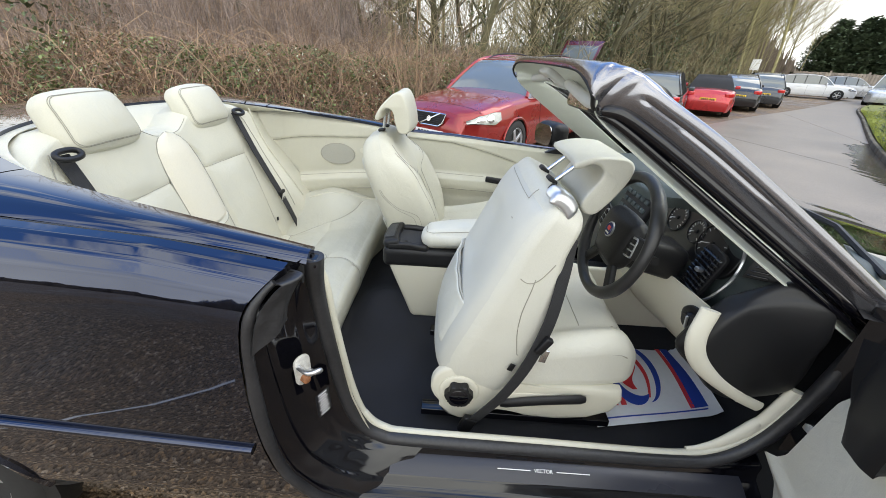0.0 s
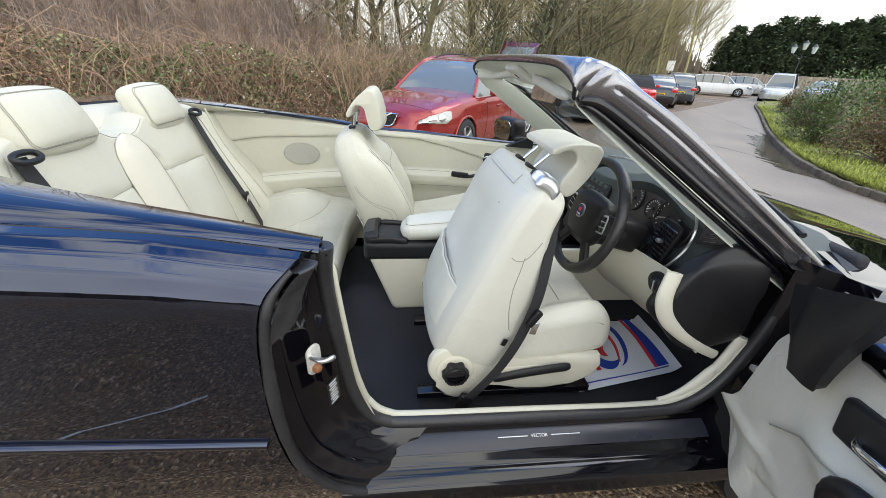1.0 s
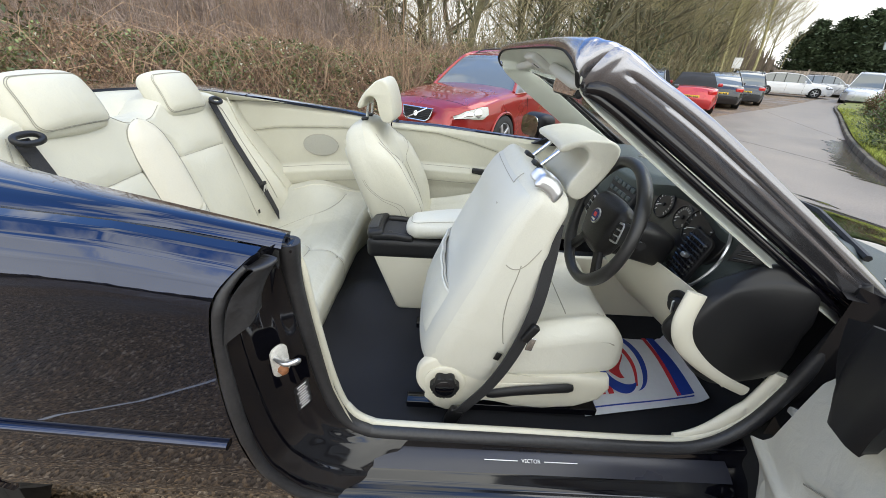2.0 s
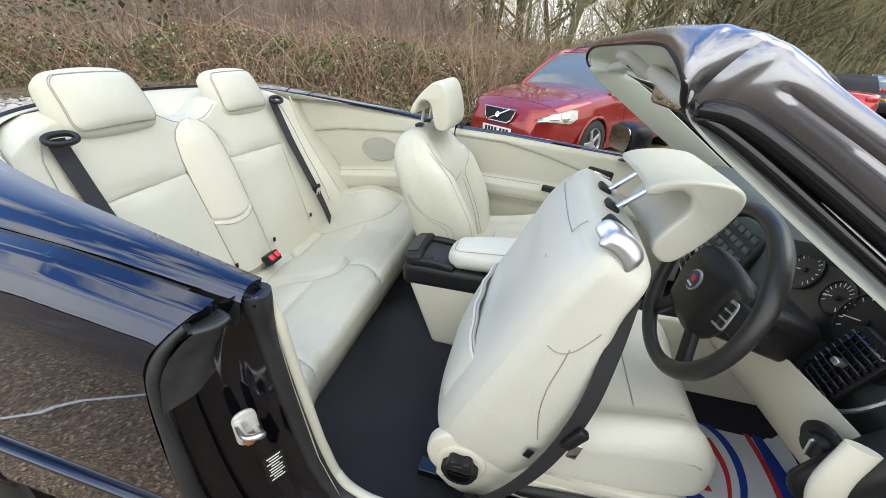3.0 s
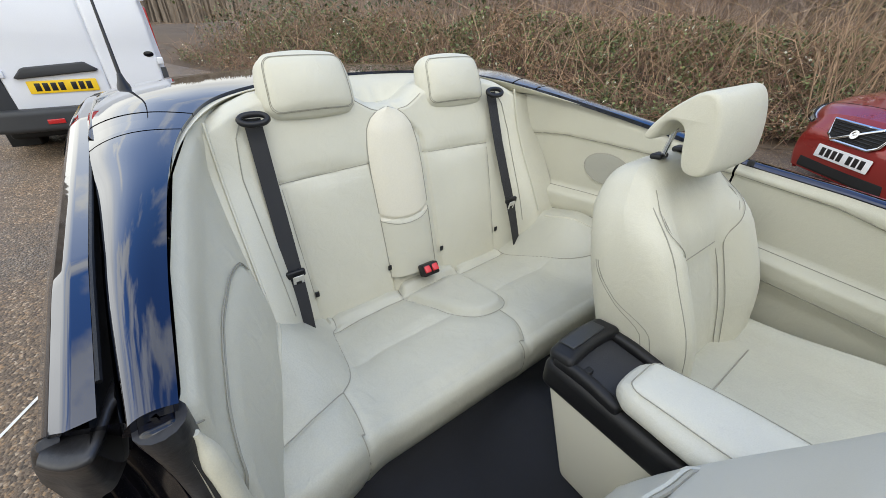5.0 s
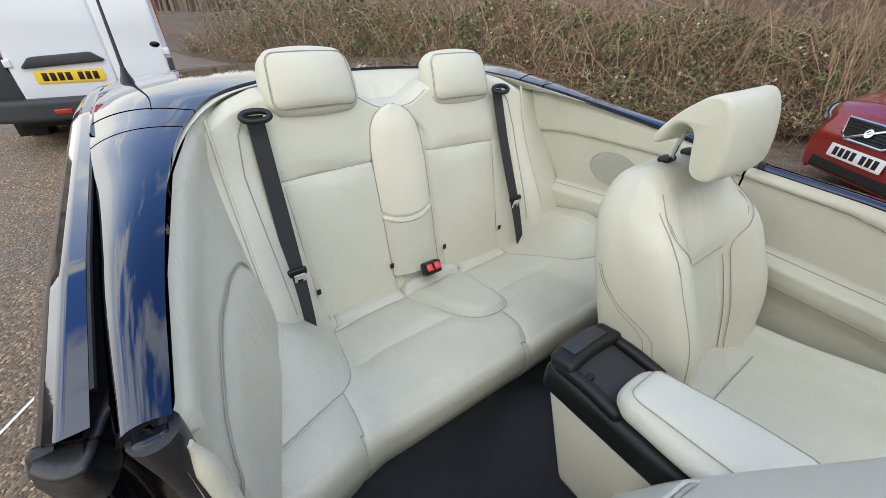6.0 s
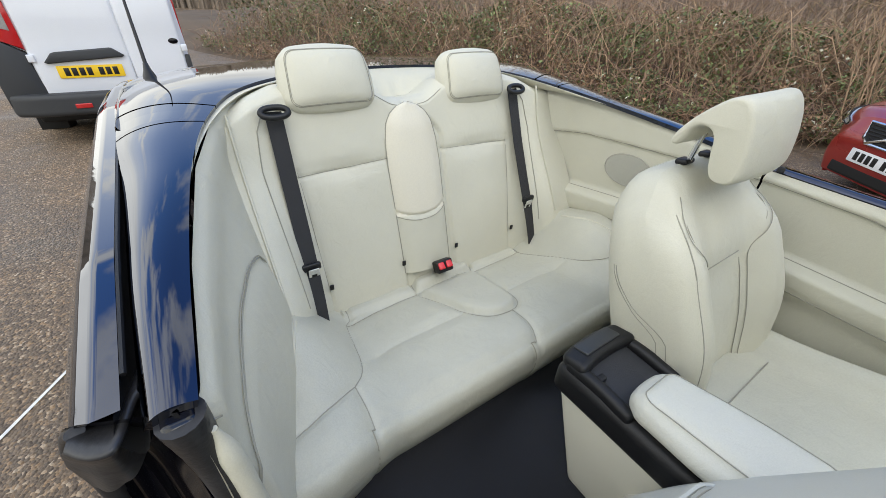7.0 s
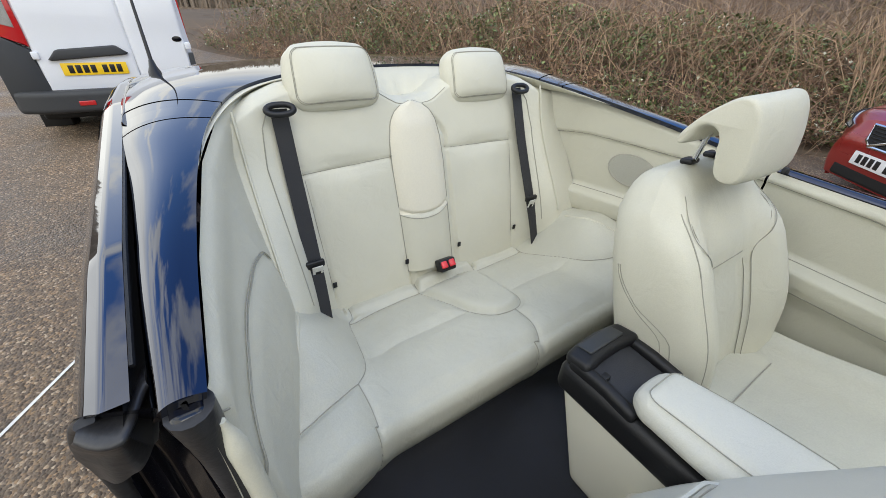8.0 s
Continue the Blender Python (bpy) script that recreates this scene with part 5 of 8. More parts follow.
        if s == sg:
            k = pose(hx + 0.002, yy + s * 0.018, hz - 0.008, -90 * s, 0, 0)
            part("knob_boss", lathe([(0.062, -0.01), (0.062, 0.002), (0.056, 0.006), (0.045, 0.004)], 32, m=k), TRIM, seat, "round cream recliner boss")
            prof = []
            for j in range(48):
                a = 2 * math.pi * j / 48
                r = 0.041 + 0.0042 * math.cos(6 * a)
                prof.append((r * math.cos(a), r * math.sin(a)))
            kn = part("recline_knob", prism(prof, 0.026, k @ pose(0, 0, 0.003), 0.005), PLASTIC, seat, "black ribbed recliner knob")
            part("knob_face", lathe([(0.030, 0.0285), (0.028, 0.0305), (0.002, 0.029)], 24, m=k), JAMB, kn)
            lv = [(hx + 0.135, yy + s * 0.020, hz - 0.052), (hx + 0.22, yy + s * 0.028, hz - 0.024), (hx + 0.32, yy + s * 0.030, hz - 0.006), (hx + 0.395, yy + s * 0.024, hz - 0.004)]
            part("height_lever", tube(spline(lv, 16), [0.012] + [0.017] * 14 + [0.012], 10, flat=0.62, up=(0, 1, 0)), PLASTIC, seat, "black seat height lever")
            part("lever_slot", rbox((0.120, 0.004, 0.026), 0.003, 6, 0.0, lambda p: (p[0], p[1], p[2] * (1 - 0.3 * (p[0] / 0.120)) + 0.1 * p[0]), pose(hx + 0.265, yy + s * 0.0135, hz - 0.026)), TRIM, seat)
    for s in (-1, 1):
        part("seat_rail", rbox((0.32, 0.022, 0.014), 0.004, 2, m=pose(hx + 0.20, hy + s * 0.205, 0.302)), JAMB, seat, "black steel seat rail")
        part("rail_foot", rbox((0.03, 0.02, 0.05), 0.006, 2, m=pose(hx + 0.02, hy + s * 0.205, 0.345)), JAMB, seat)
        part("rail_foot", rbox((0.03, 0.02, 0.05), 0.006, 2, m=pose(hx + 0.40, hy + s * 0.205, 0.345)), JAMB, seat)
    return seat


front_seat(-20.0, (-0.075, 0.368, 0.462), False)
ds = front_seat(24.0, (0.085, -0.343, 0.463), True)
# driver's belt from the anchor, along the seat and up behind it
run = spline([(0.13, -0.632, 0.345), (0.155, -0.648, 0.40), (0.218, -0.652, 0.50), (0.272, -0.648, 0.62), (0.312, -0.635, 0.76), (0.335, -0.60, 0.88), (0.350, -0.56, 0.98)], 40)
db = part("seat_belt", ribbon(run, 0.042, 0.003, (0.78, 0.30, -0.55)), WEB, ds, "charcoal driver's belt hanging beside the seat")
part("belt_anchor", rbox((0.022, 0.012, 0.035), 0.008, 2, m=pose(0.12, -0.632, 0.335, 0, 20, 0)), PLASTIC, db)
q = run[23]
part("belt_tongue", rbox((0.012, 0.010, 0.030), 0.006, 2, m=pose(q.x + 0.01, q.y - 0.006, q.z, 0, 30, 0)), PLASTIC, db)
part("tongue_plate", rbox((0.010, 0.002, 0.022), 0.002, 2, m=pose(q.x + 0.018, q.y - 0.004, q.z - 0.04, 0, 10, 0)), CHROME, db)
part("maker_tag", rbox((0.008, 0.002, 0.013), 0.001, 1, m=pose(0.232, -0.630, 0.59, 0, 20, 0)), PLASTIC, ds)

# ---- centre console with armrest ----
con = part("centre_console", rbox((0.22, 0.100, 0.150), 0.02, 10, 0.0, lambda p: (p[0] - 0.055 * (p[2] / 0.15) * (p[0] < 0) * min(1, -p[0] / 0.1), p[1], p[2]), pose(0.035, 0.018, 0.475)), TRIM, car, "cream centre console")
part("console_top", rbox((0.25, 0.106, 0.044), 0.024, 8, 0.0, lambda p: (p[0], p[1], p[2]), pose(0.0, 0.018, 0.628)), PLASTIC, con, "black console top")
for sd in (-1, 1):
    part("console_rim", rbox((0.085, 0.014, 0.016), 0.012, 5, 0.0, lambda p: (p[0], p[1], p[2] - 0.014 * smooth(-0.01, 0.085, p[0])), pose(-0.145, 0.018 + sd * 0.088, 0.682, 0, -3, 0)), PLASTIC, con)
part("console_hump", rbox((0.034, 0.100, 0.018), 0.016, 8, 0.0, lambda p: (p[0] + 0.012 * (p[1] / 0.1) ** 2, p[1], p[2]), pose(-0.222, 0.018, 0.686, 0, -10, 0)), PLASTIC, con, "rounded black rear end of the console")
part("ashtray_lid", rbox((0.020, 0.062, 0.004), 0.004, 3, m=pose(-0.224, 0.018, 0.705, 0, -12, 0)), mat("grey_grained_lid", (0.028, 0.03, 0.032), 0.38, bump=0.2, grain=600), con)
part("console_tray", rbox((0.060, 0.070, 0.004), 0.003, 4, m=pose(-0.130, 0.018, 0.675, 0, 4, 0)), mat("tray_lining", (0.02, 0.021, 0.025), 0.6, bump=0.3, grain=500), con)
part("tray_catch", rbox((0.008, 0.012, 0.010), 0.004, 2, m=pose(-0.155, -0.052, 0.684)), PLASTIC, con)
part("console_front", rbox((0.30, 0.095, 0.10), 0.03, 8, m=pose(0.52, 0.045, 0.46)), PLASTIC, con, "black gear console")
part("armrest", rbox((0.150, 0.080, 0.038), 0.034, 12, 0.012, lambda p: (p[0], p[1] * (1 - 0.16 * smooth(0.05, -0.15, p[0])), p[2] + 0.008 * (p[0] / 0.15)), pose(0.068, -0.012, 0.722, 0, -3, 0)), LEATHER_PALE, con, "cream leather armrest lid")
AM = pose(0.068, -0.012, 0.722, 0, -3, 0)
for g in (0.010,):
    ring = []
    for x, y in dense(rrect(0.30 - 2 * g, 0.16 - 2 * g, 0.035, 6), 0.012):
        p = on_rbox((x, y, 0.038), (0.150, 0.080, 0.038), 0.034, 0.012)
        ring.append(AM @ Vector((p.x, p.y * (1 - 0.16 * smooth(0.05, -0.15, p.x)), p.z + 0.008 * (p.x / 0.15) + 0.001)))
    part("armrest_seam", tube(ring, 0.0013, 5, closed=True), STITCH, con)
part("gear_lever", tube([(0.50, 0.05, 0.54), (0.49, 0.05, 0.64), (0.485, 0.05, 0.66)], [0.014, 0.02, 0.026], 12), PLASTIC, con)

# ---- dashboard ----
def dash_fn(u, v):
    y = -0.685 + 1.37 * u
    hood = bump1(y, -0.335, 0.20)
    P = [(1.24, 0.935), (1.10, 0.965), (0.96, 0.975 + 0.05 * hood), (0.845, 0.975 + 0.075 * hood), (0.790, 0.945 + 0.07 * hood), (0.790 + 0.06 * hood, 0.90 + 0.03 * hood), (0.79, 0.82), (0.81, 0.76), (0.83, 0.70), (0.90, 0.60)]
    x, z = 0, 0
    s = v * (len(P) - 1)
    i = min(int(s), len(P) - 2)
    t = s - i
    x = P[i][0] + (P[i + 1][0] - P[i][0]) * t
    z = P[i][1] + (P[i + 1][1] - P[i][1]) * t
    a = abs(y)
    x += 0.06 * smooth(0.50, 0.69, a) * smooth(0.1, 0.4, v)
    z -= 0.06 * smooth(0.55, 0.69, a) * (1 - v)
    return Vector((x, y, z))


bm = grid(dash_fn, 90, 60)
dash = part("dashboard", bm, SOFT, car, "black and dark green-grey dashboard", sharp=50)
DM = frame_of((0.815, -0.345, 0.925), (0, -1, 0), (0.30, 0, 1))
part("instrument_panel", prism(rrect(0.40, 0.155, 0.06), 0.012, DM, 0.004), DIAL, dash, "black instrument panel")
for cx, r in ((-0.115, 0.048), (0.0, 0.040), (0.085, 0.062)):
    d = part("dial", lathe([(r, 0.012), (r, 0.017), (r - 0.004, 0.018), (r - 0.005, 0.014), (0.002, 0.014)], 32, m=DM @ pose(cx, 0.004, 0)), DIAL, dash, "round instrument dial with pale marks")
    for k in range(15):
        a = radians(225 - 270 * k / 14)
        part("dial_mark", rbox((0.0045, 0.0009, 0.0006), 0.0004, 1, m=DM @ pose(cx + (r - 0.012) * math.cos(a), 0.004 + (r - 0.012) * math.sin(a), 0.0146, 0, 0, math.degrees(a))), INK, d)
    part("needle", rbox((r * 0.42, 0.0012, 0.001), 0.0006, 1, m=DM @ pose(cx - r * 0.3, 0.004 - r * 0.12, 0.0165, 0, 0, 20)), INK, d)
    part("hub", lathe([(0.007, 0.014), (0.007, 0.019), (0.002, 0.02)], 12, m=DM @ pose(cx, 0.004, 0)), PLASTIC, d)
# bright trim line round the binnacle and outer vent
sv = spline([(0.80, 0.02, 1.035), (0.79, -0.15, 1.060), (0.80, -0.33, 1.066), (0.80, -0.46, 1.040), (0.80, -0.545, 0.985), (0.785, -0.575, 0.91), (0.755, -0.562, 0.83), (0.745, -0.52, 0.795), (0.74, -0.44, 0.80)], 60)
part("bright_trim", tube(sv, 0.0045, 6), SATIN, dash, "thin silver trim line round the binnacle")
VM = frame_of((0.766, -0.492, 0.872), (0.10, -1, -0.15), (0.22, -0.1, 1))
vent = part("air_vent", prism(rrect(0.085, 0.150, 0.018), 0.012, VM, 0.003), PLASTIC, dash, "black outer air vent with a honeycomb of slats")
for k in range(9):
    part("slat", rbox((0.037, 0.0018, 0.006), 0.001, 1, m=VM @ pose(0, -0.056 + 0.014 * k, 0.014, 25, 0, 0)), JAMB, vent)
for k in range(5):
    part("slat", rbox((0.0015, 0.062, 0.005), 0.001, 1, m=VM @ pose(-0.028 + 0.014 * k, 0, 0.012)), JAMB, vent)
part("vent_slider", rbox((0.008, 0.006, 0.010), 0.003, 2, m=VM @ pose(0.002, 0.004, 0.024)), SATIN, vent)
SV = frame_of((0.815, -0.615, 0.945), (0.55, -0.75, 0), (0.15, 0.1, 1))
dv = part("demister_vent", prism([(-0.035, -0.03), (0.038, -0.012), (0.034, 0.006), (-0.026, 0.036)], 0.010, SV, 0.003), PLASTIC, dash, "small triangular black side vent")
for k in range(4):
    part("slat", rbox((0.022 - 0.003 * k, 0.0022, 0.004), 0.001, 1, m=SV @ pose(-0.004 + 0.001 * k, -0.013 + 0.012 * k, 0.012, 0, 0, 12)), JAMB, dv)
# cream lower dash with the light switch, and the black end cap
def knee_fn(u, v):
    y = -0.672 + 0.60 * u
    x = 0.735 + 0.14 * v ** 1.4 - 0.03 * math.sin(math.pi * v) + 0.01 * smooth(0.6, 0, u)
    z = 0.835 - 0.28 * v + 0.01 * math.sin(math.pi * u) - 0.07 * u
    return Vector((x - 0.02, y, z))


bm = grid(knee_fn, 30, 20, thick=0.006)
part("knee_panel", bm, TRIM, dash, "cream lower dashboard panel")
KM = frame_of((0.694, -0.622, 0.795), (0.25, -1, 0), (-0.15, 0, 1))
lk = part("light_switch", lathe([(0.040, 0), (0.040, 0.006), (0.034, 0.010), (0.024, 0.010), (0.021, 0.024), (0.004, 0.025)], 28, m=KM), PLASTIC, dash, "black round light switch")
part("switch_grip", rbox((0.003, 0.019, 0.004), 0.002, 2, m=KM @ pose(0, 0, 0.026)), SATIN, lk)
part("dash_end_cap", rbox((0.160, 0.030, 0.170), 0.029, 14, 0.020, lambda p: (p[0] * math.sqrt(max(0.0, 1 - 0.48 * (p[2] / 0.165) ** 2)) + 0.060 * smooth(0.0, -0.165, p[2]) + 0.030 * (p[2] / 0.165), p[1], p[2] * math.sqrt(max(0.0, 1 - 0.40 * (p[0] / 0.150) ** 2))), pose(0.812, -0.672, 0.765)), PLASTIC, dash, "big smooth black dashboard end cap", sharp=70)
part("cap_edge", tube(spline([(0.668, -0.690, 0.875), (0.652, -0.704, 0.80), (0.676, -0.708, 0.735), (0.742, -0.708, 0.672), (0.835, -0.706, 0.610), (0.90, -0.70, 0.575)], 30), [0.026 - 0.010 * smooth(4, 26, i) for i in range(30)], 14, flat=0.5, up=(0, 1, 0)), TRIM, dash, "cream edge round the dashboard end")
# centre stack and buttons
CS = frame_of((0.775, 0.045, 0.80), (0, -1, 0), (0.32, 0, 1))
stack = part("dash_centre", prism(rrect(0.23, 0.30, 0.03), 0.02, CS, 0.006), PLASTIC, dash, "black centre stack with buttons")
for r in range(4):
    for c in range(5):
        part("button", rbox((0.016, 0.009, 0.004), 0.003, 1, m=CS @ pose(-0.08 + 0.04 * c, 0.11 - 0.035 * r, 0.022)), SOFT, stack)
part("screen", rbox((0.075, 0.028, 0.002), 0.002, 1, m=CS @ pose(0, -0.05, 0.021)), DIAL, stack)
# kick panel, foot wells and pedals
kick = [Vector((p.x - 0.022, p.y + 0.022, p.z + 0.020 * (p.z < 0.5))) for p in SEALS[84:113]]
part("kick_panel", tube(kick, [0.012 + 0.013 * smooth(0, 14, i) for i in range(len(kick))], 12, flat=0.55, up=(0, 1, 0)), TRIM, car, "cream kick panel in front of the sill")
for y in (-0.30, -0.42):
    part("pedal", rbox((0.012, 0.032, 0.035), 0.008, 2, m=pose(1.10, y, 0.42, 0, -30, 0)), PLASTIC, car)
part("tunnel_side", rbox((0.26, 0.012, 0.14), 0.01, 4, m=pose(0.85, -0.085, 0.50)), TRIM, con, "cream tunnel side panel")

# ---- steering wheel ----
SW = frame_of((0.560, -0.362, 0.910), (0, -1, 0), (0.27, 0, 1))
rim = [SW @ Vector((0.188 * math.cos(2 * math.pi * i / 64), 0.188 * math.sin(2 * math.pi * i / 64), 0.012)) for i in range(64)]
LEA = mat("black_leather_rim", (0.02, 0.02, 0.021), 0.35, bump=0.15, grain=400, vary=0.1)
sw = part("steering_wheel", tube(rim, [0.0165 + 0.0035 * abs(math.sin(2 * math.pi * i / 64 * 2)) ** 3 for i in range(64)], 14, closed=True), LEA, car, "black leather four-spoke steering wheel", sharp=70)
part("airbag_pad", rbox((0.104, 0.080, 0.030), 0.028, 8, 0.010, lambda p: (p[0] * (1 - 0.25 * smooth(0.01, -0.08, p[1])), p[1], p[2]), SW @ pose(0, -0.006, -0.004)), PLASTIC, sw, "black airbag pad")
for a, w in ((8, 0.032), (172, 0.032), (232, 0.018), (308, 0.018)):
    part("spoke", rbox((0.062, w, 0.010), 0.008, 4, 0.0, None, SW @ pose(0, 0, 0.004, 0, 0, a) @ pose(0.125, 0, 0)), PLASTIC, sw)
for s in (-1, 1):
    bp = part("button_plate", prism(rrect(0.050, 0.062, 0.012), 0.004, SW @ pose(s * 0.108, 0.012, 0.012, 0, 0, s * 10), 0.001), SATIN, sw, "silver button plate")
    for k in range(3):
        for c in (-1, 1):
            part("button", rbox((0.009, 0.007, 0.002), 0.002, 1, m=SW @ pose(s * 0.108, 0.012, 0.017, 0, 0, s * 10) @ pose(c * 0.0105, 0.018 - 0.018 * k, 0)), PLASTIC, bp)
bd = part("badge", lathe([(0.024, 0), (0.024, 0.004), (0.021, 0.005), (0.002, 0.005)], 28, m=SW @ pose(0.0, 0.012, 0.036)), SATIN, sw, "round badge, silver rim with red and blue")
part("badge_field", lathe([(0.0205, 0.005), (0.0205, 0.0062), (0.001, 0.0062)], 28, m=SW @ pose(0, 0.012, 0.036)), mat("badge_blue", (0.01, 0.02, 0.12), 0.2), bd)
part("badge_shape", prism(rrect(0.018, 0.013, 0.004), 0.001, SW @ pose(0, 0.016, 0.0423)), RED, bd)
part("badge_bar", rbox((0.012, 0.0025, 0.0005), 0.0004, 1, m=SW @ pose(0, 0.001, 0.0427)), INK, bd)
part("column_shroud", rbox((0.07, 0.055, 0.10), 0.03, 5, m=SW @ pose(0, -0.02, -0.11)), PLASTIC, sw)
for s in (-1, 1):
    part("column_stalk", tube([SW @ Vector((s * 0.03, 0, -0.06)), SW @ Vector((s * 0.12, 0.006, -0.045)), SW @ Vector((s * 0.155, 0.008, -0.042))], [0.007, 0.008, 0.013], 8), PLASTIC, sw, "black column stalk")

# ---- paper mat in the driver's footwell ----
mat_o = thing("paper_floor_mat", "white paper floor mat printed red and blue on the carpet", "floor mat", pose(0.815, -0.30, 0.286))
MO, MX, MY = Vector((0.57, -0.572, 0.288)), Vector((0.46, 0.085, 0)), Vector((0.02, 0.47, 0))


def mp(a, b, h=0.0):
    """A place on the mat: a along its long side, b across."""
    p = MO + MX * a * 1.02 + MY * b
    p.z += 0.006 * math.sin(a * 7 + b * 3) * math.sin(b * 5) + 0.04 * smooth(0.9, 1.1, a) + h
    return p


bm = grid(lambda u, v: mp(u, v), 20, 20, thick=0.0012)
part("sheet", bm, PAPER, mat_o)


def strip(name, fa, material, n=24, h=0.0022):
    bm = grid(lambda u, v: mp(*fa(u, v), h), n, 4, thick=0.0005)
    part(name, bm, material, mat_o)


strip("blue_band", lambda u, v: (0.80 + 0.03 * math.sin(u * 3) + (0.04 + 0.09 * (1 - u)) * v, 0.08 + 0.86 * u), BLUEINK)
strip("red_band", lambda u, v: (0.745 + 0.03 * math.sin(u * 3) + 0.035 * v + 0.04 * (1 - u), 0.08 + 0.86 * u), REDINK)
strip("blue_line", lambda u, v: (0.06 + 0.86 * u, 0.055 + 0.012 * v), BLUEINK)
EA, EB = 0.45, 0.48
strip("blue_crescent", lambda u, v: (EA + (0.175 + 0.050 * v * math.sin(math.pi * u)) * math.cos(radians(100 - 175 * u)), EB + (0.32 + 0.07 * v * math.sin(math.pi * u)) * math.sin(radians(100 - 175 * u))), BLUEINK, 30)
strip("blue_crescent", lambda u, v: (EA + (0.165 + 0.085 * v * math.sin(math.pi * u)) * math.cos(radians(170 + 125 * u)), EB + (0.24 + 0.12 * v * math.sin(math.pi * u)) * math.sin(radians(170 + 125 * u))), BLUEINK, 30)
strip("red_swirl", lambda u, v: (EA - 0.035 + 0.040 * math.sin(6.283 * u) + 0.125 * (v - 0.5) * math.sin(math.pi * (0.10 + 0.80 * u)), EB + 0.21 - 0.38 * u), REDINK, 30, 0.0026)
strip("red_tail", lambda u, v: (EA + 0.055 + 0.055 * math.sin(math.pi * u) + 0.045 * (v - 0.5) * (1 - 0.6 * u), EB + 0.20 - 0.46 * u), REDINK, 30, 0.0026)
for k in range(3):
    strip("red_print_bar", lambda u, v, k=k: (0.10 + 0.07 * k + 0.045 * u, 0.16 + 0.075 * v), REDINK, 4)

# ---- passenger door, closed: inner trim ----
def ldoor_fn(u, v):
    x = -0.252 + 1.20 * u
    top = belt(x) - 0.004
    z = top + (0.34 - top) * v
    return Vector((x, far_wall(x, z) + 0.010 * (1 - smooth(0.0, 0.04, v)), z))


bm = grid(ldoor_fn, 90, 90)
ld = part("passenger_door_trim", bm, LEATHER, car, "cream passenger door trim with armrest", sharp=60)
part("door_top", tube([(x, 0.762, belt(x) - 0.004) for x in [-0.25 + 0.05 * i for i in range(25)]], 0.016, 8, flat=0.7), PAINT, ld)
part("quarter_top", tube([(x, 0.755, belt(x) - 0.0) for x in [-1.25 + 0.05 * i for i in range(20)]], 0.011, 8, flat=0.7), PAINT, car)
part("lock_pin", lathe([(0.010, 0), (0.009, 0.012), (0.006, 0.016)], 12, m=pose(-0.222, 0.722, 1.00)), PLASTIC, ld)
hp = part("handle_recess", rbox((0.062, 0.012, 0.028), 0.012, 4, m=pose(0.468, 0.728, 0.842, 0, 10, 0)), PLASTIC, ld, "black door handle recess")
part("pull_handle", tube(spline([(0.405, 0.716, 0.848), (0.43, 0.706, 0.860), (0.47, 0.704, 0.850), (0.515, 0.714, 0.832)], 14), 0.007, 8, flat=0.7), CHROME, hp, "chrome inner door handle")
part("window_switch", rbox((0.052, 0.014, 0.015), 0.008, 3, m=pose(0.262, 0.686, 0.752, 0, 6, 0)), PLASTIC, ld, "black window switch panel")
part("grab_handle", tube(spline([(0.25, 0.69, 0.742), (0.33, 0.680, 0.745), (0.42, 0.695, 0.765)], 14), 0.010, 8), PLASTIC, ld)
part("mirror_sail", prism([(0, 0), (0.16, 0), (0.16, 0.075)], 0.03, frame_of((0.53, 0.72, 0.925), (1, 0, -0.06), (0, 0, 1))), PLASTIC, ld)
wm = part("wing_mirror", rbox((0.055, 0.100, 0.070), 0.045, 6, 0.0, lambda p: (p[0] * (1 + 0.4 * (p[0] > 0)), p[1], p[2]), pose(0.60, 0.925, 0.990, 0, 0, 22)), PLASTIC, car, "black passenger door mirror")
part("mirror_glass", prism(rrect(0.115, 0.17, 0.04), 0.003, pose(0.60, 0.925, 0.990, 0, 0, 22) @ pose(-0.0555, 0, 0, 0, -90, 0)), mat("wing_mirror_glass", (0.55, 0.55, 0.52), 0.04, metal=1.0, vary=0.0), wm)
part("mirror_arm", rbox((0.035, 0.05, 0.022), 0.015, 3, m=pose(0.63, 0.82, 0.945)), PLASTIC, wm)

# ---- driver's door, open ----
HG = Vector((1.000, -0.840, 0.0))
DD = Vector((-math.cos(radians(70)), -math.sin(radians(70)), 0))      # away from the hinge
DN = Vector((-math.sin(radians(70)), math.cos(radians(70)), 0))       # into the cabin side


def dp(a, n, z):
    return HG + DD * a + DN * n + Vector((0, 0, z))


def dskin_fn(u, v):
    a = 0.02 + 1.40 * u
    y, z = lerp_table([(0, 0.0), (0.2, 0.06), (0.35, 0.085), (0.6, 0.10), (0.85, 0.09), (1, 0.05)], v), lerp_table([(0, belt(1.08 - a)), (0.2, belt(1.08 - a) - 0.06), (0.35, 0.78), (0.6, 0.55), (0.85, 0.33), (1, 0.24)], v)
    a = min(a, 1.45 - 0.28 * smooth(0.45, 0.22, z))
    return dp(a, 0.0 - y, z)


bm = grid(dskin_fn, 40, 30)
door = part("driver_door", bm, PAINT, car, "driver's door standing wide open")
# shell rim at the hinge edge and below
part("door_shell", rbox((0.70, 0.055, 0.32), 0.03, 6, m=frame_of(dp(0.735, -0.02, 0.575), DD, (DN.x, DN.y, 0))), JAMB, door)


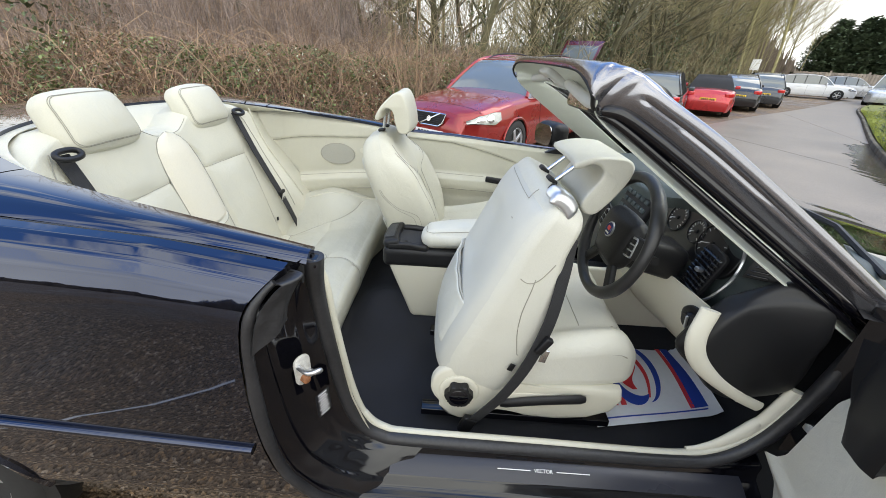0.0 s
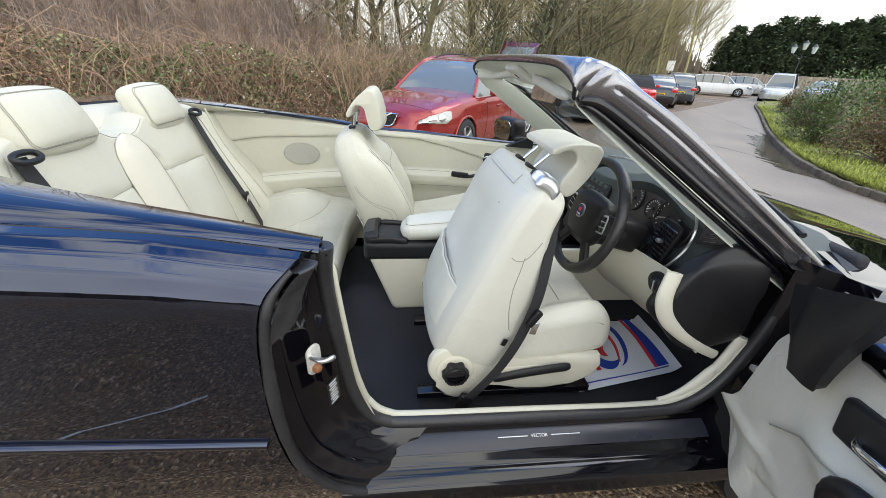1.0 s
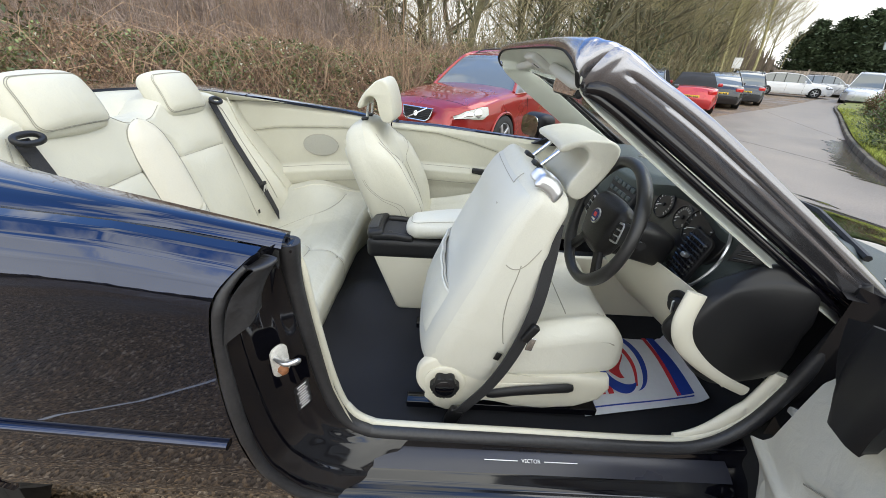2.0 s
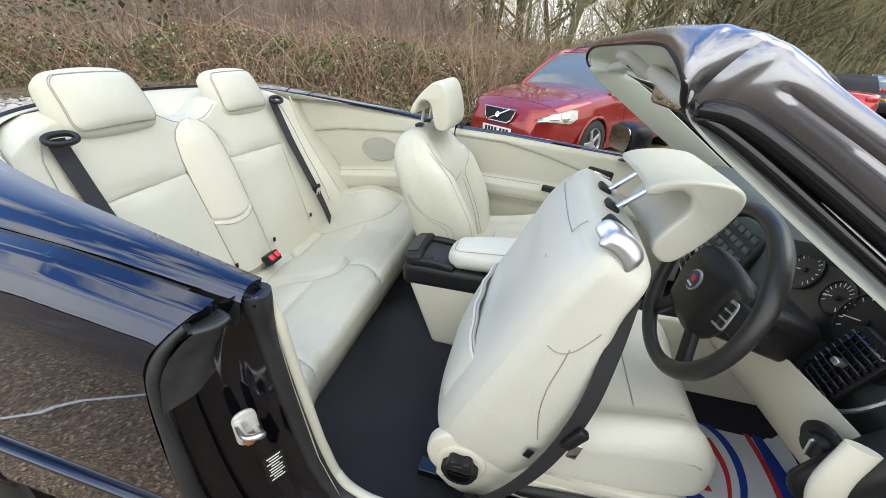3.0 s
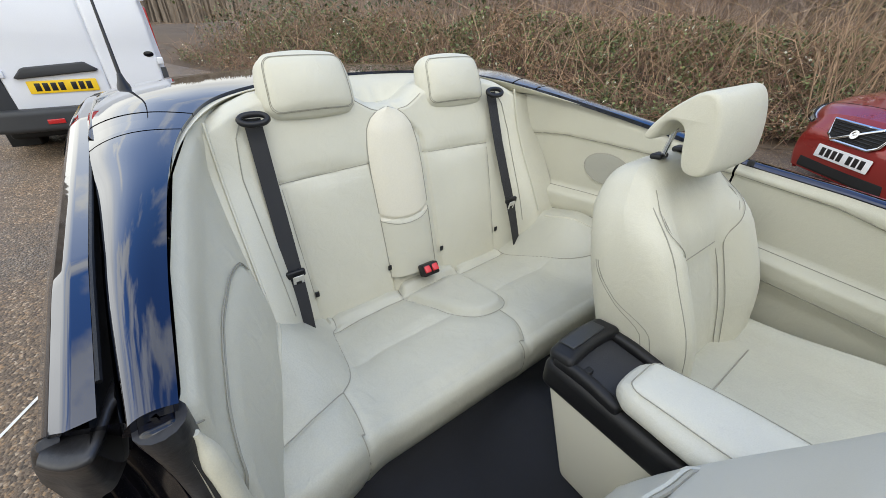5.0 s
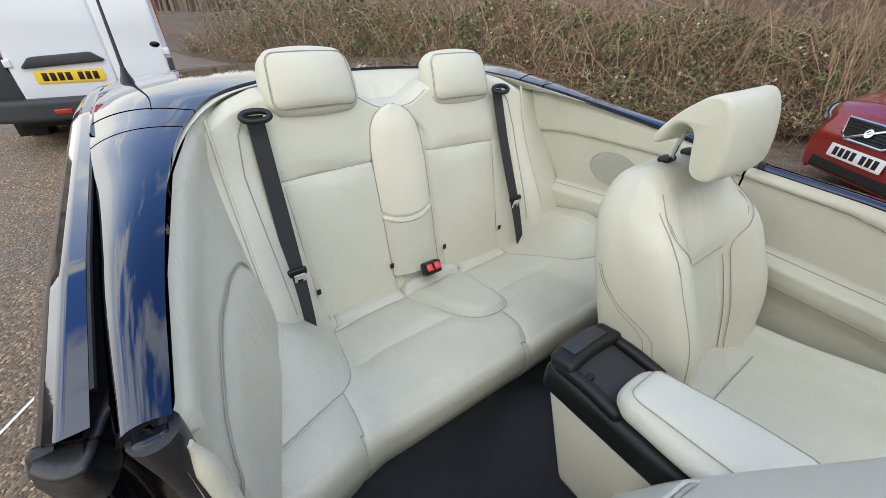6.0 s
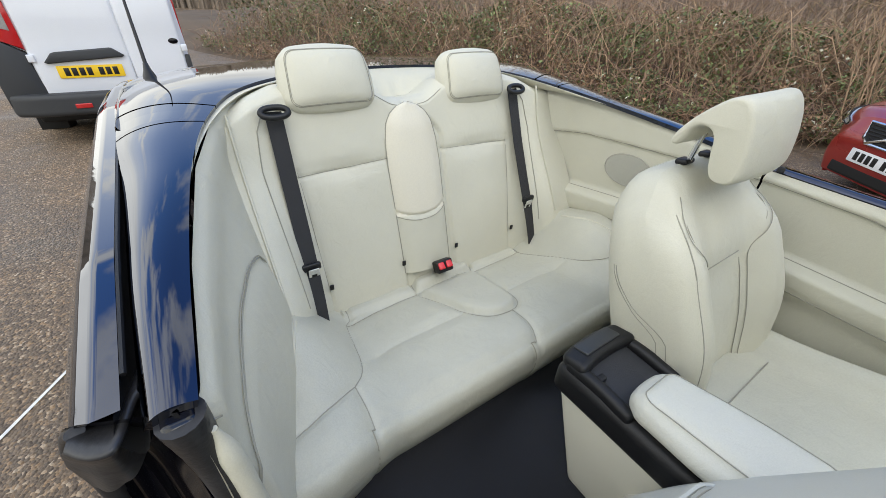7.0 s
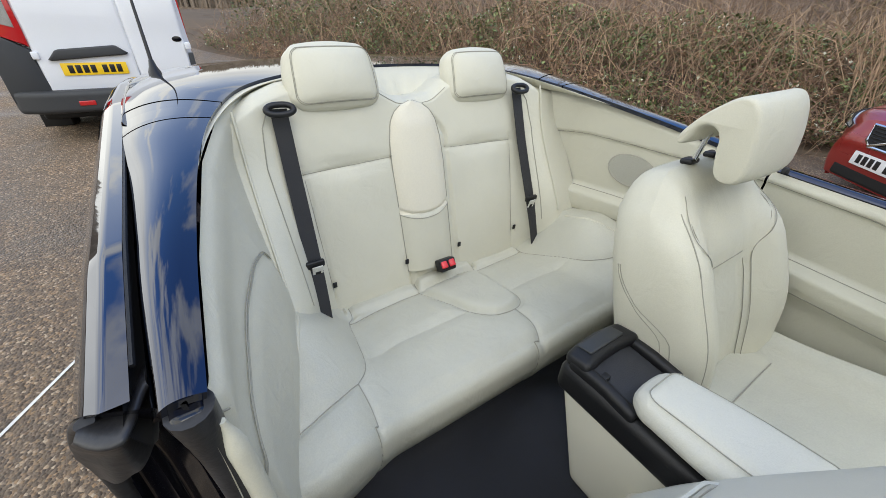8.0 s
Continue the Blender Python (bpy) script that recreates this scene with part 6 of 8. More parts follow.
DEDGE = [(0.24, 0.23), (0.28, 0.165), (0.35, 0.02), (0.41, -0.02), (0.455, -0.045), (0.475, -0.05), (0.50, -0.015), (0.54, 0.008), (0.62, 0.022), (0.76, 0.04), (0.80, 0.06), (0.95, 0.08)]


def dtrim_fn(u, v):
    top = 0.965
    z = top + (0.24 - top) * v
    a0 = lerp_table(DEDGE, z)
    a = a0 + (1.36 - a0) * u
    z = min(z, belt(1.05 - a) + 0.02)
    n = 0.085 + 0.015 * math.sin(math.pi * min(1, v * 1.2))
    n += 0.012 * bump1(z, 0.478, 0.018) * smooth(0.30, 0.10, a)
    n -= 0.022 * smooth(0.46, 0.40, z) * smooth(0.12, 0.0, a)
    n += 0.050 * bump1(z, 0.665 - 0.02 * u, 0.055) * smooth(0.18, 0.42, a)
    line = lerp_table([(0.0, 0.52), (0.155, 0.575), (0.25, 0.645), (0.40, 0.70), (1.4, 0.74)], a)
    n -= 0.010 * smooth(line + 0.004, line - 0.004, z) * smooth(0.12, 0.17, a) * smooth(0.36, 0.42, z)
    n -= 0.020 * smooth(0.0, 0.02, 0.42 + 0.35 * (a - 0.2) - z) * smooth(0.14, 0.17, a)
    return dp(a, n, z)


bm = grid(dtrim_fn, 80, 70)
dt = part("door_trim", bm, LEATHER_PALE, door, "cream leather door trim with sculpted armrest", sharp=60)
part("seam", tube([dp(a, 0.100 + 0.045 * smooth(0.18, 0.42, a) * bump1(lerp_table([(0.155, 0.575), (0.25, 0.645), (0.40, 0.70)], a), 0.665, 0.055), lerp_table([(0.155, 0.575), (0.25, 0.645), (0.40, 0.70)], a)) for a in [0.155 + 0.30 * i / 20 for i in range(21)]], 0.002, 5), STITCH, dt)
def mirror_panel_fn(u, v):
    a = (0.04 + 0.115 * v) * (1 - u) + (0.315 - 0.065 * v) * u
    z = (0.92 - 0.135 * v) * (1 - u) + (1.04 - 0.245 * v) * u
    ridge = 0.036 * smooth(0.26, 0.44, u) * (1 - 0.3 * smooth(0.8, 1.0, u))
    return dp(a, 0.098 + ridge + 0.012 * math.sin(math.pi * v), z)


part("mirror_panel", grid(mirror_panel_fn, 30, 18, thick=0.03), PLASTIC, door, "black mirror control panel", sharp=60)
ms = frame_of(dp(0.215, 0.157, 0.945), DD, (0, 0, 1)) @ pose(0, 0, 0, 0, 180, 0)
# grey instead of black, for the highlights on the adjuster
msw = part("mirror_switch", lathe([(0.024, 0), (0.024, 0.006), (0.016, 0.010), (0.014, 0.014), (0.002, 0.015)], 20, m=ms), PILLAR, door, "round mirror adjuster")
for k in range(2):
    part("mirror_button", rbox((0.012, 0.006, 0.004), 0.002, 1, m=ms @ pose(0, 0.034 + 0.016 * k, 0.004)), JAMB, msw)
part("door_cap", tube([dp(0.27 + 0.09 * i, 0.095, belt(0.80 - 0.09 * i) - 0.018) for i in range(13)], 0.030, 8), PAINT, door)
HM = frame_of(dp(0.392, 0.100, 0.788), DD + Vector((0, 0, 0.20)), (0, 0, 1))
hr = part("handle_recess", rbox((0.108, 0.046, 0.014), 0.013, 6, m=HM), PLASTIC, door, "black handle recess with lock buttons")
part("pull_handle", tube(spline([dp(0.352, 0.112, 0.768), dp(0.375, 0.128, 0.768), dp(0.43, 0.128, 0.782), dp(0.47, 0.112, 0.79)], 14), 0.008, 8), CHROME, hr, "chrome inner door handle")
for k in range(2):
    part("lock_button", rbox((0.009, 0.010, 0.003), 0.002, 1, m=HM @ pose(-0.082, 0.014 - 0.026 * k, -0.0145)), SOFT, hr)
part("grab_handle", tube(spline([dp(0.398, 0.09, 0.57), dp(0.400, 0.135, 0.64), dp(0.420, 0.145, 0.705), dp(0.56, 0.12, 0.74)], 18), 0.020, 10), PLASTIC, door, "black grab handle")
part("speaker_cover", lathe([(0.001, 0.008), (0.05, 0.006), (0.058, 0)], 24, m=frame_of(dp(0.075, 0.080, 0.40), DD, (0, 0, 1)) @ pose(0, 0, 0, 180, 0, 20) @ Matrix.Diagonal((0.55, 1.3, 1, 1))), LEATHER_PALE, dt)
part("door_check", rbox((0.012, 0.05, 0.012), 0.006, 2, m=pose(1.02, -0.775, 0.55)), STEEL, car)
# hinge pillar behind the door
part("hinge_pillar", grid(lambda u, v: Vector((1.00 + 0.10 * u, -0.72 - 0.13 * u, 0.93 - 0.62 * v - 0.02 * u)), 10, 20), JAMB, car, "black hinge pillar")
part("loom_boot", tube(spline([(1.05, -0.79, 0.66), (1.03, -0.84, 0.64), dp(0.05, -0.03, 0.62)], 12), 0.016, 8), RUBBER, car)

# ---- aerial on the rear shoulder ----
part("aerial_base", loft([[Vector((-1.635 + r * 1.7 * math.cos(a / 8 * math.pi) - 0.6 * h, -0.712 + r * math.sin(a / 8 * math.pi), 1.108 + h)) for a in range(16)] for h, r in ((0, 0.020), (0.010, 0.0185), (0.025, 0.012), (0.045, 0.007))]), PLASTIC, car, "black aerial foot")
part("aerial_mast", tube([(-1.665, -0.712, 1.15), (-1.80, -0.712, 1.38), (-1.86, -0.712, 1.49)], [0.006, 0.004, 0.003], 8), PLASTIC, car, "short black aerial mast")

# ==== outside ====
def tarmac_mat(name, base, chip, wet):
    """Worn tarmac with pale and brown chippings and damp patches."""
    m = bpy.data.materials.new(name)
    m.use_nodes = True
    n, l = m.node_tree.nodes, m.node_tree.links
    b = n["Principled BSDF"]
    tc = n.new("ShaderNodeTexCoord")
    vo = n.new("ShaderNodeTexVoronoi")
    vo.inputs["Scale"].default_value = 88
    vo2 = n.new("ShaderNodeTexVoronoi")
    vo2.inputs["Scale"].default_value = 48
    no = n.new("ShaderNodeTexNoise")
    no.inputs["Scale"].default_value, no.inputs["Detail"].default_value = 0.8, 6
    for t in (vo, vo2, no):
        l.new(tc.outputs["Object"], t.inputs["Vector"])
    r1 = n.new("ShaderNodeValToRGB")
    e = r1.color_ramp.elements
    e[0].position, e[0].color = 0.0, (*[c * 0.40 for c in base], 1)
    e[1].position, e[1].color = 1.0, (*chip, 1)
    k = r1.color_ramp.elements.new(0.70)
    k.color = (*base, 1)
    k = r1.color_ramp.elements.new(0.88)
    k.color = (base[0] * 1.5, base[1] * 1.35, base[2] * 1.1, 1)
    sx = n.new("ShaderNodeSeparateColor")
    l.new(vo.outputs["Color"], sx.inputs["Color"])
    l.new(sx.outputs["Red"], r1.inputs["Fac"])
    mx = n.new("ShaderNodeMix")
    mx.data_type, mx.blend_type = "RGBA", "MULTIPLY"
    r2 = n.new("ShaderNodeValToRGB")
    r2.color_ramp.elements[0].position, r2.color_ramp.elements[1].position = 0.38, 0.66
    r2.color_ramp.elements[0].color, r2.color_ramp.elements[1].color = (0.55, 0.53, 0.50, 1), (1.1, 1.08, 1.05, 1)
    l.new(no.outputs["Fac"], r2.inputs["Fac"])
    mx.inputs["Factor"].default_value = 1.0
    l.new(r1.outputs["Color"], mx.inputs["A"])
    l.new(r2.outputs["Color"], mx.inputs["B"])
    l.new(mx.outputs["Result"], b.inputs["Base Color"])
    rr = n.new("ShaderNodeMapRange")
    rr.inputs["From Min"].default_value, rr.inputs["From Max"].default_value = 0.35, 0.65
    rr.inputs["To Min"].default_value, rr.inputs["To Max"].default_value = wet, 0.9
    l.new(no.outputs["Fac"], rr.inputs["Value"])
    l.new(rr.outputs["Result"], b.inputs["Roughness"])
    bp = n.new("ShaderNodeBump")
    bp.inputs["Strength"].default_value, bp.inputs["Distance"].default_value = 0.8, 0.007
    ad = n.new("ShaderNodeMath")
    ad.operation = "ADD"
    l.new(vo.outputs["Distance"], ad.inputs[0])
    l.new(vo2.outputs["Distance"], ad.inputs[1])
    iv = n.new("ShaderNodeMath")
    iv.operation = "MULTIPLY"
    iv.inputs[1].default_value = -1
    l.new(ad.outputs["Value"], iv.inputs[0])
    l.new(iv.outputs["Value"], bp.inputs["Height"])
    l.new(bp.outputs["Normal"], b.inputs["Normal"])
    return m


TARMAC = tarmac_mat("worn_tarmac", (0.218, 0.156, 0.104), (0.53, 0.43, 0.32), 0.35)
CONCRETE = mat("damp_concrete_road", (0.205, 0.165, 0.127), 0.42, bump=0.7, grain=60, vary=0.38, stain=0.9)
GRASSY = mat("grass_soil", (0.18, 0.19, 0.05), 0.95, bump=0.9, grain=30, vary=0.4, stain=1.2)
LEAFMOULD = mat("brown_leaf_mould", (0.10, 0.068, 0.042), 0.95, bump=0.8, grain=25, vary=0.5, stain=1.0)


def ground_fn(u, v):
    r = 0.01 + 900 * u ** 3.2
    a = 2 * math.pi * v
    x, y = r * math.cos(a), r * math.sin(a)
    return Vector((x, y, gz(x, y)))


bm = grid(ground_fn, 110, 97, wrap=True)
gr = part("ground", bm, TARMAC, None)
tagged(gr, "worn brown-grey tarmac with stone chippings", "ground", kind="structure")

# painted line on the tarmac
bm = grid(lambda u, v: Vector((-1.05 - 2.1 * u, -1.815 + 1.345 * u, gz(0, 0) + 0.004)) + Vector((0.53, 0.85, 0)) * 0.014 * (v - 0.5), 20, 2)
ln = part("painted_line", bm, mat("worn_white_paint", (0.7, 0.7, 0.68), 0.6, vary=0.25, stain=30), None)
tagged(ln, "thin worn white line on the tarmac", "line", kind="structure")

# concrete road running away to the parked row, with a kerb and a verge
ROADL = spline([(3.0, -4.0, 0), (4.0, 3.0, 0), (5.0, 8.0, 0), (9.5, 13.0, 0), (18.5, 20.5, 0), (30, 31, 0), (60, 60, 0)], 60)
KERB = spline([(6.6, -6.0, 0), (6.25, -1.0, 0), (6.25, 2.5, 0), (6.75, 3.9, 0), (8.1, 5.8, 0), (12.0, 10.3, 0), (16.5, 15.4, 0), (21.0, 20.5, 0), (26.0, 25.0, 0)], 80)


def road_fn(u, v):
    k = u * 59
    i = int(min(k, 58))
    p = ROADL[i].lerp(ROADL[i + 1], k - i)
    k2 = u * 79
    j = int(min(k2, 78))
    q = KERB[j].lerp(KERB[j + 1], k2 - j)
    r = p.lerp(q, v)
    return Vector((r.x, r.y, gz(r.x, r.y) + 0.006))


rd = part("road", grid(road_fn, 80, 16), CONCRETE, None)
tagged(rd, "damp concrete access road with slab joints", "road", kind="structure")
for u in (0.42, 0.60):
    part("slab_joint", tube([road_fn(u, v / 10) + Vector((0, 0, 0.001)) for v in range(11)], 0.007, 4, flat=0.3), mat("joint_dark", (0.06, 0.055, 0.05), 0.9), rd)
WET = mat("wet_dark_concrete", (0.085, 0.072, 0.058), 0.10, bump=0.9, grain=18, vary=0.4, stain=3)


def wet_fn(u, v):
    inner = 0.86 - 0.07 * noise.noise((u * 22, 0, 4)) - 0.05 * noise.noise((u * 70, 2, 4)) + 0.13 * smooth(0.12, 0.0, min(u, 1 - u))
    p = road_fn(0.33 + 0.27 * u, inner + (0.995 - inner) * v)
    return p + Vector((0, 0, 0.004))


part("wet_channel", grid(wet_fn, 160, 6), WET, rd, "wet dark channel along the kerb")
KM2 = mat("kerb_stone", (0.125, 0.105, 0.075), 0.85, bump=0.8, grain=40, vary=0.3, rnd=0.25)
kb = thing("kerb", "low weathered kerb stones along the verge", "kerb", kind="structure")
for i in range(2, 74, 1):
    p, q = KERB[i], KERB[i + 1]
    d = q - p
    L = d.length
    bmk = rbox((L / 2 - 0.006, 0.045, 0.11), 0.015, 1, m=pose((p.x + q.x) / 2, (p.y + q.y) / 2, gz(p.x, p.y) - 0.005 + random.uniform(-0.008, 0.008), 0, 0, math.degrees(math.atan2(d.y, d.x)) + random.uniform(-1.5, 1.5)))
    part("kerb_stone", bmk, KM2, kb)


def verge_fn(u, v):
    k = u * 77
    i = int(min(k, 78))
    p = KERB[i].lerp(KERB[i + 1], k - i)
    d = (KERB[i + 1] - KERB[i]).normalized()
    n = Vector((d.y, -d.x, 0))
    r = p + n * (0.08 + 22 * v * v)
    return Vector((r.x, r.y, gz(r.x, r.y) + 0.10 + 0.5 * smooth(0.1, 0.8, v) + 0.03 * noise.noise((r.x, r.y, 0))))


vg = part("verge", grid(verge_fn, 70, 30), GRASSY, None)
tagged(vg, "grass verge beside the road", "verge", kind="structure")

HEDGE = spline([(-30, -3.5, 0), (-14, 1.2, 0), (-7, 3.0, 0), (-2.5, 5.3, 0), (0.5, 7.9, 0), (4, 11.3, 0), (11, 18.2, 0), (18, 25.5, 0), (26, 36, 0), (40, 60, 0)], 200)


def hedge_at(s):
    k = min(max(s, 0), 0.99999) * 199
    i = int(k)
    p = HEDGE[i].lerp(HEDGE[i + 1], k - i)
    d = (HEDGE[i + 1] - HEDGE[i]).normalized()
    return p, Vector((-d.y, d.x, 0))


def bank_fn(u, v):
    p, n = hedge_at(u)
    r = p + n * (-0.3 + 60 * v * v)
    d = -0.3 + 60 * v * v
    h = 0.55 * smooth(-0.3, 2.2, d) + 0.9 * smooth(4, 20, d) + 0.10 * noise.noise((r.x * 0.7, r.y * 0.7, 0)) * smooth(0, 1, d)
    return Vector((r.x, r.y, gz(r.x, r.y) + 0.004 + h))


bk_ = part("bank", grid(bank_fn, 160, 40), LEAFMOULD, None)
tagged(bk_, "brown leaf-covered bank below the woods", "bank", kind="structure")


# ---- plants as numbers: thin three-sided stems and folded leaves ----
class Plants:
    def __init__(self):
        self.v, self.f = [], []

    def stem(self, pts, r0, r1, n=3):
        base = len(self.v)
        m = len(pts)
        for i, p in enumerate(pts):
            a = pts[max(i - 1, 0)]
            b = pts[min(i + 1, m - 1)]
            d = (b - a)
            d = d.normalized() if d.length > 1e-9 else Vector((0, 0, 1))
            s = d.cross(Vector((0.31, 0.77, 0.55))).normalized()
            w = s.cross(d)
            r = r0 + (r1 - r0) * i / (m - 1)
            for j in range(n):
                an = 2 * math.pi * j / n
                self.v.append(tuple(p + (s * math.cos(an) + w * math.sin(an)) * r))
        for i in range(m - 1):
            for j in range(n):
                k = (j + 1) % n
                self.f.append((base + i * n + j, base + i * n + k, base + (i + 1) * n + k, base + (i + 1) * n + j))

    def leaf(self, p, d, w, length, droop=0.3):
        base = len(self.v)
        s = d.cross(Vector((0, 0, 1)))
        s = s.normalized() if s.length > 1e-6 else Vector((1, 0, 0))
        up = s.cross(d)
        self.v += [tuple(p), tuple(p + d * length * 0.5 + s * w + up * droop * w), tuple(p + d * length), tuple(p + d * length * 0.5 - s * w + up * droop * w)]
        self.f += [(base, base + 1, base + 2), (base, base + 2, base + 3)]

    def add(self, other, m):
        base = len(self.v)
        V = np.array(other.v)
        M = np.array(m)
        V = V @ M[:3, :3].T + M[:3, 3]
        self.v += [tuple(r) for r in V]
        self.f += [tuple(i + base for i in q) for q in other.f]

    def mesh(self, name):
        me = bpy.data.meshes.new(name)
        me.from_pydata(self.v, [], self.f)
        me.update()
        return me


def rand_dir(rng, up=0.0):
    a = rng.uniform(0, 2 * math.pi)
    z = rng.uniform(-1, 1)
    q = math.sqrt(max(0, 1 - z * z))
    return (Vector((q * math.cos(a), q * math.sin(a), z + up))).normalized()


def plant_object(name, P, material, parent=None, smooth_it=False):
    me = P.mesh(name)
    me.materials.append(material)
    if smooth_it:
        me.shade_smooth()
    ob = new(name, me)
    ob.parent = parent
    return ob


TWIG = mat("bramble_stem", (0.215, 0.128, 0.088), 0.8, vary=0.3, rnd=0.5)
DRY = mat("dry_stem", (0.30, 0.20, 0.125), 0.85, vary=0.3, rnd=0.45)
BLEAF = mat("bramble_leaf", (0.135, 0.165, 0.060), 0.6, vary=0.3, rnd=0.6)
BROWNLEAF = mat("dead_leaf", (0.28, 0.172, 0.10), 0.8, vary=0.3, rnd=0.5)
PALELEAF = mat("pale_leaf_underside", (0.55, 0.54, 0.42), 0.7, vary=0.2, rnd=0.3)
BARK = mat("grey_brown_bark", (0.20, 0.165, 0.13), 0.9, bump=0.7, grain=25, vary=0.3, stain=4, rnd=0.25)
BIRCH = mat("birch_bark", (0.55, 0.51, 0.46), 0.8, bump=0.4, grain=14, vary=0.4, stain=6, rnd=0.2)
THICKET = mat("thicket_twig", (0.34, 0.25, 0.19), 0.9, vary=0.3, rnd=0.45)
IVY = mat("ivy_leaf", (0.085, 0.105, 0.04), 0.5, vary=0.3, rnd=0.5)
OLIVE2 = mat("olive_brown_twig", (0.28, 0.235, 0.135), 0.9, vary=0.3, rnd=0.45)
MOSSY = mat("mossy_dark_bark", (0.115, 0.105, 0.06), 0.95, bump=0.6, grain=25, vary=0.4, stain=3, rnd=0.3)
OLIVE = mat("greenish_branch", (0.29, 0.26, 0.13), 0.9, vary=0.3, rnd=0.4)

rng = random.Random(7)
stems, dry, leaves, browns, pales = Plants(), Plants(), Plants(), Plants(), Plants()


def spot(lo, hi, d0, d1, power=1.0):
    s = rng.uniform(lo, hi)
    d = d0 + (d1 - d0) * rng.random() ** power
    p, n = hedge_at(s)
    q = p + n * d
    h = 0.55 * smooth(-0.3, 2.2, d)
    return Vector((q.x, q.y, gz(q.x, q.y) + h)), d


S0, S1 = 0.09, 0.62
for i in range(15000):
    p, d = spot(S0, S1, -0.15, 3.4, 1.2)
    top = 0.25 + 0.75 * smooth(-0.2, 1.6, d) * (0.72 + 0.85 * noise.noise((p.x * 0.45, p.y * 0.45, 3)))
    z0 = p.z + rng.uniform(0, top)
    dr = rand_dir(rng, 0.25)
    L = rng.uniform(0.25, 0.85)
    a = Vector((p.x, p.y, z0))
    sag = Vector((0, 0, -rng.uniform(0.05, 0.4) * L))
    (stems if rng.random() < 0.6 else dry).stem([a, a + dr * L * 0.35 + Vector((0, 0, 0.06)), a + dr * L * 0.7 + sag * 0.4, a + dr * L + sag], rng.uniform(0.003, 0.0065), 0.002)
for i in range(900):
    p, d = spot(S0, S1, 0.3, 3.5, 1.0)
    L = rng.uniform(0.5, 1.3)
    dr = Vector((rng.uniform(-0.35, 0.35), rng.uniform(-0.35, 0.35), 1)).normalized()
    a = p + Vector((0, 0, 0.1))
    bend = Vector((rng.uniform(-0.4, 0.4), rng.uniform(-0.4, 0.4), -0.15)) * L
    dry.stem([a, a + dr * L * 0.4, a + dr * L * 0.75 + bend * 0.4, a + dr * L + bend], 0.006, 0.002)
for i in range(95000):
    p, d = spot(S0, S1, -0.1, 3.2, 1.1)
    top = 0.30 + 0.80 * smooth(-0.2, 1.6, d) * (0.72 + 0.85 * noise.noise((p.x * 0.45, p.y * 0.45, 3)))
    patch = noise.noise((p.x * 0.9, p.y * 0.9, 9))
    q = Vector((p.x, p.y, p.z + top * rng.random() ** 0.6))
    if noise.noise((q.x * 1.9, q.y * 1.9, q.z * 2.4)) < 0.02 and rng.random() < 0.8:
        continue
    dr = rand_dir(rng, 0.2)
    k = rng.random()
    if k < 0.70 + 1.1 * patch:
        leaves.leaf(q, dr, rng.uniform(0.014, 0.034), rng.uniform(0.045, 0.085))
    elif k < 0.972:
        browns.leaf(q, dr, rng.uniform(0.010, 0.026), rng.uniform(0.035, 0.07))
    else:
        pales.leaf(q, dr, rng.uniform(0.014, 0.03), rng.uniform(0.05, 0.08))
canes = Plants()
for i in range(420):
    p, d = spot(S0, S1, 0.1, 2.6, 1.0)
    a = p + Vector((0, 0, rng.uniform(0.2, 0.7)))
    e = rand_dir(rng)
    e = Vector((e.x, e.y, 0)).normalized()
    L = rng.uniform(0.8, 2.0)
    canes.stem([a, a + e * L * 0.25 + Vector((0, 0, 0.34 * L)), a + e * L * 0.55 + Vector((0, 0, 0.42 * L)), a + e * L * 0.85 + Vector((0, 0, 0.22 * L)), a + e * L + Vector((0, 0, -0.05 * L))], 0.006, 0.003)
tagged(plant_object("bramble_canes", canes, DRY), "long arching tan bramble canes", "brambles", kind="stuff")
hedge = plant_object("bramble_bank", stems, TWIG)
tagged(hedge, "tangled brown winter brambles along the bank", "brambles", kind="stuff")
for nm, P, m in (("dry_stems", dry, DRY), ("bramble_leaves", leaves, BLEAF), ("dead_leaves", browns, BROWNLEAF), ("pale_leaves", pales, PALELEAF)):
    tagged(plant_object(nm, P, m), {"dry_stems": "tall straw-brown dead stems in the brambles", "bramble_leaves": "olive green bramble leaves", "dead_leaves": "rust-brown dead leaves", "pale_leaves": "pale upturned bramble leaves"}[nm], "brambles", kind="stuff")


# ---- trees ----
def grow(P, tw, p, d, L, r, depth, rng, spread=0.6, up=0.15, sub=(3, 5), wob=0.15):
    n = 3 if depth > 0 else 2
    pts = [p]
    q = p
    for i in range(n):
        d = (d + Vector((rng.uniform(-wob, wob), rng.uniform(-wob, wob), rng.uniform(-wob, wob) + up * 0.3))).normalized()
        q = q + d * L / n
        pts.append(q)
    (P if depth > 1 else tw).stem(pts, r, r * (0.55 if depth else 0.35), 5 if depth > 2 else 3)
    if depth == 0:
        return
    for k in range(rng.randint(*sub)):
        t = rng.uniform(0.35, 1.0)
        j = min(int(t * n), n - 1)
        a = pts[j].lerp(pts[j + 1], t * n - j)
        e = (d + rand_dir(rng) * spread + Vector((0, 0, up))).normalized()
        grow(P, tw, a, e, L * rng.uniform(0.45, 0.7), r * 0.5 * (1.1 - 0.4 * t), depth - 1, rng, spread, up, sub, wob)


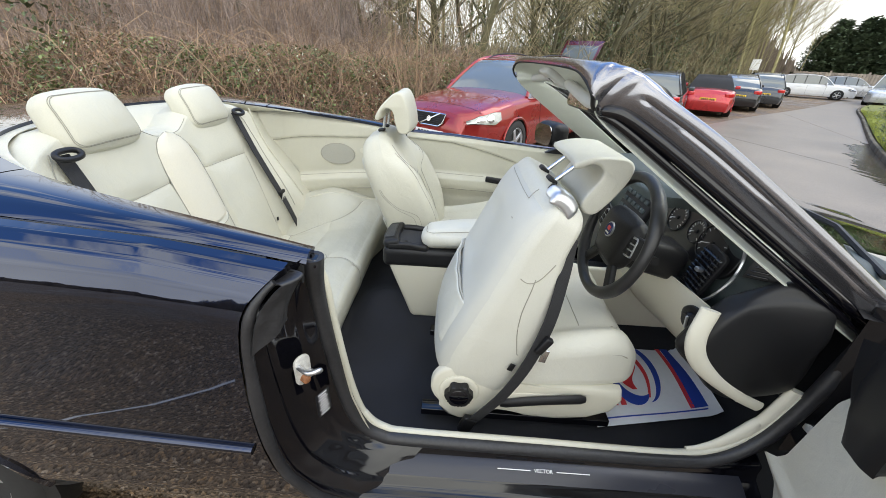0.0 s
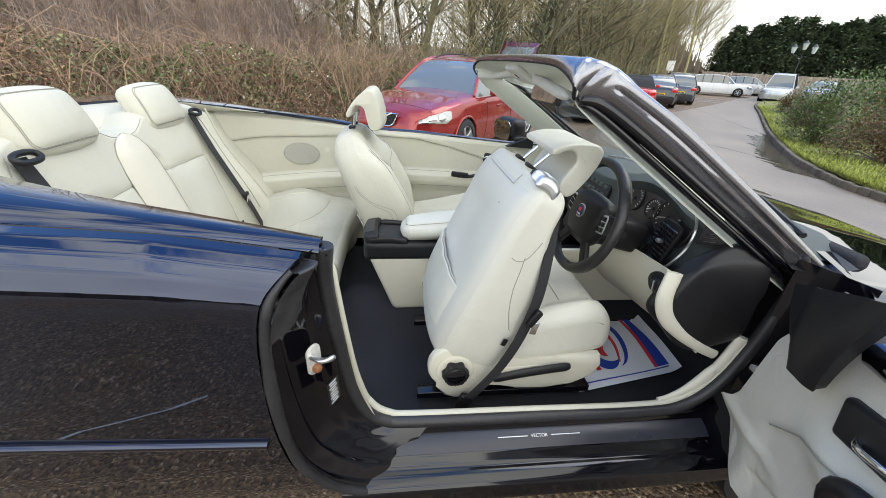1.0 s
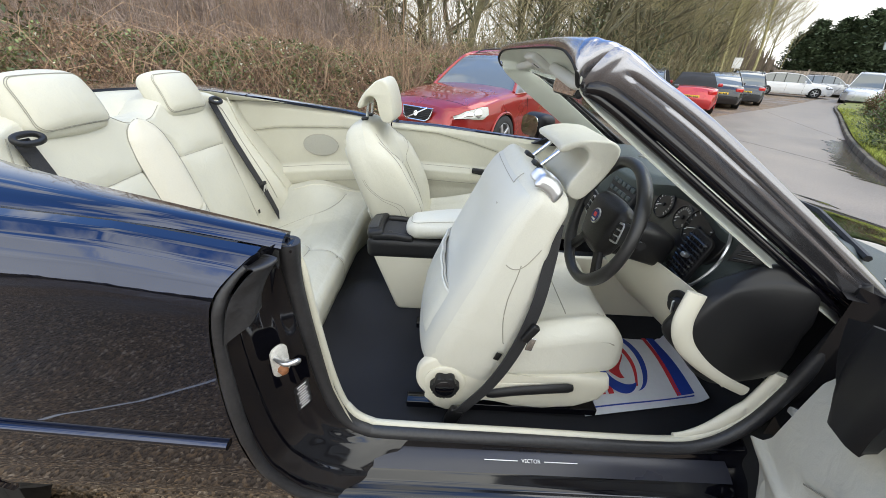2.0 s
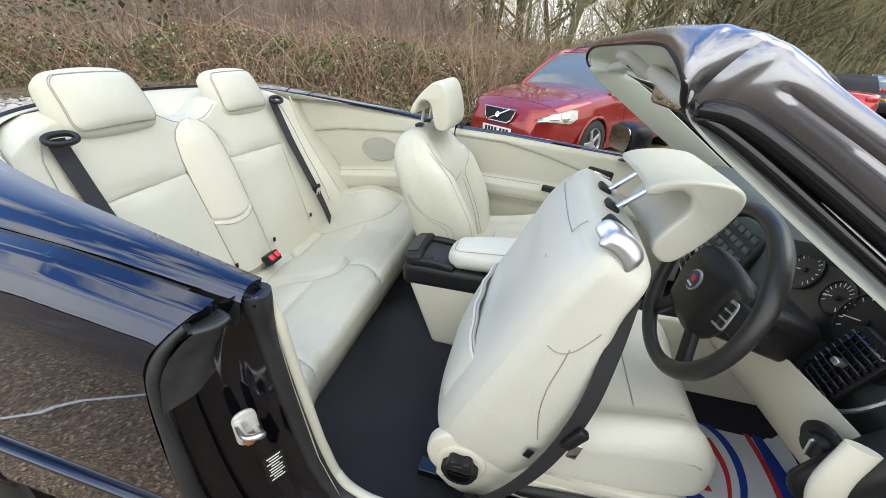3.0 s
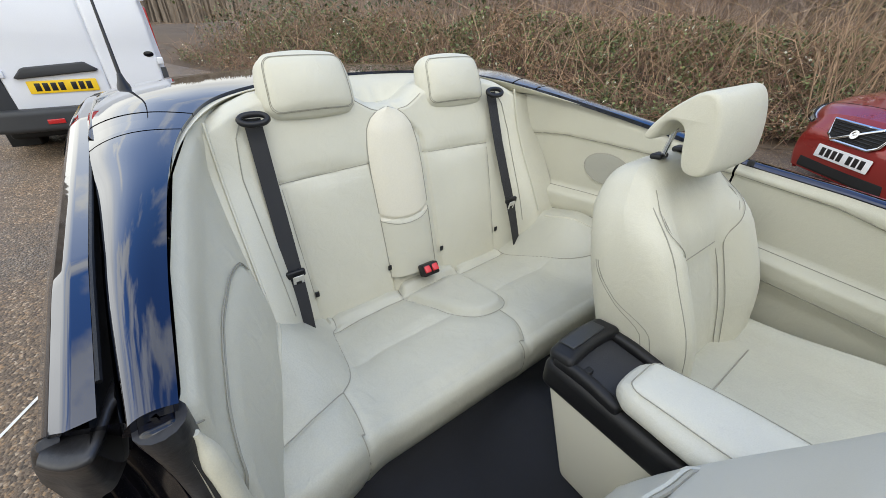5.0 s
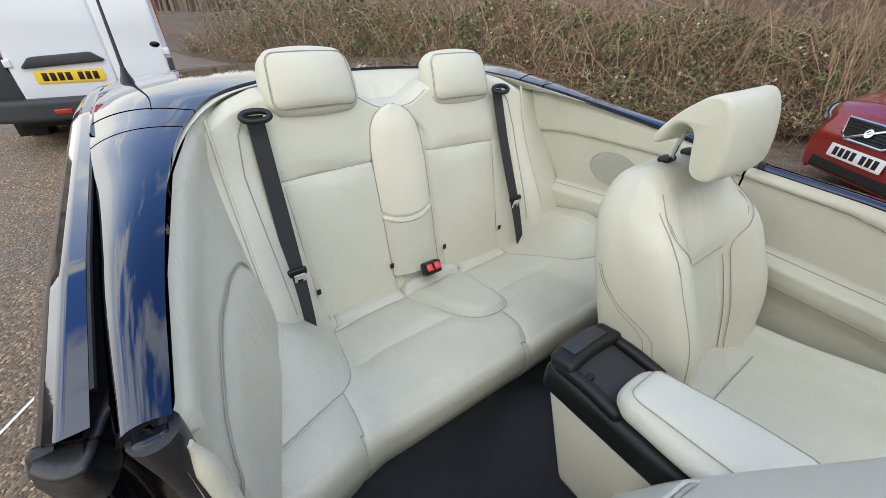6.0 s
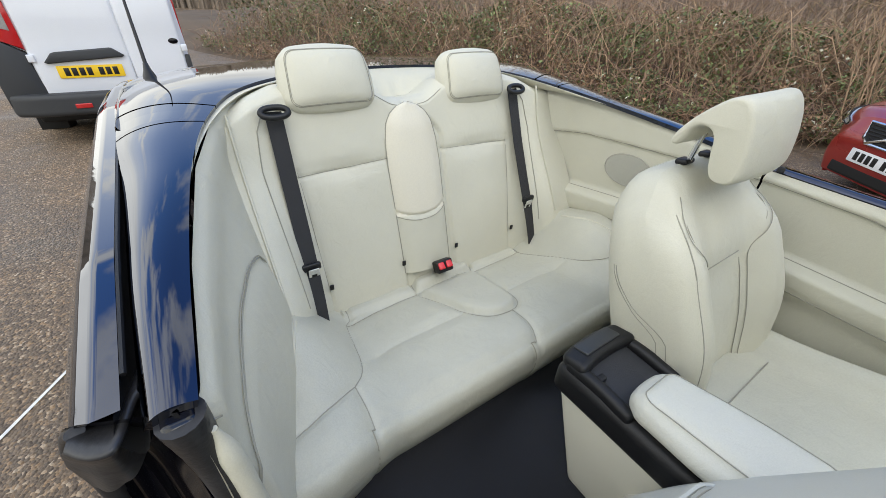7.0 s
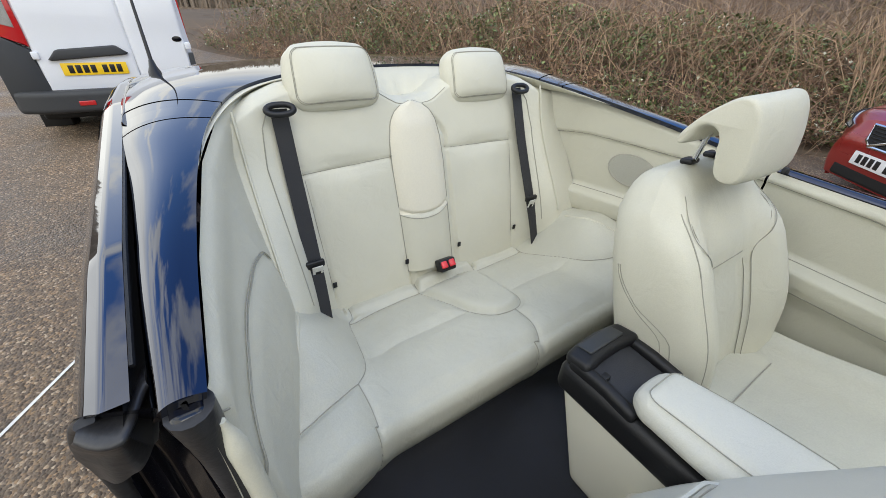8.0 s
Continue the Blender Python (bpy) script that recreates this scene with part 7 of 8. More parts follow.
def make_tree(seed, height, r, depth=4, spread=0.75, up=0.25, sub=(4, 6), lean=0.06):
    rg = random.Random(seed)
    P, T = Plants(), Plants()
    d = Vector((rg.uniform(-lean, lean), rg.uniform(-lean, lean), 1)).normalized()
    # a trunk with limbs all the way up
    pts, q = [Vector((0, 0, -0.1))], Vector((0, 0, -0.1))
    n = 9
    for i in range(n):
        d = (d + Vector((rg.uniform(-0.09, 0.09), rg.uniform(-0.09, 0.09), 0.05))).normalized()
        q = q + d * height / n
        pts.append(q)
    P.stem(pts, r, r * 0.15, 7)
    for i in range(int(height * 2.4)):
        t = rg.uniform(0.18, 1.0)
        j = min(int(t * n), n - 1)
        a = pts[j].lerp(pts[j + 1], t * n - j)
        e = rand_dir(rg)
        e = Vector((e.x, e.y, 0)).normalized() * spread + Vector((0, 0, 0.55 + up))
        grow(P, T, a, e.normalized(), height * rg.uniform(0.16, 0.34) * (1.15 - 0.7 * t), r * 0.36 * (1.1 - 0.8 * t), depth - 2, rg, 0.7, up, sub)
    return P, T


PROTO = [make_tree(11, 9.0, 0.034, 4, 0.6, 0.35, lean=0.16), make_tree(12, 7.5, 0.028, 4, 0.5, 0.4, lean=0.22), make_tree(13, 10.5, 0.085, 4, 0.8, 0.25), make_tree(14, 6.0, 0.032, 4, 0.9, 0.2, lean=0.2),
         make_tree(15, 9.0, 0.13, 5, 1.05, 0.12, (3, 4), lean=0.14), make_tree(16, 8.0, 0.10, 5, 0.95, 0.2, (3, 4), lean=0.25), make_tree(17, 10.0, 0.14, 5, 1.1, 0.05, (3, 4), lean=0.10)]


def tree_thing(k, x, y, z, turn, scale, bark, twig, label):
    P, T = PROTO[k]
    t = thing("tree", label, "tree", pose(x, y, z, 0, 0, turn) @ Matrix.Scale(scale, 4), group="trees behind the bank")
    for nm, Q, m in (("trunk", P, bark), ("crown", T, twig)):
        key = f"{nm}_{k}_{m.name}"
        me = bpy.data.meshes.get(key)
        if me is None:
            me = Q.mesh(key)
            me.materials.append(m)
        o = new(nm, me)
        o.parent = t
    return t


rt = random.Random(21)
TRUNKS = []
# nearer single trees: birches among brown scrub, taller ones toward the road
for i in range(16):
    s = 0.17 + 0.30 * (i + rt.uniform(-0.4, 0.4)) / 16
    p, n = hedge_at(s)
    q = p + n * rt.uniform(5.5, 13)
    pale = i % 3 != 2
    tree_thing(rt.choice((0, 1, 0, 3)), q.x, q.y, gz(q.x, q.y) + 0.9, rt.uniform(0, 360), rt.uniform(0.7, 1.1), BIRCH if pale else BARK, THICKET, "slender bare birch with pale bark" if pale else "bare grey-brown tree in winter")
for i in range(40):
    s = 0.50 + 0.42 * i / 40
    p, n = hedge_at(s)
    q = p + n * rt.uniform(1.6, 8)
    TRUNKS.append(q)
    tree_thing(rt.choice((4, 5, 6)), q.x, q.y, gz(q.x, q.y) + 0.4, rt.uniform(0, 360), rt.uniform(0.85, 1.25), MOSSY, OLIVE2 if i % 3 else OLIVE, "tall bare tree with greenish mossy branches")
sh_ = thing("shrub", "bare reddish-tan shrub at the edge of the brambles", "shrub", pose(-0.95, 6.5, gz(0, 6.5)))
SP, ST = Plants(), Plants()
for i in range(9):
    e = rand_dir(rt)
    grow(SP, ST, Vector((0.15 * e.x, 0.15 * e.y, 0.1)), Vector((0.45 * e.x, 0.45 * e.y, 1)).normalized(), rt.uniform(0.9, 1.6), 0.012, 2, rt, 0.6, 0.2, (4, 6), 0.2)
SP.stem([Vector((0.1, 0, 0)), Vector((0.12, 0.03, 1.8)), Vector((0.10, 0.0, 3.6))], 0.016, 0.005, 5)
plant_object("stemwork", SP, DRY, sh_)
plant_object("branchwork", ST, DRY, sh_)
# the wood behind: many more trees in one mesh each for stems and twigs
wood_t, wood_c, scrub, edge_t, edge_c, wood_b = Plants(), Plants(), Plants(), Plants(), Plants(), Plants()
for i in range(104):
    s = rt.uniform(0.06, 0.50)
    p, n = hedge_at(s)
    q = p + n * rt.uniform(8, 30)
    P, T = PROTO[rt.choice((0, 1, 1, 3))]
    m = pose(q.x, q.y, gz(q.x, q.y) + 1.0, 0, 0, rt.uniform(0, 360)) @ Matrix.Scale(rt.uniform(0.65, 1.15), 4)
    (wood_b if i % 2 else wood_t).add(P, m)
    if i % 4:
        wood_c.add(T, m)
for i in range(72):
    s = rt.uniform(0.52, 0.97)
    p, n = hedge_at(s)
    q = p + n * rt.uniform(5, 18)
    if i > 35:
        q = Vector((17, 30, 0)).lerp(Vector((33, 42, 0)), rt.random()) + Vector((rt.uniform(-2, 2), rt.uniform(-2, 2), 0))
    P, T = PROTO[rt.choice((2, 0))]
    m = pose(q.x, q.y, gz(q.x, q.y) + 0.6, 0, 0, rt.uniform(0, 360)) @ Matrix.Scale(rt.uniform(0.9, 1.3), 4)
    edge_t.add(P, m)
    edge_c.add(T, m)
tagged(plant_object("roadside_wood_trunks", edge_t, OLIVE), "mossy trunks at the edge of the wood", "woods", kind="stuff")
tagged(plant_object("roadside_wood_twigs", edge_c, OLIVE2), "olive-brown bare twigs above the parked cars", "woods", kind="stuff")
tagged(plant_object("birch_wood_trunks", wood_b, BIRCH), "slim pale birch trunks in the wood", "woods", kind="stuff")
tagged(plant_object("far_wood_trunks", wood_t, BARK), "bare winter wood of slender trunks", "woods", kind="stuff")
tagged(plant_object("far_wood_twigs", wood_c, THICKET), "purple-brown haze of bare twigs", "woods", kind="stuff")
# scrub: upright thin stems between brambles and wood
for i in range(5500):
    s = rt.uniform(0.08, 0.60)
    d = 2.5 + 16 * rt.random() ** 1.3
    p, n = hedge_at(s)
    q = p + n * d
    z = gz(q.x, q.y) + 0.55 + 0.9 * smooth(4, 20, d)
    L = rt.uniform(0.45, 1.25) * (1 + 0.05 * d)
    a = Vector((q.x, q.y, z))
    lean = Vector((rt.uniform(-0.35, 0.35), rt.uniform(-0.35, 0.35), 1)).normalized()
    e = lean + Vector((rt.uniform(-0.3, 0.3), rt.uniform(-0.3, 0.3), 0))
    scrub.stem([a, a + lean * L * 0.5, a + lean * L * 0.5 + e.normalized() * L * 0.5], 0.008 + 0.0006 * d, 0.003)
    for k in range(2):
        b = a + lean * L * rt.uniform(0.2, 0.6)
        scrub.stem([b, b + rand_dir(rt, 0.6) * L * rt.uniform(0.2, 0.4)], 0.005 + 0.0004 * d, 0.002)
# a haze of thin crooked stems and twigs fills the wood's edge
haze, tan = Plants(), Plants()
for i in range(7000):
    s = rt.uniform(0.05, 0.56)
    d = 5.0 + 20 * rt.random() ** 1.1
    p, n = hedge_at(s)
    q = p + n * d
    if -0.14 < math.atan2(q.x, q.y + 1.45) < -0.01 and rt.random() < 0.75:
        continue
    L = rt.uniform(1.2, 3.4) * (1 + 0.05 * d)
    a = Vector((q.x, q.y, gz(q.x, q.y) + 0.55 + 0.9 * smooth(4, 20, d)))
    lean = Vector((rt.gauss(0, 0.16), rt.gauss(0, 0.16), 1)).normalized()
    k1 = a + lean * L * 0.35 + rand_dir(rt) * 0.05 * L
    k2 = a + lean * L * 0.7 + rand_dir(rt) * 0.08 * L
    P = haze if rt.random() < 0.72 else tan
    P.stem([a, k1, k2, k2 + (lean + rand_dir(rt) * 0.4) * L * 0.32], 0.005 + 0.0005 * d, 0.003)
    for k in range(6):
        g = (a.lerp(k1, rt.uniform(0.4, 1)) if k < 2 else k1.lerp(k2, rt.random()))
        w = rand_dir(rt, 0.55)
        P.stem([g, g + w * L * 0.13, g + (w + rand_dir(rt) * 0.5 + Vector((0, 0, 0.4))).normalized() * L * rt.uniform(0.2, 0.36)], 0.0035 + 0.0003 * d, 0.002)
MAUVE = mat("mauve_grey_twig", (0.33, 0.255, 0.215), 0.9, vary=0.3, rnd=0.45)
tagged(plant_object("wood_haze", haze, MAUVE), "mauve-brown tangle of thin bare stems", "woods", kind="stuff")
tagged(plant_object("tan_saplings", tan, DRY), "tan bare saplings at the wood's edge", "saplings", kind="stuff")
tagged(plant_object("scrub", scrub, THICKET), "thick brown scrub of bare upright stems", "scrub", kind="stuff")
# the far wood closes the view behind the trees
HAZE = bpy.data.materials.new("far_wood_haze")
HAZE.use_nodes = True
hn, hl = HAZE.node_tree.nodes, HAZE.node_tree.links
htc, hmp, hno, hrp = hn.new("ShaderNodeTexCoord"), hn.new("ShaderNodeMapping"), hn.new("ShaderNodeTexNoise"), hn.new("ShaderNodeValToRGB")
hmp.inputs["Scale"].default_value = (3.0, 3.0, 0.35)
hno.inputs["Scale"].default_value, hno.inputs["Detail"].default_value, hno.inputs["Roughness"].default_value = 1.6, 8.0, 0.7
he = hrp.color_ramp.elements
he[0].position, he[0].color = 0.34, (0.15, 0.115, 0.085, 1)
he[1].position, he[1].color = 0.68, (0.30, 0.245, 0.19, 1)
hl.new(htc.outputs["Object"], hmp.inputs["Vector"])
hl.new(hmp.outputs["Vector"], hno.inputs["Vector"])
hl.new(hno.outputs["Fac"], hrp.inputs["Fac"])
hl.new(hrp.outputs["Color"], hn["Principled BSDF"].inputs["Base Color"])
hn["Principled BSDF"].inputs["Roughness"].default_value = 1.0
far = Plants()
TOPS = [(-100, 10.5), (-40, 10.0), (-22, 9.5), (-15, 8.0), (-10, 5.6), (-7, 3.4), (-1, 3.0), (6, 3.2), (12, 4.0), (18, 7.5), (24, 9.5), (31, 8.5), (35, 6.0), (38, 1.6), (45, 1.2)]
for layer in range(3):
    for i in range(2600):
        a = -100 + 145.0 * (i + rt.random()) / 2600
        R = 54 + 6 * layer + rt.uniform(-2, 2)
        x, y = R * math.sin(radians(a)), R * math.cos(radians(a)) - 1.45
        h = lerp_table(TOPS, a) * (R / 50) * rt.uniform(0.62, 1.0) * (0.8 + 0.35 * noise.noise((a * 0.35, layer * 7, 0)))
        tx, ty = math.cos(radians(a)), -math.sin(radians(a))
        w = rt.uniform(0.10, 0.30)
        b = len(far.v)
        dx = rt.uniform(-0.5, 0.5)
        w *= 0.55
        far.v += [(x - tx * w, y - ty * w, -0.4), (x + tx * w, y + ty * w, -0.4), (x + tx * (w * 0.7 + dx * 0.5), y + ty * (w * 0.7 + dx * 0.5), h * 0.7), (x + tx * dx, y + ty * dx, h), (x - tx * (w * 0.7 - dx * 0.5), y - ty * (w * 0.7 - dx * 0.5), h * 0.7)]
        far.f += [(b, b + 1, b + 2, b + 4), (b + 4, b + 2, b + 3)]
# tree belt out of view, added so the paint reflects a dark band
behind = Plants()
for i in range(1500):
    a = 70 + 180.0 * (i + rt.random()) / 1500
    R = 42 + 6 * rt.random()
    x, y = R * math.sin(radians(a)), R * math.cos(radians(a)) - 1.45
    h = (1.35 + 0.9 * noise.noise((a * 0.12, 3, 0)) + 0.6 * noise.noise((a * 0.6, 5, 0))) * rt.uniform(0.8, 1.0)
    tx, ty = math.cos(radians(a)), -math.sin(radians(a))
    w = rt.uniform(0.35, 0.8)
    b = len(behind.v)
    behind.v += [(x - tx * w, y - ty * w, -0.4), (x + tx * w, y + ty * w, -0.4), (x + tx * w * 0.8, y + ty * w * 0.8, h * 0.7), (x, y, h), (x - tx * w * 0.8, y - ty * w * 0.8, h * 0.7)]
    behind.f += [(b, b + 1, b + 2, b + 4), (b + 4, b + 2, b + 3)]
tagged(plant_object("wood_behind", behind, BARK), "dark belt of trees out of view, for reflections", "woods", kind="stuff")
tagged(plant_object("far_wood", far, HAZE), "hazy brown winter wood in the distance", "woods", kind="stuff")
# ivy and small green on the trees by the road
ivy, tangle = Plants(), Plants()
for q in TRUNKS:
    for i in range(320):
        a, z = rt.uniform(0, 6.283), 6.0 * rt.random() ** 1.3
        r = 0.14 + 0.30 * rt.random() * (1 - z / 7)
        ivy.leaf(Vector((q.x + r * math.cos(a), q.y + r * math.sin(a), gz(q.x, q.y) + 0.4 + z)), rand_dir(rt), rt.uniform(0.03, 0.06), rt.uniform(0.08, 0.14))
# tall leaning saplings and side branches that fill the edge of the wood by the road
for i in range(900):
    s = 0.46 + 0.51 * rt.random() ** 0.75
    d = 0.6 + 13 * rt.random() ** 1.2
    p, n = hedge_at(s)
    q = p + n * d
    L = rt.uniform(1.2, 4.4) * (1 + 0.06 * d)
    a = Vector((q.x, q.y, gz(q.x, q.y) + 0.4))
    wide = 0.95 if i % 3 == 0 else 0.4
    lean = Vector((rt.uniform(-wide, wide), rt.uniform(-wide, wide), 1)).normalized()
    b = a + lean * L * 0.5
    e = (lean + Vector((rt.uniform(-0.3, 0.3), rt.uniform(-0.3, 0.3), 0.1))).normalized()
    c_ = a.lerp(b, 0.55) + rand_dir(rt) * 0.09 * L
    d_ = b + e * L * 0.25 + rand_dir(rt) * 0.10 * L
    tangle.stem([a, c_, b, d_, b + e * L * 0.5], 0.013 + 0.0012 * d, 0.005)
    for k in range(7):
        g = a + lean * L * rt.uniform(0.15, 0.5)
        g = g if rt.random() < 0.5 else b + e * L * rt.uniform(0.0, 0.45)
        w = rand_dir(rt, 0.5)
        tangle.stem([g, g + w * L * 0.12, g + (w + Vector((0, 0, 0.3))).normalized() * L * rt.uniform(0.2, 0.36)], 0.007 + 0.0005 * d, 0.003)
tagged(plant_object("roadside_saplings", tangle, OLIVE2), "dense olive-brown saplings and side branches", "saplings", kind="stuff")
# evergreen undergrowth below the trees and at the dark end of the wood
for lo, hi, d1, zt, n in ((0.56, 0.95, 7.0, 2.6, 26000), (0.08, 0.24, 7.0, 2.6, 9000)):
    for i in range(n):
        s = rt.uniform(lo, hi)
        p, nn = hedge_at(s)
        q = p + nn * (0.9 + d1 * rt.random())
        z = zt * rt.random() ** 1.2 + (1.0 if lo < 0.3 else 0.2)
        if noise.noise((q.x * 0.55, q.y * 0.55, z * 0.8)) < 0.10 - 0.05 * z + 0.1 * rt.random():
            continue
        ivy.leaf(Vector((q.x, q.y, gz(q.x, q.y) + z)), rand_dir(rt, 0.2), rt.uniform(0.03, 0.06), rt.uniform(0.09, 0.17))
tagged(plant_object("ivy", ivy, IVY), "dull green ivy leaves among the trunks", "ivy", kind="stuff")

# ---- conifers at the far end, bushes on the verge ----
CON = mat("dark_conifer", (0.085, 0.120, 0.065), 0.8, vary=0.35, rnd=0.5)
BUSH = mat("evergreen_bush_leaf", (0.10, 0.15, 0.045), 0.5, vary=0.3, rnd=0.5)
HEATH = mat("brown_heather_leaf", (0.16, 0.10, 0.05), 0.8, vary=0.3, rnd=0.4)


def conifer(seed, h):
    rg = random.Random(seed)
    T, L = Plants(), Plants()
    T.stem([Vector((0, 0, -0.2)), Vector((0, 0, h * 0.5)), Vector((0, 0, h))], 0.10, 0.01, 6)
    for i in range(150):
        z = h * (0.02 + 0.98 * i / 150)
        rad = (0.30 + 1.5 * (1 - z / h) ** 0.6) * rg.uniform(0.7, 1.15)
        a = rg.uniform(0, 6.283)
        d = Vector((math.cos(a), math.sin(a), rg.uniform(-0.2, 0.35)))
        e = Vector((0, 0, z)) + d * rad
        T.stem([Vector((0, 0, z)), e], 0.012, 0.004)
        for k in range(34):
            t = rg.uniform(0.35, 1.05)
            q = Vector((0, 0, z)) + d * rad * t + rand_dir(rg) * 0.26
            L.leaf(q, (d + rand_dir(rg) * 0.7 + Vector((0, 0, 0.2))).normalized(), rg.uniform(0.09, 0.17), rg.uniform(0.20, 0.38))
    return T, L


CONS = [conifer(5, 5.2), conifer(6, 6.0)]
for i in range(40):
    t = i / 39
    x, y = 34 + 22 * t + rt.uniform(-0.4, 0.4), 40 - 22 * t + rt.uniform(-0.4, 0.4)
    k = i % 2
    c = thing("conifer", "dark green conifer in a tall screening row", "tree", pose(x, y, gz(x, y), 0, 0, rt.uniform(0, 360)) @ Matrix.Scale(rt.uniform(0.92, 1.08), 4), group="conifer screen")
    for nm, Q, m in (("trunk", CONS[k][0], BARK), ("crown", CONS[k][1], CON)):
        key = f"con_{nm}_{k}"
        me = bpy.data.meshes.get(key)
        if me is None:
            me = Q.mesh(key)
            me.materials.append(m)
        o = new(nm, me)
        o.parent = c


def bush(x, y, r, h, material, label, seed):
    rg = random.Random(seed)
    b = thing("bush", label, "bush", pose(x, y, gz(x, y) + 0.1), group="bushes on the verge")
    T, L = Plants(), Plants()
    for i in range(70):
        d = rand_dir(rg, 0.5)
        d.z = abs(d.z)
        k = 0.8 + 0.35 * noise.noise((d.x * 2 + seed, d.y * 2, d.z * 2))
        e = Vector((d.x * r * k, d.y * r * k, 0.05 + d.z * h * k))
        T.stem([Vector((0, 0, 0)), e * 0.5 + Vector((0, 0, 0.05)), e], 0.015, 0.004)
        for j in range(90):
            q = e * rg.uniform(0.62, 1.08) + rand_dir(rg) * 0.16 * r
            q.z = max(q.z, 0.0)
            L.leaf(q, (d + rand_dir(rg) * 0.8).normalized(), rg.uniform(0.012, 0.03), rg.uniform(0.04, 0.08))
    plant_object("stems", T, BARK, b)
    plant_object("foliage", L, material, b)


for x, y, r, h, m, lab, sd in ((10.3, 7.2, 1.15, 1.75, BUSH, "rounded dark evergreen bush", 3), (12.4, 7.6, 1.3, 1.9, BUSH, "tall dark evergreen bush", 4), (9.0, 4.6, 1.05, 1.35, HEATH, "brown and green heather bush", 5),
                               (14.2, 10.9, 0.9, 1.0, HEATH, "brown and green heather bush", 6), (15.2, 9.0, 1.4, 1.9, BUSH, "large dark evergreen bush", 8), (18.2, 15.4, 0.9, 0.9, HEATH, "low brown heather bush", 9)):
    bush(x, y, r, h, m, lab, sd)
gr_ = Plants()
GRASS = mat("winter_grass", (0.30, 0.33, 0.07), 0.8, vary=0.3, rnd=0.5)
for i in range(16000):
    u, v = rt.uniform(0.18, 0.85), rt.random() ** 1.5 * 0.42
    q = verge_fn(u, v)
    d = Vector((rt.uniform(-0.6, 0.6), rt.uniform(-0.6, 0.6), 1)).normalized()
    gr_.leaf(q, d, 0.008, rt.uniform(0.04, 0.12))
tagged(plant_object("grass", gr_, GRASS), "short yellow-green winter grass", "grass", kind="stuff")


# ---- parked vehicles ----
PLATE_W = mat("white_plate", (0.8, 0.8, 0.8), 0.4)
PLATE_Y = mat("yellow_plate", (0.85, 0.55, 0.02), 0.4)
# base lifted to grey for the pale reflections in the windscreens
CARGLASS = mat("dark_car_glass", (0.13, 0.145, 0.142), 0.05, coat=1.0, vary=0.0, coat_ior=1.6)
LAMP = mat("clear_lamp", (0.45, 0.46, 0.44), 0.12, metal=0.35, coat=1.0, vary=0.3, stain=9)
REDLAMP = mat("red_lamp", (0.5, 0.012, 0.015), 0.12, coat=1.0, vary=0.1)
GREYPLASTIC = mat("grey_bumper_plastic", (0.035, 0.037, 0.04), 0.6, bump=0.3, grain=200, vary=0.12)


def number_plate(parent, m, yellow, name="number_plate"):
    p = part(name, prism(rrect(0.52, 0.112, 0.008), 0.004, m, 0.001), PLATE_Y if yellow else PLATE_W, parent, "yellow number plate" if yellow else "white number plate", local=True)
    x = -0.215
    for w in (0.05, 0.05, 0.05, 0.05, 0.0, 0.05, 0.05, 0.05):
        if w:
            part("plate_bar", rbox((0.021, 0.036, 0.0008), 0.0006, 1, m=m @ pose(x + 0.025, 0, 0.0046)), DIAL, p, local=True)
            x += 0.058
        else:
            x += 0.035
    return p


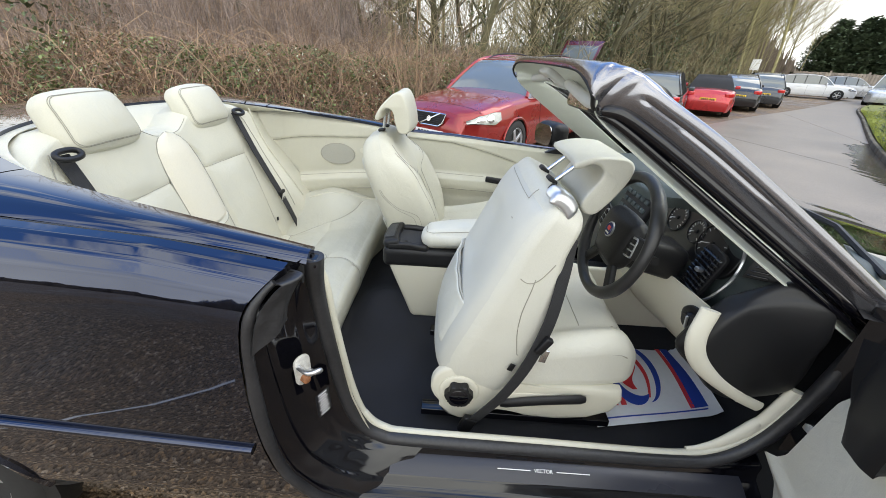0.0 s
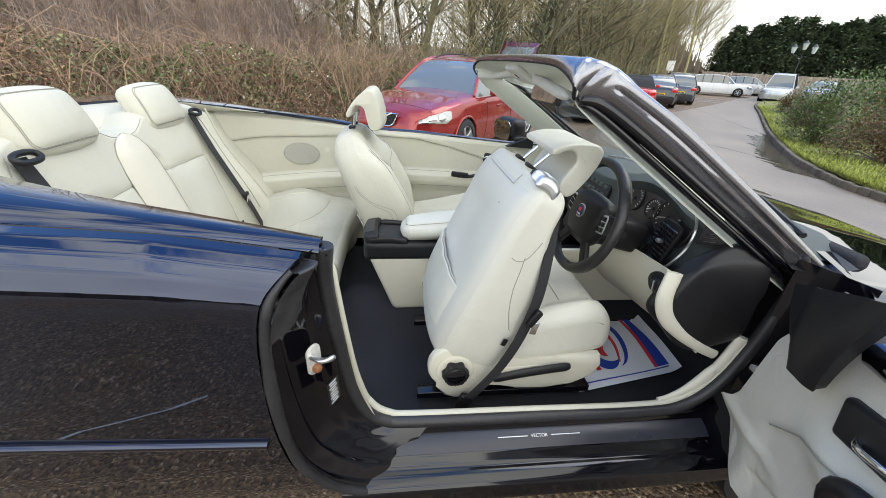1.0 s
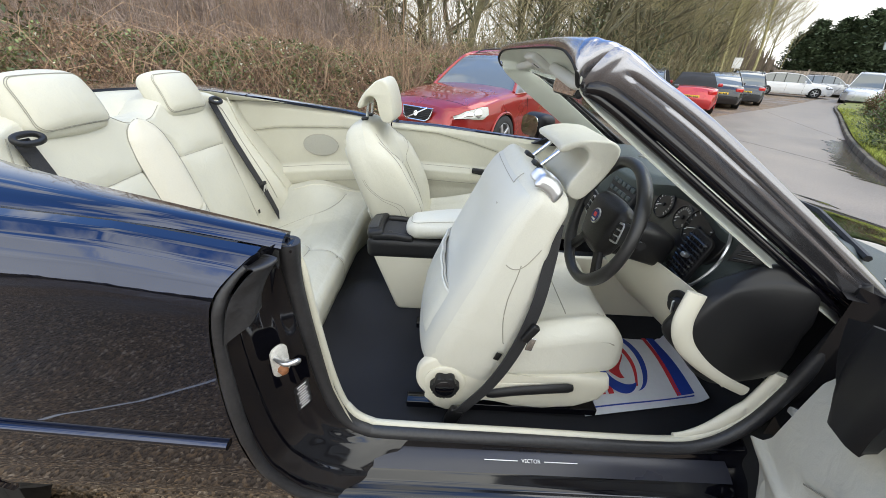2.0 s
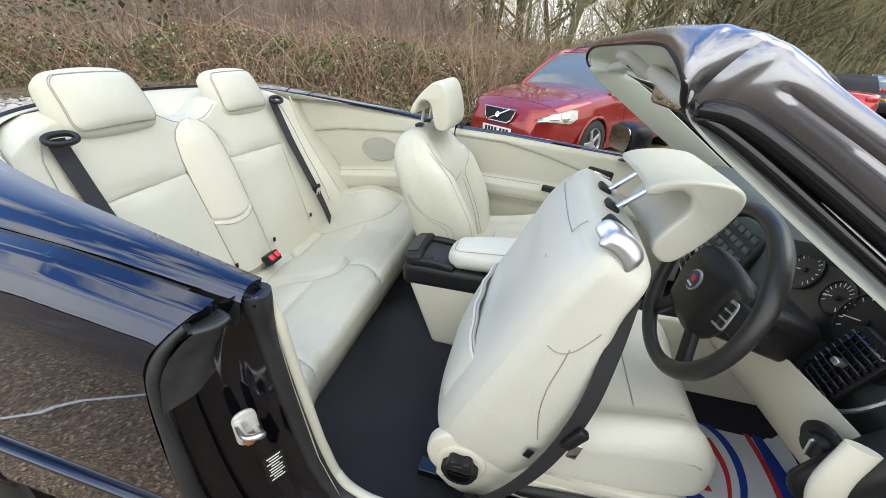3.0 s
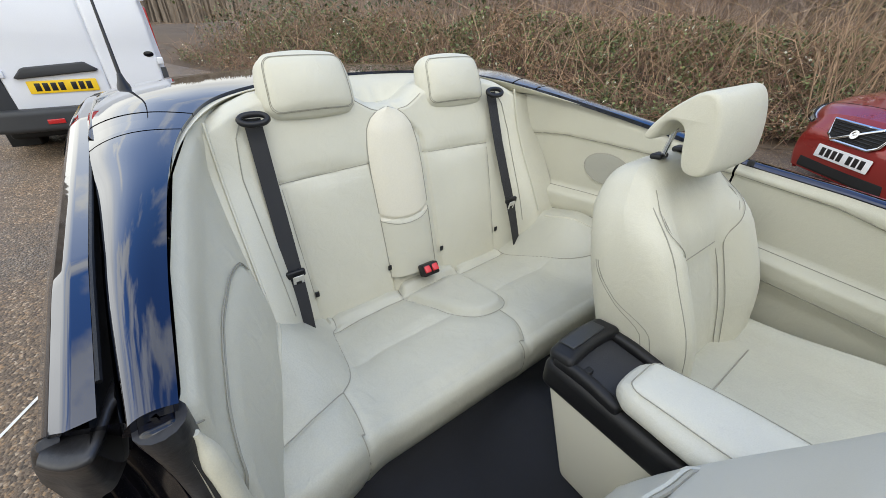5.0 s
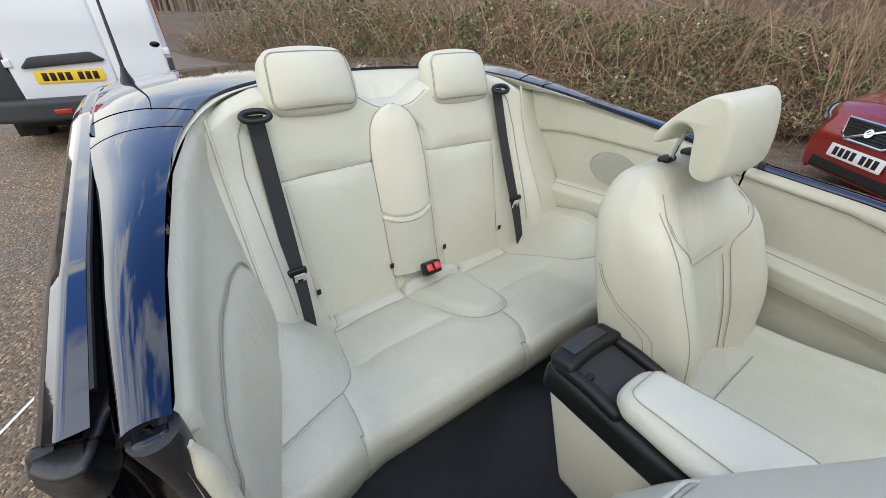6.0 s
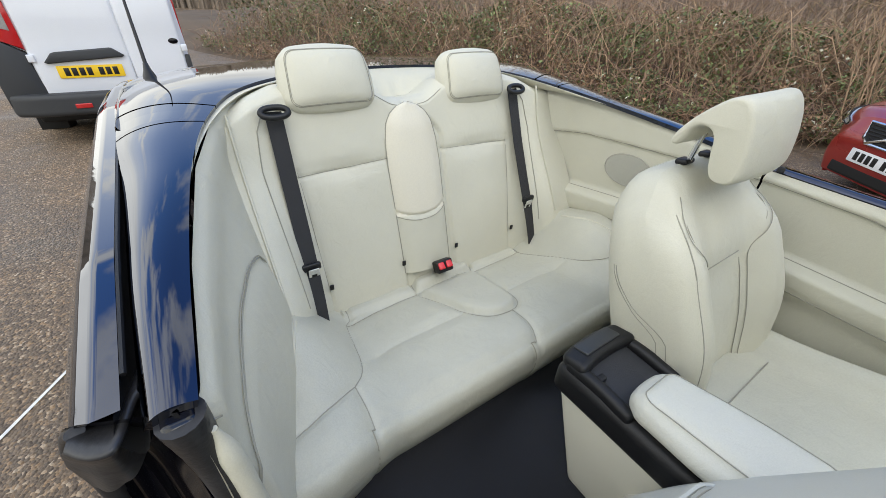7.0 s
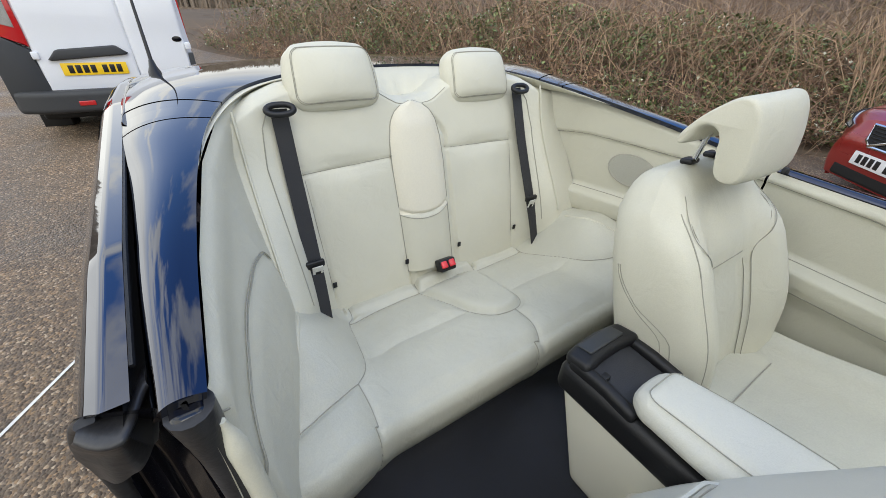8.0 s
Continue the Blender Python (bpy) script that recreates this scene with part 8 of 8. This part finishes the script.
def parked_car(name, label, m, paint, L=4.5, W=1.77, H=1.45, top=None, cabin=None, estate=False, grille=False, tail_up=False, soft_top=False, group="parked cars", wheel_r=0.315):
    """A parked car, x forward, its origin on the ground below its middle."""
    c = thing(name, label, "car", m, group=group)
    h = L / 2
    top = top or [(-h, 0.78), (-h + 0.12, 0.91), (-h + 0.5, 0.95), (0.55, 0.95), (h - 1.2, 0.95), (h - 0.75, 0.91), (h - 0.40, 0.855), (h - 0.12, 0.785), (h, 0.72)]
    wx = (-h + 0.90, h - 0.88)

    def gi(x):
        return lerp_table([(-h, 0.80), (-h + 0.15, 0.90), (-h + 0.6, 0.985), (0, 1.0), (h - 0.8, 0.985), (h - 0.40, 0.945), (h - 0.18, 0.87), (h - 0.06, 0.76), (h, 0.62)], x)

    sec = [(0.0, 0.035, 1), (0.35, 0.03, 1), (0.68, 0.012, 1), (0.86, -0.015, 1), (0.945, -0.06, 1), (0.965, -0.10, 1), (0.992, 0.66, 0), (1.0, 0.54, 0), (0.992, 0.44, 0), (0.985, 0.36, 0), (0.965, 0.27, 0), (0.92, 0.19, 0)]

    def fn(u, v):
        x = -h + L * u
        a = -1 + 2 * v
        s = abs(a) * (len(sec) - 1)
        i = min(int(s), len(sec) - 2)
        t = s - i
        T = lerp_table(top, x)
        q = []
        for y, z, rel in (sec[i], sec[i + 1]):
            q.append((y * W / 2 * gi(x), T + z if rel else min(z, T - 0.12)))
        y = q[0][0] + (q[1][0] - q[0][0]) * t
        z = q[0][1] + (q[1][1] - q[0][1]) * t
        return Vector((x, math.copysign(y, a), z))

    def hole(p):
        return abs(p.y) > W / 2 * 0.80 and any((p.x - k) ** 2 + (p.z - wheel_r) ** 2 < (wheel_r + 0.035) ** 2 for k in wx)

    bm = grid(fn, 110, 56, skip=hole)
    part("body", bm, paint, c, local=True, sharp=45)
    # ends
    for e, u in ((1, 1.0), (-1, 0.0)):
        def cap(s, t, u=u, e=e):
            v = 0.5 + (s - 0.5) * 1.0
            p = fn(u, v)
            q = Vector((p.x + e * 0.07 * math.sin(math.pi * s) * smooth(0, 0.35, t), p.y * (1 - 0.04 * t), p.z + (min(p.z, 0.22) - p.z) * t))
            q.x += e * 0.04 * math.sin(t * 3.1)
            return q
        bm = grid(cap, 56, 10)
        if e < 0:
            bmesh.ops.reverse_faces(bm, faces=bm.faces)
        part("front_end" if e > 0 else "rear_end", bm, paint, c, local=True)
    for k in wx:
        for s in (-1, 1):
            wheel(c, k, s * (W / 2 - 0.105), wheel_r, s, wheel_r, 0.2, local=True)
            part("wheel_well", lathe([(wheel_r + 0.034, -0.24), (wheel_r + 0.034, -0.004), (wheel_r + 0.02, -0.004), (wheel_r + 0.02, -0.23)], 28, m=pose(k, s * W / 2 * 0.97, wheel_r, -90 * s, 0, 0)), BLACK, c, local=True)
            ar = [(k + (wheel_r + 0.038) * math.cos(a / 20 * math.pi), s * (W / 2 * 0.988 * gi(k)), wheel_r + (wheel_r + 0.038) * math.sin(a / 20 * math.pi)) for a in range(-2, 23)]
            part("arch_lip", tube(ar, 0.016, 6), paint, c, local=True)
    part("underbody", rbox((h - 0.25, W / 2 - 0.12, 0.08), 0.04, 2, m=pose(0, 0, 0.26)), BLACK, c, local=True)
    # cabin
    x0, x1, x2, x3 = cabin or ((h - 1.22, h - 1.95, -h + 0.75, -h + 0.22) if estate else (h - 1.22, h - 1.95, -h + 1.55, -h + 0.70))
    wb, wr = W / 2 * 0.915, W / 2 * 0.66
    belt_z = 0.915
    rise = H - belt_z
    bow = spline([(x3, belt_z, 0), (x3 + 0.5 * (x2 - x3), belt_z + 0.60 * rise, 0), (x2, H - 0.075, 0), (x2 + 0.3 * (x1 - x2), H - 0.012, 0), (x2 + 0.6 * (x1 - x2), H, 0), (x1, H - 0.055, 0), (x1 + 0.5 * (x0 - x1), belt_z + 0.56 * rise, 0), (x0, belt_z, 0)], 50)
    roofp = [(q.x, q.y) for q in bow]

    def cab(u, v, grow=0.0):
        x = x3 + (x0 - x3) * u
        zr = lerp_table(roofp, x)
        a = -1 + 2 * v
        b = abs(a)
        f = (zr - belt_z) / (H - belt_z)
        if b < 0.5:
            y = (wr + (wb - wr) * (1 - f)) * b / 0.5 * 0.97
            z = zr + 0.02 * (1 - (b / 0.5) ** 2) * f
        else:
            t = (b - 0.5) / 0.5
            yt = (wr + (wb - wr) * (1 - f))
            y = yt * 0.97 + (wb - yt * 0.97) * t
            z = zr + (belt_z - 0.03 - zr) * t
        return Vector((x, math.copysign(y, a), z + grow))

    if not soft_top:
        part("glazing", grid(cab, 50, 41), CARGLASS, c, "dark car windows", local=True, sharp=25)
        ur = [(x2 - 0.02 - x3) / (x0 - x3), (x1 + 0.06 - x3) / (x0 - x3)]
        part("roof", grid(lambda u, v: cab(ur[0] + (ur[1] - ur[0]) * u, 0.235 + 0.53 * v, 0.006), 20, 20, thick=0.01), paint, c, local=True)
        for s in (-1, 1):
            v = 0.5 + s * 0.245
            rail = [cab(u / 30, v) + Vector((0, s * 0.004, 0.004)) for u in range(31)]
            part("roof_pillar", tube(rail, 0.028, 6), paint, c, local=True)
            for ux in ((0.42, 0.72) if not estate else (0.30, 0.50, 0.74)):
                pl = [cab(ux, 0.5 + s * (0.25 + 0.25 * t / 6)) + Vector((0, s * 0.006, 0)) for t in range(7)]
                part("door_pillar", tube(pl, 0.024, 5), BLACK, c, local=True)
            wl_ = [cab(u / 20, 0.5 + s * 0.498) + Vector((0, s * 0.008, 0.012)) for u in range(21)]
            part("waist_line", tube(wl_, 0.016, 5), paint, c, local=True)
            if estate:
                rr_ = [cab(0.15 + 0.6 * u / 16, 0.5 + s * 0.20) + Vector((0, 0, 0.045 * math.sin(math.pi * u / 16) ** 0.3)) for u in range(17)]
                part("roof_rail", tube(rr_, 0.012, 6), PLASTIC, c, local=True)
    else:
        part("soft_top", grid(cab, 50, 41, thick=-0.01), mat("black_canvas", (0.015, 0.015, 0.017), 0.85, bump=0.4, grain=300), c, "black canvas hood", local=True)
        for s in (-1, 1):
            part("side_window", grid(lambda u, v: cab(0.42 + 0.45 * u, 0.5 + s * (0.29 + 0.19 * v)) + Vector((0, s * 0.012, 0)), 12, 8), CARGLASS, c, local=True)
    for s in (-1, 1):
        part("wing_mirror", rbox((0.05, 0.09, 0.065), 0.04, 4, m=pose(x0 - 0.42, s * (W / 2 + 0.06), 0.985)), paint, c, local=True)
        part("tail_lamp", rbox((0.11, 0.15, 0.075), 0.04, 5, 0.0, lambda p: (p[0] + 0.10 * smooth(0.0, 0.15, p[1] * s), p[1], p[2]), m=pose(-h + 0.08, s * W / 2 * 0.72, 0.79, 0, 0, 0)), REDLAMP, c, "red tail lamp", local=True)
        for xd in (0.25, -0.75):
            part("door_handle", rbox((0.09, 0.012, 0.014), 0.01, 2, m=pose(xd, s * W / 2 * 0.985, 0.76)), paint, c, local=True)
            gp = [fn((xd + 0.45 + h) / L, 0.5 + s * 0.5 * (0.46 + 0.46 * t / 8)) + Vector((0, s * 0.001, 0)) for t in range(9)]
            part("door_gap", tube(gp, 0.004, 4), BLACK, c, local=True)
        def lamp_fn(u, v, off=0.012):
            w = 0.098 * min(1.0, 0.62 + 2.0 * u) * (1 - 0.55 * smooth(0.70, 1.0, u)) ** 0.9
            return fn((h - 0.015 - 0.42 * u + h) / L, 0.5 + s * 0.5 * (0.462 + 0.030 * u + w * (2 * v - 1))) + Vector((off, s * off, 0.002))
        lamp = part("headlamp", grid(lamp_fn, 18, 12, thick=0.02), LAMP, c, "clear headlamp", local=True)
        edge = [lamp_fn(k / 12, 0) for k in range(13)] + [lamp_fn(1, k / 4) for k in range(1, 4)] + [lamp_fn(1 - k / 12, 1) for k in range(13)] + [lamp_fn(0, 1 - k / 4) for k in range(1, 4)]
        part("lamp_rim", tube(edge, 0.006, 5, closed=True), BLACK, lamp, local=True)
        for uc, rad in ((0.28, 0.15), (0.60, 0.15)):
            bowl = lambda p, q: lamp_fn(uc + rad * q * math.cos(2 * math.pi * p), 0.5 + 0.40 * q * math.sin(2 * math.pi * p), 0.036 + 0.010 * (1 - q * q))
            part("lamp_bowl", grid(bowl, 20, 5), CHROME, lamp, local=True)
    number_plate(c, pose(-h - 0.10, 0, 0.62, 90, 0, -90), True)
    if grille:
        gm = pose(h + 0.088, 0, 0.630, 90, 0, 90) @ pose(0, 0, 0, -14, 0, 0)
        g = part("grille", prism([(-0.27, 0.085), (0.27, 0.085), (0.235, -0.045), (0.17, -0.085), (-0.17, -0.085), (-0.235, -0.045)], 0.02, gm, 0.004), BLACK, c, "black slatted grille in a chrome frame", local=True)
        out = [(-0.27, 0.085), (0.27, 0.085), (0.235, -0.045), (0.17, -0.085), (-0.17, -0.085), (-0.235, -0.045)]
        part("grille_frame", tube([gm @ Vector((x, y, 0.02)) for x, y in out], 0.011, 6, closed=True), CHROME, g, local=True)
        for k in range(6):
            part("slat", rbox((0.235 - 0.015 * k * (k > 3), 0.004, 0.004), 0.002, 1, m=gm @ pose(0, 0.065 - 0.026 * k, 0.022)), JAMB, g, local=True)
        part("grille_bar", rbox((0.20, 0.011, 0.006), 0.004, 1, m=gm @ pose(0, 0, 0.028, 0, 0, 26)), CHROME, g, local=True)
        part("grille_roundel", lathe([(0.036, 0), (0.036, 0.012), (0.025, 0.012), (0.024, 0.004), (0.002, 0.004)], 20, m=gm @ pose(0, 0, 0.03)), CHROME, g, local=True)
        number_plate(c, pose(h + 0.118, 0, 0.435, 90, 0, 90), False)
        part("bumper", rbox((0.10, W / 2 * 0.74, 0.10), 0.08, 8, 0.0, lambda p: (p[0] - 0.30 * (p[1] / (W / 2 * 0.74)) ** 4, p[1], p[2]), pose(h - 0.035, 0, 0.42)), paint, c, local=True)
        part("lower_intake", rbox((0.02, 0.42, 0.055), 0.02, 4, m=pose(h + 0.075, 0, 0.29)), BLACK, c, local=True)
        part("bonnet_gap", tube([fn((h - 0.16 + h) / L, 0.5 + 0.5 * a / 10 * 0.33) + Vector((0, 0, 0.001)) for a in range(-10, 11)], 0.002, 4), BLACK, c, local=True)
    if tail_up:
        a = Vector((x2 - 0.05, 0, H))
        tg = part("tailgate", grid(lambda u, v: Vector((a.x - 0.95 * v, (-1 + 2 * u) * (wr + 0.05 * v), a.z + 0.03 + 0.72 * v + 0.03 * math.sin(math.pi * v))), 14, 14, thick=0.04), paint, c, "raised tailgate", local=True)
        part("tailgate_glass", grid(lambda u, v: Vector((a.x - 0.05 - 0.66 * v, (-1 + 2 * u) * (wr - 0.05), a.z + 0.015 + 0.068 + 0.50 * v + 0.03 * math.sin(math.pi * (0.05 + 0.7 * v)))), 10, 10, thick=0.09), CARGLASS, tg, local=True)
        part("tailgate_strut", tube([(x3 + 0.25, wr, 1.1), (a.x - 0.5, wr, a.z + 0.24)], 0.012, 6), BLACK, tg, local=True)
    return c


def metallic(name, col, rough=0.28):
    return mat(name, col, rough, metal=0.35, vary=0.08, grain=700, coat=1.0)


ESTATE_A = 37.0
F = Vector((-math.sin(radians(ESTATE_A)), -math.cos(radians(ESTATE_A)), 0))
nose = Vector((-0.39, 4.10, 0))
mid = nose - F * (4.52 / 2 + 0.12)
RED_PAINT = metallic("dark_red_metallic", (0.30, 0.018, 0.016))
parked_car("parked_estate_car", "dark red metallic estate car parked nose out", pose(mid.x, mid.y, gz(0, 4), 0, 0, math.degrees(math.atan2(F.y, F.x))), RED_PAINT, 4.52, 1.77, 1.46, estate=True, grille=True)

ROWH = 60.0
for name, lab, x, y, turn, paint, kw in (
        ("parked_hatchback", "maroon hatchback with its tailgate raised", 2.95, 11.2, ROWH - 180, metallic("maroon_paint", (0.12, 0.012, 0.015)), dict(L=4.3, estate=True, tail_up=True)),
        ("parked_estate_car", "dark grey estate car with roof rails", 6.9, 13.0, ROWH, metallic("graphite_paint", (0.05, 0.055, 0.06)), dict(L=4.6, estate=True, H=1.5)),
        ("parked_cabriolet", "bright red cabriolet with a black canvas hood", 10.4, 16.0, ROWH, metallic("bright_red_paint", (0.48, 0.02, 0.025)), dict(L=4.3, soft_top=True, H=1.40)),
        ("parked_saloon", "black saloon parked with its tail to the road", 13.4, 18.9, ROWH, metallic("black_paint", (0.012, 0.012, 0.016)), dict(L=4.6)),
        ("parked_hatchback", "dark grey hatchback in the parked row", 15.9, 20.9, ROWH, metallic("slate_paint", (0.035, 0.04, 0.048)), dict(L=4.2, estate=True, H=1.55)),
        ("parked_estate_car", "white estate car parked across the end of the row", 25.1, 29.0, -35.0, mat("white_paint", (0.80, 0.81, 0.82), 0.3, coat=0.8), dict(L=4.6, estate=True, H=1.5)),
        ("parked_hatchback", "silver hatchback far down the road", 29.5, 31.0, -30.0, metallic("silver_paint", (0.45, 0.46, 0.48)), dict(L=4.3, estate=True)),
        ("parked_off_roader", "silver off-road car facing the camera", 26.6, 24.9, -140.0, metallic("pale_silver_paint", (0.5, 0.51, 0.52)), dict(L=4.6, estate=True, H=1.8)),
        ("parked_hatchback", "grey hatchback beyond the verge", 30.5, 25.2, -150.0, metallic("mid_grey_paint", (0.3, 0.31, 0.33)), dict(L=4.3, estate=True))):
    parked_car(name, lab, pose(x, y, gz(x, y), 0, 0, turn), paint, **kw)

# ---- white panel van ----
VX, VY0, VY1, VG = -5.40, -1.99, -0.385, -0.10
van = thing("panel_van", "white panel van with dark grey bumper, parked tail-on", "van", pose(VX - 2.45, (VY0 + VY1) / 2, VG))
WHITE = mat("white_van_paint", (0.74, 0.76, 0.80), 0.3, coat=0.8, vary=0.04, stain=2)
yc, hwv = (VY0 + VY1) / 2, (VY1 - VY0) / 2


def van_ring(x, grow=0.0, front=0.0):
    out = []
    for y, z in ((-0.97, 0.36), (-1.0, 0.55), (-1.0, 0.95), (-0.975, 1.35), (-0.93, 1.72), (-0.86, 1.92), (-0.70, 1.985), (0, 2.0)):
        out.append((y, z))
    out = out + [(-y, z) for y, z in out[-2::-1]]
    return [Vector((x, yc + y * (hwv + grow), VG + 0.02 + z * (1 - front * smooth(0.9, 2.0, z) * 0.5))) for y, z in out]


rings = [van_ring(VX - 0.02, -0.05), van_ring(VX - 0.07, -0.005), van_ring(VX - 0.20), van_ring(VX - 2.0), van_ring(VX - 3.6), van_ring(VX - 4.0, -0.02, 0.45), van_ring(VX - 4.8, -0.08, 0.9)]
part("van_body", loft(rings), WHITE, van, sharp=30)
for y0, y1, lab in ((-1.690, -0.932, "wide rear door"), (-0.924, -0.440, "narrow rear door")):
    part("rear_door", rbox((0.028, (y1 - y0) / 2, 0.70), 0.024, 10, 0.006, lambda p: (p[0] - 0.10 * smooth(0.0, 0.70, p[2]) + 0.014 * smooth(-0.36, -0.42, p[2]), p[1], p[2]), pose(VX + 0.012, (y0 + y1) / 2, VG + 1.23)), WHITE, van, lab)
TAIL = frame_of((VX, 0, VG), (0, 1, 0), (0, 0, 1))
part("handle_pod", prism([(-1.600, 0.825), (-1.575, 0.812), (-0.985, 0.858), (-0.965, 0.872), (-1.05, 0.938), (-1.07, 0.942), (-1.50, 0.910), (-1.53, 0.900)], 0.085, TAIL, 0.012), GREYPLASTIC, van, "black handle pod over the plate")
number_plate(van, Matrix.Translation((2.45 + 0.062, -1.275 - yc, 0.735)) @ pose(0, 0, 0, 90, 0, 90), True)
part("van_bumper", rbox((0.12, hwv + 0.01, 0.105), 0.045, 10, 0.0, lambda p: (p[0] - 0.12 * (p[1] / hwv) ** 6, p[1], p[2]), pose(VX + 0.04, yc, VG + 0.445)), GREYPLASTIC, van, "dark grey plastic rear bumper")
part("reflector", rbox((0.008, 0.066, 0.022), 0.006, 2, m=pose(VX + 0.162, -1.440, VG + 0.435)), REDLAMP, van, "red bumper reflector")
part("mud_flap", rbox((0.012, 0.12, 0.12), 0.01, 2, m=pose(VX - 0.35, VY0 + 0.16, VG + 0.24)), BLACK, van)
# corner lamps stand beside the doors, with dark cladding below
left = part("tail_lamp", prism([(-1.694, 0.925), (-1.690, 1.10), (-1.694, 1.75), (-1.95, 1.75), (-1.95, 1.06), (-1.84, 1.025)], 0.045, TAIL, 0.012), REDLAMP, van, "tall red tail lamp with a clear middle")
part("clear_lens", prism([(-1.730, 1.085), (-1.725, 1.46), (-1.90, 1.46), (-1.90, 1.14)], 0.050, TAIL, 0.006), LAMP, left, "clear lens in the tail lamp")
part("tail_lamp", rbox((0.10, 0.03, 0.30), 0.028, 6, 0.0, lambda p: (p[0] - 0.06 * smooth(0, 0.3, p[2]), p[1], p[2]), pose(VX - 0.21, VY1 - 0.03, VG + 1.12)), REDLAMP, van, "tall red tail lamp")
part("lower_cladding", prism([(-1.99, 0.44), (-1.640, 0.44), (-1.680, 0.60), (-1.694, 0.75), (-1.698, 0.905), (-1.84, 1.005), (-1.99, 1.04)], 0.050, TAIL, 0.016), GREYPLASTIC, van)
part("lower_cladding", prism([(-0.455, 0.50), (-0.385, 0.50), (-0.385, 0.86), (-0.430, 0.86)], 0.040, TAIL, 0.010), GREYPLASTIC, van)
for y in (-1.680, -0.418):
    for z in (0.86 if y < -1 else 0.93, 1.5):
        part("door_hinge", rbox((0.02, 0.028, 0.034), 0.01, 2, m=pose(VX + 0.05, y, VG + z)), WHITE, van)
part("door_handle", rbox((0.02, 0.085, 0.022), 0.012, 3, m=pose(VX + 0.010, -0.755, VG + 1.318)), BLACK, van, "black rear door handle")
part("round_badge", lathe([(0.045, 0), (0.045, 0.008), (0.002, 0.012)], 20, m=pose(VX + 0.038, -0.502, VG + 0.995, 0, 90, 0) @ Matrix.Diagonal((0.6, 1, 1, 1))), JAMB, van, "small dark oval badge")
for z, y, w in ((1.095, -1.40, 0.140), (1.053, -1.345, 0.088)):
    part("badge_bar", rbox((0.003, w, 0.010), 0.002, 2, m=pose(VX + 0.040, y, VG + z)), GREYPLASTIC, van, "grey badge bar")
part("van_glass", rbox((0.02, 0.8, 0.25), 0.02, 3, m=pose(VX - 4.33, yc, VG + 1.50, 0, 35, 0)), CARGLASS, van)
for x in (VX - 0.85, VX - 3.9):
    for s in (-1, 1):
        wheel(van, x, yc + s * (hwv - 0.14), VG + 0.33, s, 0.33, 0.22)
part("van_underside", rbox((2.2, hwv - 0.1, 0.08), 0.03, 2, m=pose(VX - 2.4, yc, VG + 0.30)), BLACK, van)

# ---- sign, fence and lamp post at the far end of the road ----
WOODF = mat("weathered_fence_wood", (0.30, 0.25, 0.20), 0.85, bump=0.4, grain=40, vary=0.25, rnd=0.25)
sg_ = thing("sign", "blank white board on a slim grey post", "sign", pose(19.0, 26.6, gz(19, 26)))
part("post", tube([(19.0, 26.6, -0.35), (19.0, 26.6, 1.6)], 0.035, 8), SATIN, sg_)
part("board", rbox((0.24, 0.02, 0.32), 0.015, 3, m=pose(19.0, 26.57, 1.62, 0, 0, -30)), mat("white_board", (0.8, 0.8, 0.78), 0.5), sg_)
fc = thing("fence", "weathered close-boarded wooden fence behind the cars", "fence", pose(33.0, 31.0, gz(33, 31)))
fa, fb = Vector((27.0, 33.5, -0.32)), Vector((41.0, 23.0, -0.32))
fd = (fb - fa).normalized()
fang = math.degrees(math.atan2(fd.y, fd.x))
for k in range(100):
    p = fa.lerp(fb, k / 99)
    part("board", rbox((0.082, 0.012, 0.85), 0.006, 1, m=pose(p.x, p.y, 0.52 + random.uniform(-0.02, 0.02), 0, 0, fang)), WOODF, fc)
for k in range(9):
    p = fa.lerp(fb, k / 8)
    part("post", rbox((0.06, 0.06, 0.95), 0.01, 1, m=pose(p.x, p.y + 0.08, 0.55, 0, 0, fang)), WOODF, fc)
LX, LY = 31.0, 28.6
lp = thing("street_lamp", "dark iron lamp post with three lanterns", "street lamp", pose(LX, LY, gz(LX, LY)))
IRON = mat("dark_green_iron", (0.02, 0.03, 0.026), 0.5)
part("post", lathe([(0.12, 0), (0.10, 0.5), (0.05, 0.6), (0.04, 3.0), (0.05, 3.1)], 10, m=pose(LX, LY, -0.32)), IRON, lp)
for k in (-1, 0, 1):
    cx, cy, cz = LX + 0.62 * k * 0.77, LY - 0.62 * k * 0.64, 2.95 + (0.25 if k == 0 else 0)
    part("arm", tube([(LX, LY, 2.65), (cx, cy, cz - 0.05)], 0.025, 6), IRON, lp)
    ln_ = part("lantern", lathe([(0.10, 0), (0.20, 0.42), (0.21, 0.44)], 6, m=pose(cx, cy, cz)), mat("lantern_glass", (0.55, 0.62, 0.60), 0.2), lp, "six-sided glass lantern")
    part("cap", lathe([(0.23, 0.44), (0.10, 0.58), (0.02, 0.66)], 6, m=pose(cx, cy, cz)), IRON, ln_)
